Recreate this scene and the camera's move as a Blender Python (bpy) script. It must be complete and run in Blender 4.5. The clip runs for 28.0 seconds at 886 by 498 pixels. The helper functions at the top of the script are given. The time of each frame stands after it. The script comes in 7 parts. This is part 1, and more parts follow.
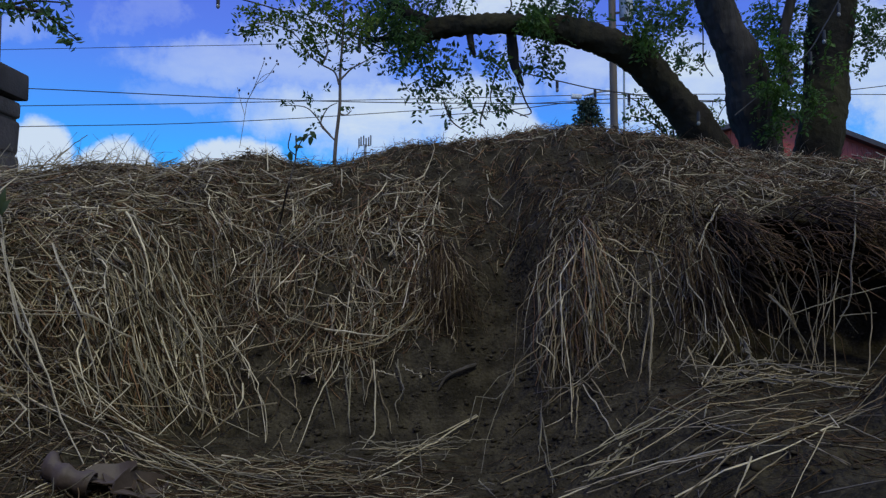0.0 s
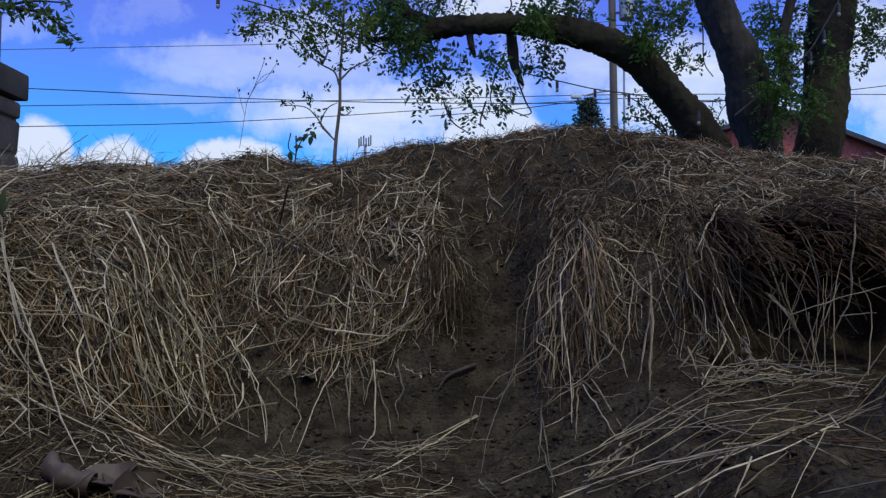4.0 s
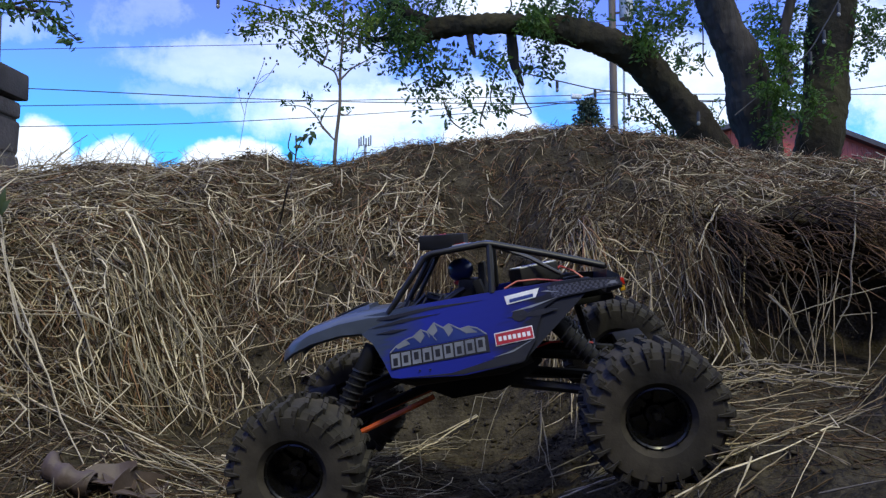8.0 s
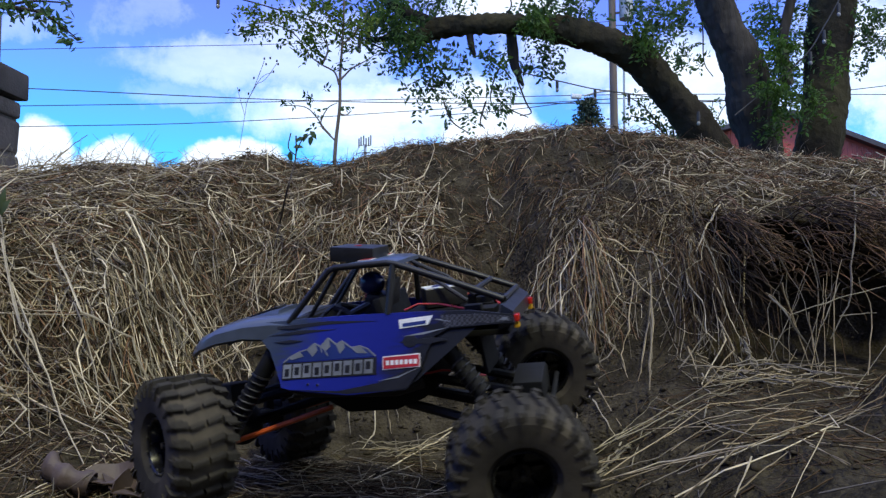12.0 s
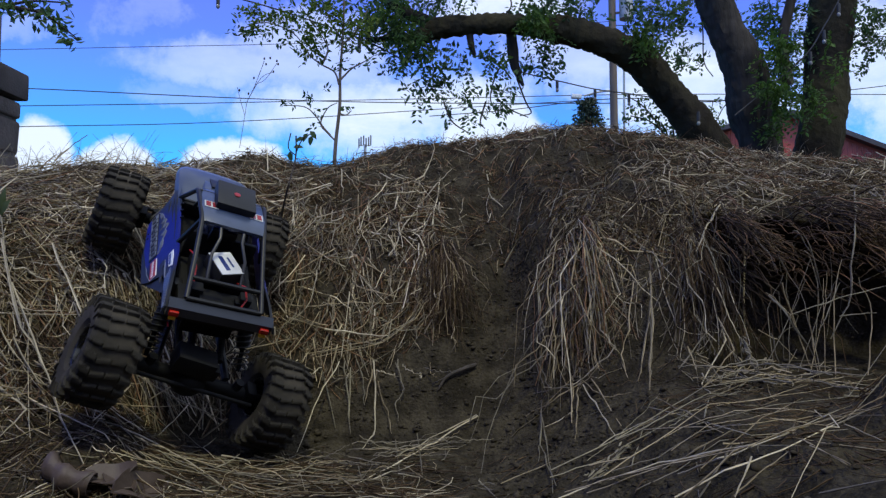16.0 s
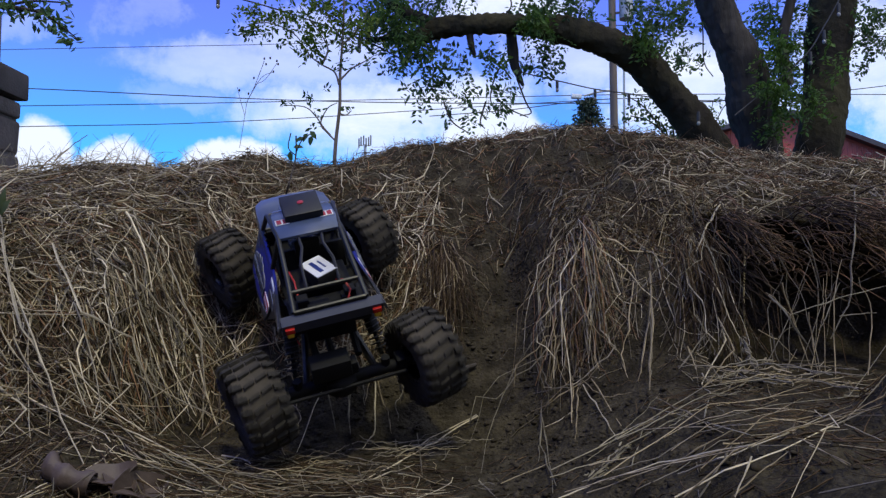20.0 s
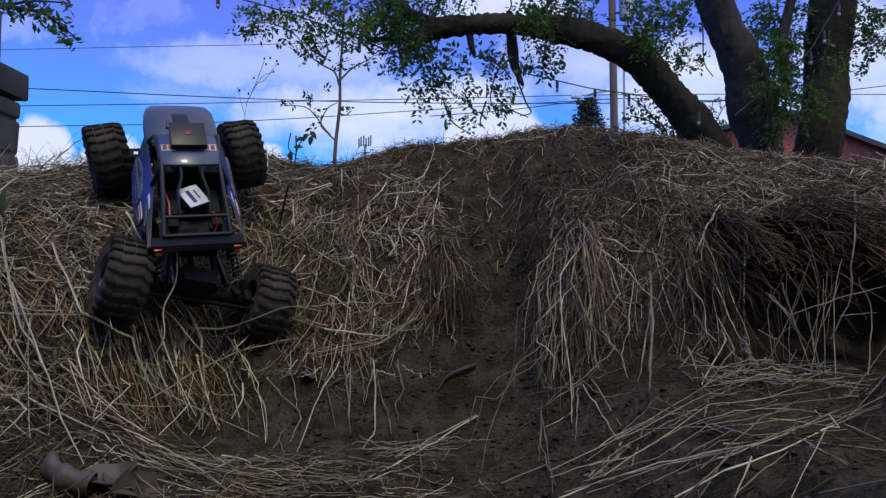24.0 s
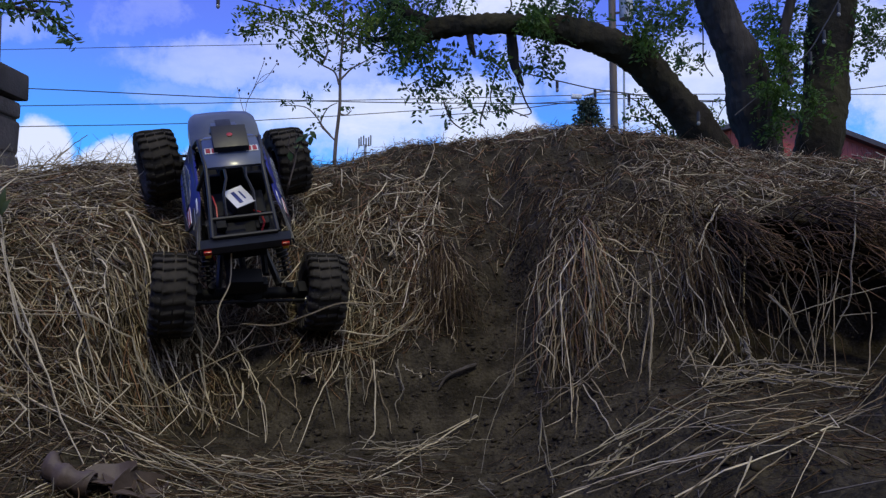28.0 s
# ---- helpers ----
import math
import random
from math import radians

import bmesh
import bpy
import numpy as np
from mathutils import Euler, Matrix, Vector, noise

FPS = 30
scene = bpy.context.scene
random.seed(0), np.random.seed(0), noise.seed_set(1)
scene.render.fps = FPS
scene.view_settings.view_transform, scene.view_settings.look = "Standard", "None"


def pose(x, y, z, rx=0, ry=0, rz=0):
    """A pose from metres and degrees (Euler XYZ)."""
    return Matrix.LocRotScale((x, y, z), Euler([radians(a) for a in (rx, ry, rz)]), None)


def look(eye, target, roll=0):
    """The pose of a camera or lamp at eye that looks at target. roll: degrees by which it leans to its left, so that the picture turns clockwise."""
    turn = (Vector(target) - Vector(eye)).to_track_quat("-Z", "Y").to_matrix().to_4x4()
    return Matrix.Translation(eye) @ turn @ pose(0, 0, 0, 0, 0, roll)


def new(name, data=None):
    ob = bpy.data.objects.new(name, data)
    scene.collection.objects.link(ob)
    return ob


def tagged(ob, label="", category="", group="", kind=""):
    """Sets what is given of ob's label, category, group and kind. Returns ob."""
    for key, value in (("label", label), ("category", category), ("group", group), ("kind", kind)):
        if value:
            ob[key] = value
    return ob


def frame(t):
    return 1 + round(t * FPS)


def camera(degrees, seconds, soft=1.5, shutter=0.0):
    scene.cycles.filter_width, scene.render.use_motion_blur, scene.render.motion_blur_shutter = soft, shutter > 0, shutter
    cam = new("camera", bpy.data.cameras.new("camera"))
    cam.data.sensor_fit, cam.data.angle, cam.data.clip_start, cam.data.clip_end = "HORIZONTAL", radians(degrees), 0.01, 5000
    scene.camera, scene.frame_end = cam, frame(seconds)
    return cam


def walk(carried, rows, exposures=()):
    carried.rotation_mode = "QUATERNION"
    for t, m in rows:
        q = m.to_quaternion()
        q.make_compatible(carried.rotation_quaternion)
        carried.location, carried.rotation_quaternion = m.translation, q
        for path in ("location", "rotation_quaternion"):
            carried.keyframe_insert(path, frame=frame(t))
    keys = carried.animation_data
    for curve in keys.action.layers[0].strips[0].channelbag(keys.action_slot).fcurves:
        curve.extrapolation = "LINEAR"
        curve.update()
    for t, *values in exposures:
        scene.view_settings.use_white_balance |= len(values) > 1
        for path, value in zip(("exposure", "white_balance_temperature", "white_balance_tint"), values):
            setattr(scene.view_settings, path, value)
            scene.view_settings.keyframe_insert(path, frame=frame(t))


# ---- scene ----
# ---------------------------------------------------------------- camera
EYE = (0.0, 0.0, 0.235)
cam = camera(64.53, 28.0, soft=1.35, shutter=0.4)
STAND = pose(*EYE, 93.0, 0, 0)
walk(cam, [(0.0, STAND), (28.0, STAND)],
     exposures=[(0.0, -0.31, 6400, -3), (1.2, -0.28, 6400, -3), (1.8, -0.17, 6450, 3), (5.4, -0.16, 6450, 3), (6.0, 0.02, 6600, 3), (6.6, 0.44, 6700, 0), (7.4, 0.58, 6750, 0),
                (12.5, 0.61, 6750, -1), (14.5, 0.56, 6650, 0), (15.5, 0.29, 6600, 0), (16.0, 0.16, 6550, 0), (17.0, 0.23, 6700, -1), (18.0, -0.08, 6500, 3), (19.0, 0.06, 6500, 4), (20.0, 0.21, 6700, 5),
                (20.3, 0.11, 6650, 5), (20.8, -0.16, 6450, 6), (21.5, -0.16, 6450, 7), (24.0, -0.08, 6500, 8), (28.0, -0.08, 6520, 8)])

# ---------------------------------------------------------------- world and sun
SUN_HIGH, SUN_ROUND = 60.0, 168.0
world = bpy.data.worlds.new("sky")
scene.world = world
world.use_nodes = True


def sky_nodes():
    nt = world.node_tree
    nt.nodes.clear()
    N = nt.nodes.new
    out, bg = N("ShaderNodeOutputWorld"), N("ShaderNodeBackground")
    sky = N("ShaderNodeTexSky")
    sky.sky_type, sky.sun_disc = "NISHITA", False
    sky.sun_elevation, sky.sun_rotation = radians(SUN_HIGH), radians(SUN_ROUND)
    sky.air_density, sky.dust_density, sky.ozone_density = 1.0, 0.4, 3.0
    co = N("ShaderNodeTexCoord")
    split = N("ShaderNodeSeparateXYZ")
    nt.links.new(co.outputs["Generated"], split.inputs[0])

    def math(op, a, b=None, c=None, clamp=False):
        n = N("ShaderNodeMath")
        n.operation, n.use_clamp = op, clamp
        for i, v in enumerate((a, b, c)):
            if v is None:
                continue
            if isinstance(v, (int, float)):
                n.inputs[i].default_value = v
            else:
                nt.links.new(v, n.inputs[i])
        return n.outputs[0]

    # clouds lie on a plane over the ground, so they flatten towards the horizon
    high = math("MAXIMUM", split.outputs[2], 0.03)
    flat = math("ADD", high, 0.12)
    px, py = math("DIVIDE", split.outputs[0], flat), math("DIVIDE", split.outputs[1], flat)
    join = N("ShaderNodeCombineXYZ")
    nt.links.new(px, join.inputs[0])
    nt.links.new(py, join.inputs[1])
    join.inputs[2].default_value = 3.7
    big, small = N("ShaderNodeTexNoise"), N("ShaderNodeTexNoise")
    for n, s, d, r in ((big, 0.75, 3.0, 0.5), (small, 2.3, 7.0, 0.62)):
        n.inputs["Scale"].default_value, n.inputs["Detail"].default_value, n.inputs["Roughness"].default_value = s, d, r
        nt.links.new(join.outputs[0], n.inputs["Vector"])
    both = math("ADD", math("MULTIPLY", big.outputs["Fac"], 0.62), math("MULTIPLY_ADD", small.outputs["Fac"], 0.38, math("MULTIPLY", split.outputs[0], 0.16)))
    veil = N("ShaderNodeMapRange")
    veil.interpolation_type = "SMOOTHSTEP"
    for k, v in (("From Min", 0.36), ("From Max", 0.58), ("To Min", 0.0), ("To Max", 0.92)):
        veil.inputs[k].default_value = v
    nt.links.new(both, veil.inputs["Value"])
    # the clouds over the bank: heaped ones low down, thin ones above; (across, up, half width, half height, cover, edge)
    ahead = math("MAXIMUM", split.outputs[1], 0.05)
    warp = N("ShaderNodeTexNoise")
    warp.inputs["Scale"].default_value, warp.inputs["Detail"].default_value, warp.inputs["Roughness"].default_value = 8.0, 8.0, 0.66
    nt.links.new(co.outputs["Generated"], warp.inputs["Vector"])
    hue = N("ShaderNodeSeparateColor")
    nt.links.new(warp.outputs["Color"], hue.inputs[0])
    shift = lambda c, k: math("MULTIPLY_ADD", c, k, -k / 2)
    across = math("DIVIDE", split.outputs[0], ahead)
    upward = math("DIVIDE", split.outputs[2], ahead)

    def cloud(list_, wx, wz):
        total = None
        p, q = math("ADD", across, shift(hue.outputs[0], wx)), math("ADD", upward, shift(hue.outputs[1], wz))
        for a, b, w, h, amount, edge in list_:
            dx, dz = math("MULTIPLY_ADD", p, 1 / w, -a / w), math("MULTIPLY_ADD", q, 1 / h, -b / h)
            far = math("MULTIPLY_ADD", dx, dx, math("MULTIPLY", dz, dz))
            one = N("ShaderNodeMapRange")
            one.interpolation_type = "SMOOTHSTEP"
            for k, v in (("From Min", 1 + edge), ("From Max", 1 - edge), ("To Min", 0.0), ("To Max", amount)):
                one.inputs[k].default_value = v
            nt.links.new(far, one.inputs["Value"])
            total = one.outputs[0] if total is None else math("MAXIMUM", total, one.outputs[0])
        return total

    heaps = cloud(((-0.585, 0.165, 0.055, 0.072, 1.0, 0.25), (-0.475, 0.155, 0.070, 0.056, 1.0, 0.25), (-0.300, 0.165, 0.080, 0.052, 1.0, 0.25), (0.075, 0.215, 0.075, 0.045, 0.95, 0.4)), 0.10, 0.07)
    thin = cloud(((-0.25, 0.325, 0.17, 0.035, 0.46, 0.98), (-0.08, 0.255, 0.17, 0.055, 0.85, 0.98), (0.10, 0.41, 0.12, 0.04, 0.9, 0.95), (0.20, 0.32, 0.10, 0.055, 0.62, 0.95), (-0.42, 0.400, 0.05, 0.022, 0.14, 0.98), (-0.60, 0.39, 0.05, 0.02, 0.22, 0.98),
                  (0.37, 0.27, 0.13, 0.08, 0.80, 0.9), (0.61, 0.30, 0.09, 0.12, 0.75, 0.9), (-0.36, 0.275, 0.09, 0.02, 0.22, 0.98), (-0.16, 0.36, 0.10, 0.03, 0.50, 0.98)), 0.40, 0.16)
    near = N("ShaderNodeMapRange")
    near.interpolation_type = "SMOOTHSTEP"
    for k, v in (("From Min", 0.55), ("From Max", 0.78)):
        near.inputs[k].default_value = v
    nt.links.new(split.outputs[1], near.inputs["Value"])
    both_kinds = math("MAXIMUM", heaps, math("MULTIPLY", thin, math("MULTIPLY_ADD", small.outputs["Fac"], 1.6, 0.25)), clamp=True)
    blend = N("ShaderNodeMix")
    nt.links.new(near.outputs[0], blend.inputs["Factor"])
    nt.links.new(veil.outputs[0], blend.inputs["A"])
    nt.links.new(both_kinds, blend.inputs["B"])
    cover = blend.outputs["Result"]
    mix = N("ShaderNodeMix")
    mix.data_type = "RGBA"
    blue = N("ShaderNodeMix")
    blue.data_type, blue.blend_type = "RGBA", "MULTIPLY"
    blue.inputs["Factor"].default_value = 1.0
    nt.links.new(sky.outputs[0], blue.inputs["A"])
    low = N("ShaderNodeMapRange")
    low.interpolation_type = "SMOOTHSTEP"
    for k, v in (("From Min", 0.12), ("From Max", 0.40)):
        low.inputs[k].default_value = v
    nt.links.new(split.outputs[2], low.inputs["Value"])
    tone = N("ShaderNodeMix")
    tone.data_type = "RGBA"
    tone.inputs["A"].default_value, tone.inputs["B"].default_value = (0.24, 1.12, 2.05, 1), (0.95, 0.92, 2.3, 1)
    nt.links.new(low.outputs[0], tone.inputs["Factor"])
    nt.links.new(tone.outputs["Result"], blue.inputs["B"])
    nt.links.new(cover, mix.inputs["Factor"])
    nt.links.new(blue.outputs["Result"], mix.inputs["A"])
    mix.inputs["B"].default_value = (7.2, 7.8, 10.0, 1)
    nt.links.new(mix.outputs["Result"], bg.inputs["Color"])
    bg.inputs["Strength"].default_value = 0.112
    nt.links.new(bg.outputs[0], out.inputs[0])


sky_nodes()
sun = new("sun", bpy.data.lights.new("sun", "SUN"))
sun.data.energy, sun.data.angle, sun.data.color = 1.32, radians(6), (1.0, 0.94, 0.62)
_a, _e = radians(SUN_ROUND), radians(SUN_HIGH)
sun.matrix_world = look((9 * math.sin(_a) * math.cos(_e), 9 * math.cos(_a) * math.cos(_e), 9 * math.sin(_e)), (0, 0, 0))


# ---------------------------------------------------------------- materials
def material(name, base, rough=0.6, metal=0.0, vary=0.25, scale=20.0, bump=0.0, bump_scale=80.0, second=None, coat=0.0,
             island=0.0, piece=0.0, glow=0.0, spec=0.5, thin=0.0, stretch=(1, 1, 1), relief=1.0):
    """A surface of two noise scales over its base colour; second: the colour that the larger noise fades to."""
    m = bpy.data.materials.new(name)
    m.use_nodes = True
    nt = m.node_tree
    b = nt.nodes["Principled BSDF"]
    N = nt.nodes.new
    co, mp = N("ShaderNodeTexCoord"), N("ShaderNodeMapping")
    mp.inputs["Scale"].default_value = stretch
    nt.links.new(co.outputs["Object"], mp.inputs[0])
    lo, hi = N("ShaderNodeTexNoise"), N("ShaderNodeTexNoise")
    for n, s, d in ((lo, scale * 0.35, 4), (hi, scale * 3.0, 6)):
        n.inputs["Scale"].default_value, n.inputs["Detail"].default_value = s, d
        nt.links.new(mp.outputs[0], n.inputs["Vector"])
    two = N("ShaderNodeMix")
    two.data_type = "RGBA"
    two.inputs["A"].default_value = (*base, 1)
    two.inputs["B"].default_value = (*(second or [c * 0.6 for c in base]), 1)
    rng = N("ShaderNodeMapRange")
    rng.inputs["From Min"].default_value, rng.inputs["From Max"].default_value = 0.38, 0.66
    nt.links.new(lo.outputs["Fac"], rng.inputs["Value"])
    nt.links.new(rng.outputs[0], two.inputs["Factor"])
    val = N("ShaderNodeHueSaturation")
    fac = N("ShaderNodeMath")
    fac.operation = "MULTIPLY_ADD"
    nt.links.new(hi.outputs["Fac"], fac.inputs[0])
    fac.inputs[1].default_value, fac.inputs[2].default_value = 2 * vary, 1 - vary
    last = fac.outputs[0]
    for amount, node, socket in ((island, "ShaderNodeNewGeometry", "Random Per Island"), (piece, "ShaderNodeObjectInfo", "Random")):
        if amount:
            g, mm, mul = N(node), N("ShaderNodeMath"), N("ShaderNodeMath")
            mm.operation, mul.operation = "MULTIPLY_ADD", "MULTIPLY"
            nt.links.new(g.outputs[socket], mm.inputs[0])
            mm.inputs[1].default_value, mm.inputs[2].default_value = 2 * amount, 1 - amount
            nt.links.new(mm.outputs[0], mul.inputs[0])
            nt.links.new(last, mul.inputs[1])
            last = mul.outputs[0]
    nt.links.new(last, val.inputs["Value"])
    nt.links.new(two.outputs["Result"], val.inputs["Color"])
    nt.links.new(val.outputs[0], b.inputs["Base Color"])
    rr = N("ShaderNodeMath")
    rr.operation = "MULTIPLY_ADD"
    nt.links.new(hi.outputs["Fac"], rr.inputs[0])
    rr.inputs[1].default_value, rr.inputs[2].default_value = 0.2, max(0.0, rough - 0.1)
    nt.links.new(rr.outputs[0], b.inputs["Roughness"])
    b.inputs["Metallic"].default_value = metal
    b.inputs["Specular IOR Level"].default_value = spec
    b.inputs["Coat Weight"].default_value = coat
    b.inputs["Coat Roughness"].default_value = 0.12
    if glow:
        b.inputs["Emission Color"].default_value, b.inputs["Emission Strength"].default_value = (*base, 1), glow
    if bump:
        bn, bp = N("ShaderNodeTexNoise"), N("ShaderNodeBump")
        bn.inputs["Scale"].default_value, bn.inputs["Detail"].default_value = bump_scale, 9
        nt.links.new(mp.outputs[0], bn.inputs["Vector"])
        nt.links.new(bn.outputs["Fac"], bp.inputs["Height"])
        bp.inputs["Strength"].default_value, bp.inputs["Distance"].default_value = bump, 0.3 * relief / bump_scale
        nt.links.new(bp.outputs[0], b.inputs["Normal"])
    if thin:
        tr, ms = N("ShaderNodeBsdfTranslucent"), N("ShaderNodeMixShader")
        nt.links.new(val.outputs[0], tr.inputs["Color"])
        ms.inputs[0].default_value = thin
        nt.links.new(b.outputs[0], ms.inputs[1])
        nt.links.new(tr.outputs[0], ms.inputs[2])
        nt.links.new(ms.outputs[0], nt.nodes["Material Output"].inputs["Surface"])
    return m


SOIL = material("soil", (0.068, 0.057, 0.038), 0.97, vary=0.8, scale=70, bump=1.0, bump_scale=170, second=(0.026, 0.0218, 0.0150), spec=0.06, relief=4.0)
STRAW = material("straw", (0.345, 0.280, 0.172), 0.55, vary=0.45, scale=34, second=(0.17, 0.128, 0.074), island=0.7, spec=0.3)
STRAW_PALE = material("pale_straw", (0.50, 0.435, 0.305), 0.5, vary=0.4, scale=34, second=(0.38, 0.32, 0.215), island=0.6, piece=0.15, spec=0.3)
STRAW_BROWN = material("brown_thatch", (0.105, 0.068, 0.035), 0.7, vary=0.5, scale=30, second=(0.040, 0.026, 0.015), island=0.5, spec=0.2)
STRAW_GREY = material("grey_straw", (0.25, 0.22, 0.145), 0.7, vary=0.45, scale=30, second=(0.14, 0.12, 0.10), island=0.5, spec=0.2)
STRAW_RUST = material("rusty_straw", (0.235, 0.130, 0.066), 0.65, vary=0.45, scale=30, second=(0.13, 0.075, 0.04), island=0.5, spec=0.25)
WEED = material("green_weed", (0.07, 0.10, 0.03), 0.6, vary=0.3, scale=30, thin=0.3)
TWIG = material("dark_twig", (0.055, 0.042, 0.035), 0.8, vary=0.3, scale=60)
DEAD_LEAF = material("dead_leaf", (0.095, 0.068, 0.054), 0.6, vary=0.35, scale=60, second=(0.07, 0.05, 0.042), bump=0.5, bump_scale=150)
STICK = material("weathered_stick", (0.075, 0.062, 0.050), 0.85, vary=0.4, scale=60, second=(0.04, 0.033, 0.027), bump=0.6, bump_scale=200)
# black parts, taken darker still for the shade inside and under the shell
INNER = material("shaded_matt_black", (0.008, 0.008, 0.009), 0.7, vary=0.3, scale=50, spec=0.25)
PEBBLE = material("clod", (0.058, 0.048, 0.033), 0.95, vary=0.4, scale=60, bump=0.8, bump_scale=300, island=0.3, spec=0.1)
BARK = material("bark", (0.056, 0.048, 0.042), 0.9, vary=0.8, scale=7, bump=1.0, bump_scale=26, second=(0.028, 0.024, 0.019), stretch=(1, 1, 0.22), spec=0.15)
BARK_MOSS = material("mossy_bark", (0.045, 0.040, 0.022), 0.9, vary=0.5, scale=6, bump=1.0, bump_scale=30, second=(0.024, 0.020, 0.015), spec=0.15)
SAPLING_BARK = material("sapling_bark", (0.17, 0.135, 0.11), 0.8, vary=0.4, scale=30)
# light and shade within the crowns are put into LEAF and LEAF_DARK
LEAF = material("leaf", (0.085, 0.16, 0.025), 0.5, vary=0.3, scale=2, second=(0.06, 0.12, 0.025), island=0.4, thin=0.55)
LEAF_DARK = material("dark_leaf", (0.075, 0.135, 0.045), 0.5, vary=0.3, scale=2, second=(0.055, 0.105, 0.04), island=0.45, thin=0.55)
LEAF_YELLOW = material("yellow_green_leaf", (0.17, 0.21, 0.025), 0.5, vary=0.3, scale=4, second=(0.10, 0.16, 0.02), island=0.4, thin=0.55)
CONIFER = material("conifer", (0.03, 0.055, 0.025), 0.7, vary=0.4, scale=3, island=0.3)
POLE = material("weathered_pole", (0.21, 0.16, 0.125), 0.85, vary=0.3, scale=10, stretch=(1, 1, 0.1))
GALV = material("galvanised_steel", (0.42, 0.43, 0.45), 0.5, 0.4, vary=0.15, scale=8)
CABLE = material("black_cable", (0.03, 0.03, 0.035), 0.6, vary=0.1)
BULB = material("bulb_glass", (0.30, 0.29, 0.28), 0.15, vary=0.05, spec=0.6)
BARN_RED = material("red_barn_steel", (0.52, 0.09, 0.06), 0.5, vary=0.15, scale=1.2, second=(0.40, 0.07, 0.055))
BARN_TRIM = material("dark_barn_trim", (0.06, 0.05, 0.06), 0.5, vary=0.15)
# stone and cap are darkened: the pillar's backlit shade is in their colour
STONE = material("backlit_pillar_stone", (0.105, 0.088, 0.084), 0.9, vary=0.4, scale=9, bump=1.0, bump_scale=40, second=(0.07, 0.058, 0.056))
CAP = material("backlit_pillar_cap", (0.058, 0.049, 0.050), 0.85, vary=0.3, scale=14, bump=0.6, bump_scale=60)

RUBBER = material("tyre_rubber", (0.034, 0.032, 0.029), 0.9, vary=0.4, scale=30, second=(0.088, 0.076, 0.061), bump=0.4, bump_scale=400, spec=0.08)
GLOSS_BLACK = material("gloss_black", (0.006, 0.006, 0.007), 0.26, vary=0.2, scale=40, coat=0.25)
BLACK_CHROME = material("black_chrome", (0.035, 0.035, 0.038), 0.3, 0.8, vary=0.1, scale=40)
CHROME = material("chrome", (0.75, 0.76, 0.8), 0.12, 1.0, vary=0.05)
PLASTIC = material("black_plastic", (0.015, 0.015, 0.016), 0.55, vary=0.3, scale=50, second=(0.022, 0.020, 0.019), spec=0.35, bump=0.1, bump_scale=300)
DARK_PLASTIC = material("satin_black", (0.014, 0.014, 0.016), 0.42, vary=0.3, scale=50, spec=0.4)
HOOD_PAINT = material("slate_paint", (0.064, 0.078, 0.105), 0.36, vary=0.2, scale=25, second=(0.042, 0.052, 0.072), coat=0.3)
ROOF_PAINT = material("blue_grey_paint", (0.055, 0.078, 0.150), 0.36, vary=0.2, scale=25, second=(0.05, 0.06, 0.085), coat=0.3)
TAIL_PAINT = material("dark_navy_paint", (0.016, 0.021, 0.040), 0.34, vary=0.2, scale=25, coat=0.3)
SILVER = material("silver_print", (0.21, 0.225, 0.25), 0.4, vary=0.15, scale=60)
WHITE = material("white_print", (0.86, 0.86, 0.86), 0.45, vary=0.08, scale=60)
RED = material("red_print", (0.44, 0.02, 0.03), 0.4, vary=0.12, scale=60)
AMBER = material("amber_lens", (0.75, 0.42, 0.03), 0.25, vary=0.08)
RED_LENS = material("red_lens", (0.5, 0.02, 0.01), 0.25, vary=0.08)
ORANGE = material("orange_link", (0.62, 0.11, 0.02), 0.4, vary=0.2, scale=60)
WIRE_RED = material("red_wire", (0.5, 0.03, 0.03), 0.4, vary=0.1)
LENS = material("lit_lens", (1.0, 0.98, 0.95), 0.2, vary=0.0, glow=6.0)
SHOCK = material("shock_spring", (0.05, 0.05, 0.055), 0.4, 0.6, vary=0.15)
HELMET = material("figure_helmet", (0.02, 0.04, 0.20), 0.3, vary=0.1, coat=0.4)


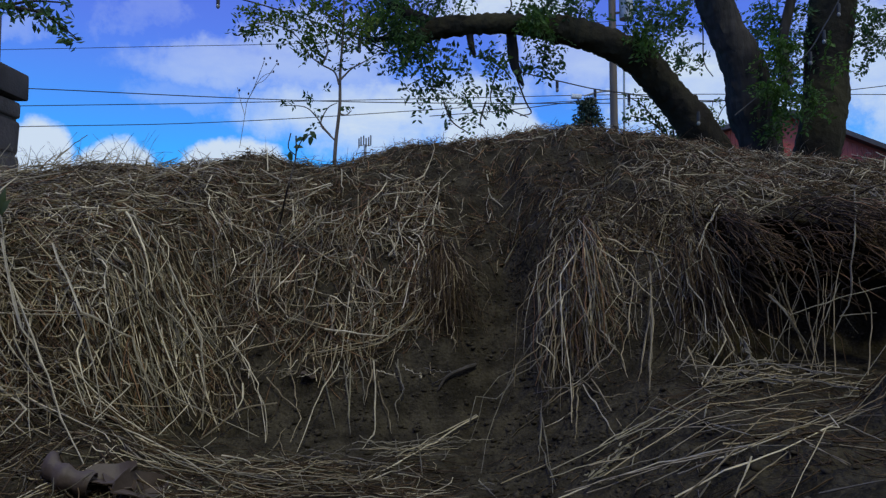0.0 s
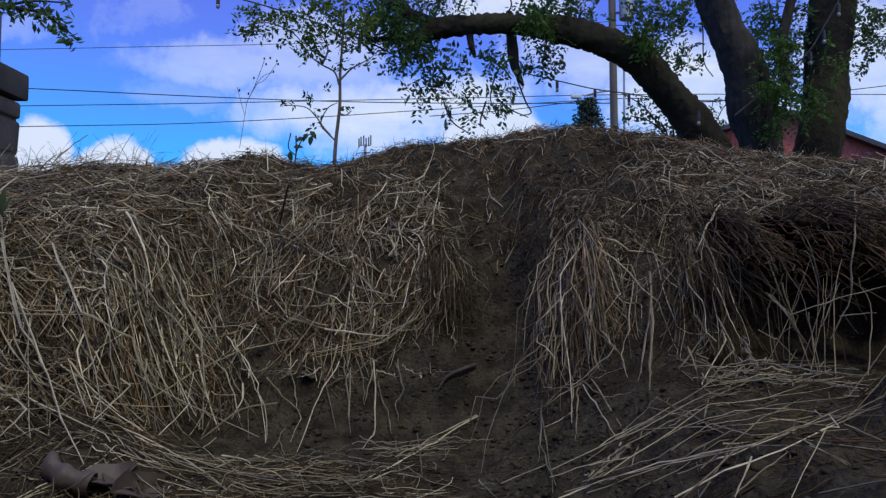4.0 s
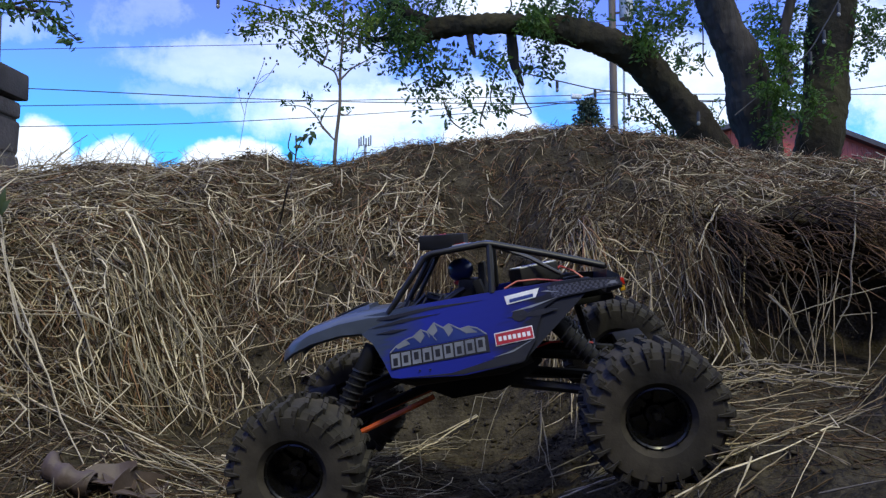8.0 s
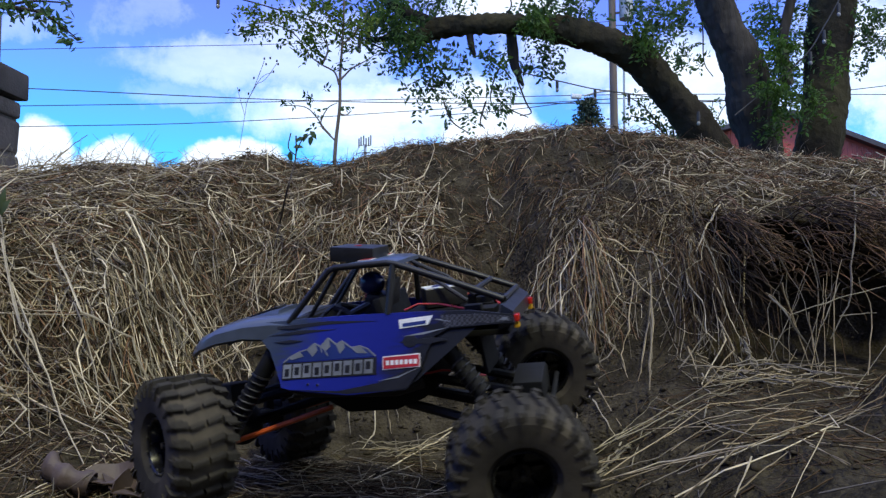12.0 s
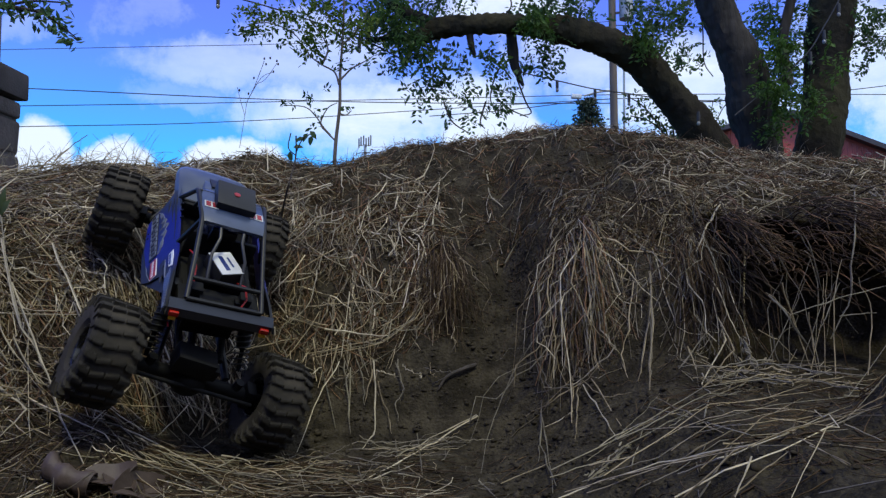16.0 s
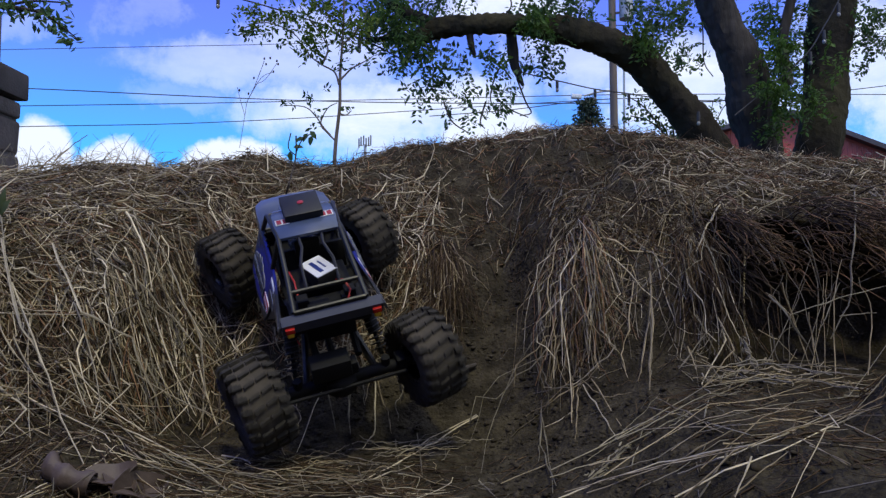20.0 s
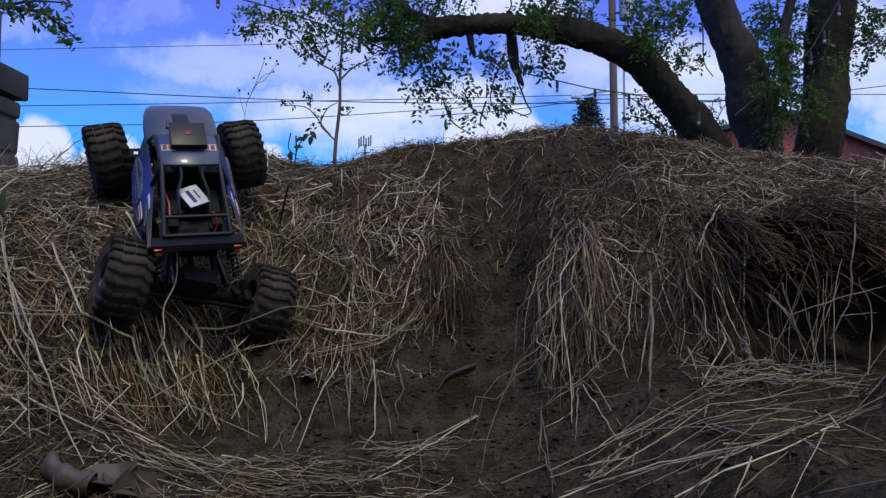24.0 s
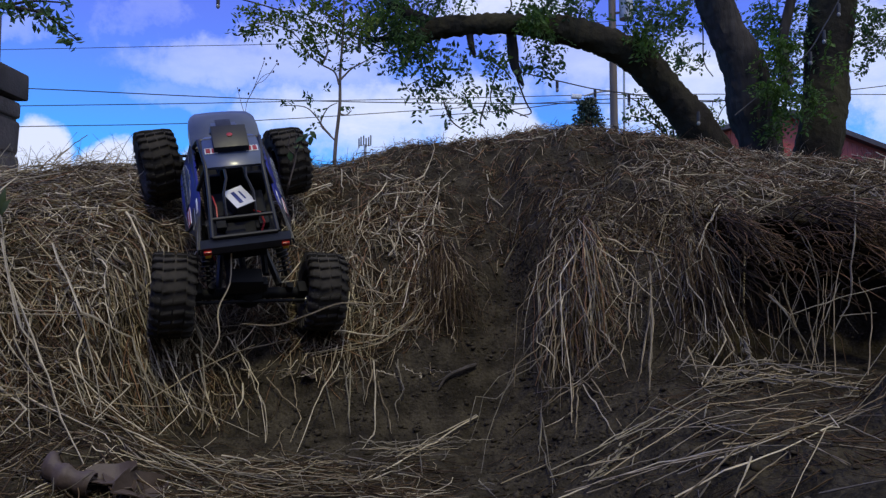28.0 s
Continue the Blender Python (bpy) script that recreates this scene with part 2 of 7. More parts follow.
def side_paint():
    """Slate at the front, blue on the door and a woven black at the tail, with dark streaks along the seams."""
    m = material("side_paint", (0.02, 0.035, 0.33), 0.42, vary=0.12, scale=25, spec=0.22)
    nt = m.node_tree
    N = nt.nodes.new
    b = nt.nodes["Principled BSDF"]
    co, sp = N("ShaderNodeTexCoord"), N("ShaderNodeSeparateXYZ")
    nt.links.new(co.outputs["Object"], sp.inputs[0])
    lean = N("ShaderNodeMath")
    lean.operation = "MULTIPLY_ADD"
    nt.links.new(sp.outputs[2], lean.inputs[0])
    lean.inputs[1].default_value = 0.9
    nt.links.new(sp.outputs[0], lean.inputs[2])
    mp = N("ShaderNodeMapping")
    mp.inputs["Scale"].default_value = (0.35, 1, 1.6)
    nt.links.new(co.outputs["Object"], mp.inputs[0])
    ns = N("ShaderNodeTexNoise")
    ns.inputs["Scale"].default_value = 120
    nt.links.new(mp.outputs[0], ns.inputs["Vector"])
    ad = N("ShaderNodeMath")
    ad.operation = "MULTIPLY_ADD"
    nt.links.new(ns.outputs["Fac"], ad.inputs[0])
    ad.inputs[1].default_value = 0.05
    nt.links.new(lean.outputs[0], ad.inputs[2])
    rg = N("ShaderNodeMapRange")
    rg.inputs["From Min"].default_value, rg.inputs["From Max"].default_value = -0.035, 0.225
    nt.links.new(ad.outputs[0], rg.inputs["Value"])
    rp = N("ShaderNodeValToRGB")
    el = rp.color_ramp.elements
    el[0].position, el[0].color = 0.0, (0.014, 0.015, 0.018, 1)
    el[1].position, el[1].color = 1.0, (0.048, 0.062, 0.090, 1)
    for p, c in ((0.24, (0.013, 0.014, 0.020, 1)), (0.36, (0.010, 0.016, 0.20, 1)), (0.68, (0.012, 0.020, 0.24, 1)), (0.80, (0.030, 0.042, 0.085, 1))):
        e = el.new(p)
        e.color = c
    nt.links.new(rg.outputs[0], rp.inputs[0])
    nt.links.new(rp.outputs[0], b.inputs["Base Color"])
    return m


SIDE_PAINT = side_paint()


def carbon():
    m = material("carbon_weave", (0.02, 0.02, 0.022), 0.3, vary=0.1, coat=0.4)
    nt = m.node_tree
    N = nt.nodes.new
    co, ck = N("ShaderNodeTexCoord"), N("ShaderNodeTexChecker")
    nt.links.new(co.outputs["Object"], ck.inputs["Vector"])
    ck.inputs["Scale"].default_value = 420
    ck.inputs["Color1"].default_value, ck.inputs["Color2"].default_value = (0.012, 0.012, 0.014, 1), (0.07, 0.07, 0.08, 1)
    nt.links.new(ck.outputs["Color"], nt.nodes["Principled BSDF"].inputs["Base Color"])
    return m


CARBON = carbon()


# ---------------------------------------------------------------- mesh helpers
def finish(bm, crease=38):
    for f in bm.faces:
        f.smooth = True
    for e in bm.edges:
        if len(e.link_faces) != 2 or e.calc_face_angle(0.0) > radians(crease):
            e.smooth = False


def mesh_of(name, bm, mats, crease=38):
    bmesh.ops.recalc_face_normals(bm, faces=bm.faces)
    finish(bm, crease)
    me = bpy.data.meshes.new(name)
    bm.to_mesh(me)
    bm.free()
    for m in (mats if isinstance(mats, (list, tuple)) else [mats]):
        me.materials.append(m)
    return me


def part(name, bm, mats, parent, label="", at=None, crease=38):
    ob = new(name, mesh_of(name, bm, mats, crease))
    ob.parent = parent
    if at is not None:
        ob.matrix_basis = at
    if label:
        ob["label"] = label
    return ob


def thing(name, label, category, bm=None, mats=None, group="", kind="", at=None):
    ob = new(name, mesh_of(name, bm, mats) if bm else None)
    if at is not None:
        ob.matrix_basis = at
    return tagged(ob, label, category, group, kind)


def add_box(bm, c, s, m=None, bevel=0.0, mat=0):
    r = bmesh.ops.create_cube(bm, size=1.0, matrix=Matrix.Translation(c) @ (m or Matrix()) @ Matrix.Diagonal((*s, 1)))
    fs = {f for v in r["verts"] for f in v.link_faces}
    for f in fs:
        f.material_index = mat
    if bevel:
        es = {e for v in r["verts"] for e in v.link_edges}
        out = bmesh.ops.bevel(bm, geom=list(es), offset=bevel, segments=2, affect="EDGES", profile=0.6)
        for f in out["faces"]:
            f.material_index = mat


def add_tube(bm, pts, r, n=8, mat=0, caps=True):
    """A round bar along points; r is one radius or one for each point."""
    pts = [Vector(p) for p in pts]
    rs = r if isinstance(r, (list, tuple)) else [r] * len(pts)
    rings, ref = [], None
    for i, p in enumerate(pts):
        d = (pts[min(i + 1, len(pts) - 1)] - pts[max(i - 1, 0)]).normalized()
        if ref is None:
            ref = Vector((0, 0, 1)) if abs(d.z) < 0.9 else Vector((1, 0, 0))
        a = d.cross(ref).normalized()
        b = a.cross(d).normalized()
        ref = b
        rings.append([bm.verts.new(p + rs[i] * (a * math.cos(k * math.tau / n) + b * math.sin(k * math.tau / n))) for k in range(n)])
    for q, w in zip(rings, rings[1:]):
        for k in range(n):
            bm.faces.new((q[k], q[(k + 1) % n], w[(k + 1) % n], w[k])).material_index = mat
    if caps:
        bm.faces.new(rings[0][::-1]).material_index = mat
        bm.faces.new(rings[-1]).material_index = mat


def add_lathe(bm, prof, n=32, mat=0, shift=(0, 0, 0), closed=False):
    """Turns a profile of (radius, y) round the y axis."""
    rings = [[bm.verts.new((r * math.cos(k * math.tau / n) + shift[0], y + shift[1], r * math.sin(k * math.tau / n) + shift[2])) for k in range(n)]
             for r, y in prof]
    pairs = list(zip(rings, rings[1:])) + ([(rings[-1], rings[0])] if closed else [])
    for q, w in pairs:
        for k in range(n):
            bm.faces.new((q[k], q[(k + 1) % n], w[(k + 1) % n], w[k])).material_index = mat


def add_loft(bm, rings, mat=0, caps=True):
    vs = [[bm.verts.new(p) for p in ring] for ring in rings]
    n = len(vs[0])
    for q, w in zip(vs, vs[1:]):
        for k in range(n):
            bm.faces.new((q[k], q[(k + 1) % n], w[(k + 1) % n], w[k])).material_index = mat
    if caps:
        bm.faces.new(vs[0][::-1]).material_index = mat
        bm.faces.new(vs[-1]).material_index = mat


def add_slab(bm, outline, where, depth, mat=0):
    """A plate: outline in (a, b), put in space by where(a, b, k), k = 0 outside and 1 inside."""
    o = [bm.verts.new(where(a, b, 0)) for a, b in outline]
    i = [bm.verts.new(where(a, b, depth)) for a, b in outline]
    n = len(o)
    fs = [bm.faces.new(o), bm.faces.new(i[::-1])]
    for k in range(n):
        fs.append(bm.faces.new((o[k], i[k], i[(k + 1) % n], o[(k + 1) % n])))
    for f in fs:
        f.material_index = mat
    bmesh.ops.triangulate(bm, faces=fs[:2])


# ---------------------------------------------------------------- the ground
def ease(a, b, t):
    t = np.clip((t - a) / (b - a), 0, 1)
    return t * t * (3 - 2 * t)


def soft(t, w=0.03):
    return w * np.logaddexp(0, t / w)


def lumps(x, y, seed, scale):
    """Smooth pseudo-random relief, about -1 to 1."""
    r = np.random.RandomState(seed)
    z = 0
    for k in range(7):
        a, p, q = r.uniform(0, math.tau), r.uniform(0, 9), r.uniform(0.7, 1.5)
        z = z + np.sin((x * math.cos(a) + y * math.sin(a)) * scale * q + p + 1.3 * np.sin((x * math.sin(a) - y * math.cos(a)) * scale * 0.7 + p))
    return z / 3.6


def foot(x):
    """Where the bank starts to rise."""
    return (1.02 - 0.17 * ease(-0.33, -0.52, x) - 0.26 * ease(-0.5, -1.0, x) + 0.02 * ease(-0.02, 0.12, x)
            - 0.07 * ease(0.16, 0.4, x) - 0.10 * ease(0.6, 1.1, x))


def height(x, y):
    x, y = np.asarray(x, float), np.asarray(y, float)
    steep = 1.2 + 1.8 * ease(0.10, 0.26, x)
    face = 0.31 - 0.04 * np.exp(-((x - 0.1) / 0.1) ** 2) - 0.07 * ease(0.13, 0.3, x)
    b = foot(x) + 0.012 * lumps(x, x * 0, 5, 9)
    d = y - b
    ramp = 0.105 * ease(0.04, 0.32, x) + 0.20 * ease(0.37, 0.52, x) * (1 - ease(0.64, 0.75, y)) * ease(-0.4, 0.2, y)
    z = ramp + steep * (soft(d) - soft(d - face / steep))
    crest_y = 1.56 + 0.14 * np.exp(-((x - 0.2) / 0.35) ** 2)
    crest_z = (0.462 + 0.045 * ease(-0.95, -0.35, x) + 0.100 * np.exp(-((x - 0.27) / 0.30) ** 2) + 0.015 * np.exp(-((x + 0.05) / 0.16) ** 2)
               - 0.01 * ease(0.45, 0.9, x))
    t0 = b + face / steep - 0.06
    z = z + (crest_z - face - ramp * (y > 0.9)) * ease(0, 1, (y - t0) / (crest_y - t0)) * (d > 0)
    z = z - 0.10 * ease(crest_y, crest_y + 0.6, y)
    # a low heap at the left foot
    z = z + 0.055 * np.exp(-((x + 0.42) / 0.10) ** 2 - ((y - 0.84) / 0.10) ** 2)
    # clods and hollows
    rough = ease(0.0, 0.1, d) * (1 - ease(2.2, 3.0, y))
    z = z + 0.005 * lumps(x, y, 11, 34) + 0.009 * rough * lumps(x, y, 12, 17) + 0.0048 * lumps(x, y, 13, 95) + 0.0024 * lumps(x, y, 18, 300) * lumps(x, y, 20, 60) + 0.0030 * lumps(x, y, 16, 210) * lumps(x, y, 17, 40)
    z = z + 0.028 * np.exp(-((x - 0.27) / 0.24) ** 2 - ((y - 1.34) / 0.18) ** 2) * lumps(x, y, 19, 58)
    # the far sides; behind the eye an added, unseen bank cuts sky light
    out = np.maximum(ease(0.95, 1.6, np.abs(x)), 3.0 * ease(0.15, 0.9, -y))
    z = np.where(out > 0, z * (1 - np.minimum(out, 1)) + np.maximum(z * np.minimum(out, 1), out * (0.42 + 0.02 * lumps(x, y, 14, 5))), z)
    far = np.hypot(x, y)
    return z + 0.10 * ease(4, 14, far) * lumps(x, y, 15, 0.35) * 0.5


def hollow(x, y, z):
    """How far the bank is undercut below its overhanging lip."""
    return 0.22 * ease(0.355, 0.45, x + 0.02 * lumps(z, y, 8, 40)) * (1 - ease(0.95, 1.2, x)) * ease(0.108, 0.128, z) * (1 - ease(0.295, 0.335, z + 0.016 * lumps(x, x * 0, 9, 45))) * ease(0.80, 0.86, y) * (1 - ease(1.15, 1.3, y))


def spaced(lo, hi, step, reach, n):
    """Fine steps between lo and hi, growing outwards to reach."""
    inner = list(np.arange(lo, hi + step / 2, step))
    grow = [step * 1.5 * (reach / (step * 1.5)) ** (k / n) for k in range(1, n + 1)]
    return np.array([lo - g for g in grow[::-1]] + inner + [hi + g for g in grow])


def sheet(name, mats, verts, faces, smooth=True):
    me = bpy.data.meshes.new(name)
    me.vertices.add(len(verts))
    me.vertices.foreach_set("co", np.asarray(verts, np.float32).ravel())
    k = faces.shape[1]
    me.loops.add(faces.size)
    me.loops.foreach_set("vertex_index", faces.astype(np.int32).ravel())
    me.polygons.add(len(faces))
    me.polygons.foreach_set("loop_start", np.arange(0, faces.size, k, dtype=np.int32))
    me.polygons.foreach_set("use_smooth", np.full(len(faces), smooth))
    me.update(calc_edges=True)
    me.validate()
    for m in (mats if isinstance(mats, (list, tuple)) else [mats]):
        me.materials.append(m)
    return me


def build_ground():
    xs, ys = spaced(-1.05, 1.05, 0.0058, 900, 36), spaced(0.35, 1.75, 0.0058, 900, 36)
    X, Y = np.meshgrid(xs, ys)
    Z = height(X, Y)
    Y = Y + hollow(X, Y, Z)
    nx, ny = len(xs), len(ys)
    i = np.arange(nx * ny).reshape(ny, nx)
    faces = np.stack([i[:-1, :-1], i[:-1, 1:], i[1:, 1:], i[1:, :-1]], -1).reshape(-1, 4)
    ob = new("ground", sheet("ground", SOIL, np.stack([X, Y, Z], -1).reshape(-1, 3), faces))
    return tagged(ob, "dark brown bare soil bank round a hollow, with an undercut lip", "ground", kind="structure")


build_ground()


# ---------------------------------------------------------------- straw
def strands(name, mats, P, R, label, category="straw"):
    """Many three-sided stalks in one object: P is (count, points, 3), R the radius of each."""
    n, k, _ = P.shape
    T = np.gradient(P, axis=1)
    T /= np.linalg.norm(T, axis=2, keepdims=True) + 1e-9
    ref = np.random.RandomState(3).normal(size=(n, 1, 3))
    A = np.cross(T, ref)
    A /= np.linalg.norm(A, axis=2, keepdims=True) + 1e-9
    B = np.cross(T, A)
    taper = np.linspace(1.0, 0.5, k)[None, :, None] * R[:, None, None] * np.random.RandomState(4).uniform(0.7, 1.3, (n, k, 1))
    V = np.stack([P + taper * (A * math.cos(a) + B * math.sin(a)) for a in (0, 2.094, 4.189)], 2)
    base = (np.arange(n)[:, None] * k + np.arange(k - 1)[None, :])[..., None] * 3
    s = np.arange(3)[None, None, :]
    s2 = (s + 1) % 3
    F = np.stack([base + s, base + s2, base + 3 + s2, base + 3 + s], -1).reshape(-1, 4)
    ob = new(name, sheet(name, mats, V.reshape(-1, 3), F))
    return tagged(ob, label, category, kind="stuff")


def drape(rng, x, y, dx, dy, length, k, clear, sway):
    """Stalks that start at (x, y) and follow the ground along (dx, dy): straight pieces with sharp kinks between."""
    n = len(x)
    t = np.linspace(0, 1, k)[None, :]
    turn = np.where(rng.uniform(0, 1, (n, k)) < 0.17, rng.normal(0, 1.9 * sway, (n, k)), rng.normal(0, 0.035, (n, k))) + rng.normal(0, 0.04, (n, 1))
    a = np.arctan2(dy, dx)[:, None] + np.cumsum(turn, 1)
    step = length[:, None] / (k - 1)
    X = x[:, None] + np.concatenate([np.zeros((n, 1)), np.cumsum(np.cos(a) * step, 1)[:, :-1]], 1)
    Y = y[:, None] + np.concatenate([np.zeros((n, 1)), np.cumsum(np.sin(a) * step, 1)[:, :-1]], 1)
    Z = height(X, Y)
    Y = Y + hollow(X, Y, Z) * 0.3
    lift = clear[:, None] * (rng.uniform(0.2, 1.0, (n, 1)) + rng.normal(0, 0.7, (n, 1)) * t) + rng.normal(0, 0.0004, (n, k))
    # a stiff stalk bridges the small hollows under it
    chord = Z[:, :1] + (Z[:, -1:] - Z[:, :1]) * t
    Z = np.maximum(Z - 0.002, Z * 0.15 + chord * 0.85)
    return np.stack([X, Y - 0.6 * lift, Z + np.maximum(lift, 0) + 0.002], -1)


# bare spots on the bank: place and width
SPOTS = (((-0.30, 1.33, 0.36), 0.030, 0.03), ((-0.10, 1.26, 0.30), 0.028, 0.04), ((-0.42, 1.22, 0.32), 0.025, 0.03), ((-0.20, 1.20, 0.24), 0.022, 0.03), ((-0.182, 1.388, 0.390), 0.040, 0.035), ((0.033, 1.465, 0.444), 0.038, 0.07), ((-0.277, 1.102, 0.117), 0.035, 0.03), ((0.297, 1.197, 0.391), 0.06, 0.035), ((0.150, 1.268, 0.354), 0.03, 0.03), ((0.319, 1.209, 0.407), 0.03, 0.03), ((0.231, 1.417, 0.481), 0.075, 0.05), ((0.305, 1.362, 0.462), 0.05, 0.05), ((0.146, 1.378, 0.426), 0.05, 0.05))


def worn(x, y):
    """1 where the soil shows: the worn chute, the floor below the left bank and bare spots."""
    edge = 0.03 * lumps(x, y, 3, 22) + 0.012 * lumps(x, y, 4, 90)
    chute = np.exp(-((x - 0.085 - 0.03 * (1.2 - y) + edge) / 0.080) ** 4) * ease(1.32, 1.24, y)
    floor_ = ease(-0.36, -0.26, x + edge) * (1 - ease(0.12, 0.2, x)) * ease(0.93, 0.98, y + edge) * (1 - ease(0.065, 0.125, y - foot(x) + edge))
    floor_ = np.maximum(floor_, ease(-0.02, 0.07, x + edge) * (1 - ease(0.2, 0.28, x)) * ease(0.62, 0.68, y) * (1 - ease(0.0, 0.03, y - foot(x))))
    out = np.maximum(chute, floor_)
    for c, w, h in SPOTS:
        out = np.maximum(out, 0.9 * np.exp(-((x - c[0] + edge) / w) ** 2 - ((y - c[1]) / h) ** 2))
    return np.clip(out, 0, 1)


def bare(x, y):
    """As worn, with the dark top of the mound, where only brown thatch lies."""
    return np.maximum(worn(x, y), 0.9 * np.exp(-((x - 0.26) / 0.18) ** 2 - ((y - 1.38) / 0.13) ** 2))


def scatter(rng, n, x0, x1, y0, y1, keep):
    x, y = rng.uniform(x0, x1, n), rng.uniform(y0, y1, n)
    side = np.abs(x) + 0.10 * lumps(x, y, 27, 9)
    k = rng.uniform(0, 1, n) < keep(x, y) * (1 - ease(0.88, 1.12, side))
    return x[k], y[k]


def build_straw():
    r = np.random.RandomState(7)

    def straws(name, mat, n, box, keep, way, length, radius, clear, sway, label, k=8, clump=0.0, open_soil=bare):
        x, y = scatter(r, n, *box, keep)
        if clump:
            c = 0.5 + 0.5 * lumps(x, y, 21, 60)
            on = r.uniform(0, 1, len(x)) < (1 - clump) + clump * np.clip(c * 1.4, 0, 1)
            x, y = x[on], y[on]
        m = len(x)
        dx, dy = way(x, y, m)
        L = length[0] + (length[1] - length[0]) * r.uniform(0, 1, m) ** 2.2
        P = drape(r, x, y, dx, dy, L, k, clear[0] + (clear[1] - clear[0]) * r.uniform(0, 1, m) ** 1.8, sway)
        on = r.uniform(0, 1, m) > 0.96 * open_soil(P[:, :, 0], P[:, :, 1]).max(1)
        # nothing lies on the steep face of the right bank
        on &= ~((P[:, :, 0] > 0.13) & (P[:, :, 2] > 0.16) & (P[:, :, 1] - foot(P[:, :, 0]) < 0.07)).any(1) | (r.uniform(0, 1, m) < 0.12)
        on &= ~((P[:, :, 0] > 0.37) & (P[:, :, 2] > 0.13) & (P[:, :, 2] < 0.315) & (P[:, :, 1] > 0.80) & (P[:, :, 1] < 1.2)).any(1)
        strands(name, mat, P[on], (radius[0] + (radius[1] - radius[0]) * r.uniform(0, 1, m) ** 2)[on], label)

    def turned(dx, dy, a):
        return dx * np.cos(a) - dy * np.sin(a), dx * np.sin(a) + dy * np.cos(a)

    def down_left(x, y, m):
        # hangs down the slope in tufts, and streams to the right the further left it grows; some stalks lie across
        lean = 0.05 + 2.3 * ease(-0.24, -0.56, x)
        a = 0.35 * lumps(x, y, 41, 24) + r.normal(0, 0.36, m) + np.where(r.uniform(0, 1, m) < 0.42, r.normal(0, 1.0, m), 0)
        return turned(lean, -np.ones(m), a)

    def anyway(x, y, m):
        a = r.uniform(0, math.tau, m)
        return np.cos(a), np.sin(a)

    def across(x, y, m):
        a = r.normal(0.35, 0.5, m) + np.where(r.uniform(0, 1, m) < 0.4, r.normal(0, 0.9, m), 0)
        s = np.where(r.uniform(0, 1, m) < 0.5, 1, -1)
        return np.cos(a) * s, np.sin(a) * s

    def round_left(x, y, m):
        # lies along the curved foot of the bank, much of it tangled
        a = -0.75 * ease(-0.2, -0.6, x) + r.normal(0, 0.40, m) + np.where(r.uniform(0, 1, m) < 0.6, r.normal(0, 1.1, m), 0)
        return np.cos(a), np.sin(a)

    left = lambda x, y: (1 - bare(x, y)) * (1 - ease(-0.05, 0.03, x)) * ease(0.01, 0.06, y - foot(x))
    top = lambda x, y: (1 - 0.9 * bare(x, y)) * ease(1.10, 1.26, y) * (1 - ease(1.75, 1.95, y))
    topb = lambda x, y: ease(1.10, 1.26, y) * (1 - ease(1.75, 1.95, y))
    W = (-1.1, 0.08, 0.62, 1.45)
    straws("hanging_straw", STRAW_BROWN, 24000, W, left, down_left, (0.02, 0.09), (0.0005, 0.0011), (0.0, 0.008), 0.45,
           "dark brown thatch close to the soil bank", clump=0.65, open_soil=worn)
    straws("hanging_straw", STRAW, 9500, W, left, down_left, (0.025, 0.11), (0.0006, 0.0017), (0.001, 0.022), 0.38,
           "dry tan straw hanging down the soil bank", clump=0.92)
    straws("hanging_straw", STRAW_GREY, 7000, W, left, down_left, (0.025, 0.11), (0.0006, 0.0016), (0.001, 0.020), 0.38,
           "weathered grey straw hanging close to the soil bank", clump=0.8)
    straws("hanging_straw", STRAW_PALE, 3100, W, left, down_left, (0.03, 0.13), (0.0007, 0.0020), (0.006, 0.034), 0.32,
           "pale long straw stalks hanging over the bank", clump=0.6)
    straws("hanging_straw", STRAW_RUST, 6500, (-1.0, 0.08, 0.65, 1.45), left, down_left, (0.02, 0.09), (0.0005, 0.0014), (0.0, 0.020), 0.4,
           "rusty brown straw tufts hanging down the bank", clump=0.85)
    straws("hanging_straw", STRAW_PALE, 160, (-1.0, -0.38, 0.62, 1.0), left, down_left, (0.08, 0.24), (0.0009, 0.0020), (0.010, 0.040), 0.25,
           "pale thick stalks streaming down the bank")
    B = (-1.1, 1.1, 1.08, 1.9)
    straws("thatch", STRAW_RUST, 9500, B, topb, anyway, (0.010, 0.05), (0.0005, 0.0013), (0.0, 0.016), 0.7,
           "rusty dead grass on top of the bank", clump=0.7, open_soil=worn)
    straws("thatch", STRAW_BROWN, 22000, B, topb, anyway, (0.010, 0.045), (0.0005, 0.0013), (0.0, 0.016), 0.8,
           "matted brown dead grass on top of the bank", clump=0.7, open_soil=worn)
    straws("thatch", STRAW, 8500, B, top, anyway, (0.012, 0.06), (0.0005, 0.0014), (0.0, 0.014), 0.6,
           "loose tan straw lying on top of the bank", clump=0.7)
    straws("thatch", STRAW_PALE, 1800, B, top, anyway, (0.02, 0.10), (0.0006, 0.0015), (0.002, 0.018), 0.45,
           "pale loose stalks lying on top of the bank", clump=0.5)
    # tangled litter along the foot of the left bank
    lit = lambda x, y: ease(0.70, 0.76, y + 0.35 * ease(-0.3, -0.6, x)) * (1 - ease(-0.07, 0.0, y - foot(x) - 0.1 * ease(-0.3, -0.45, x))) * (1 - 0.6 * ease(-0.1, 0.0, x))
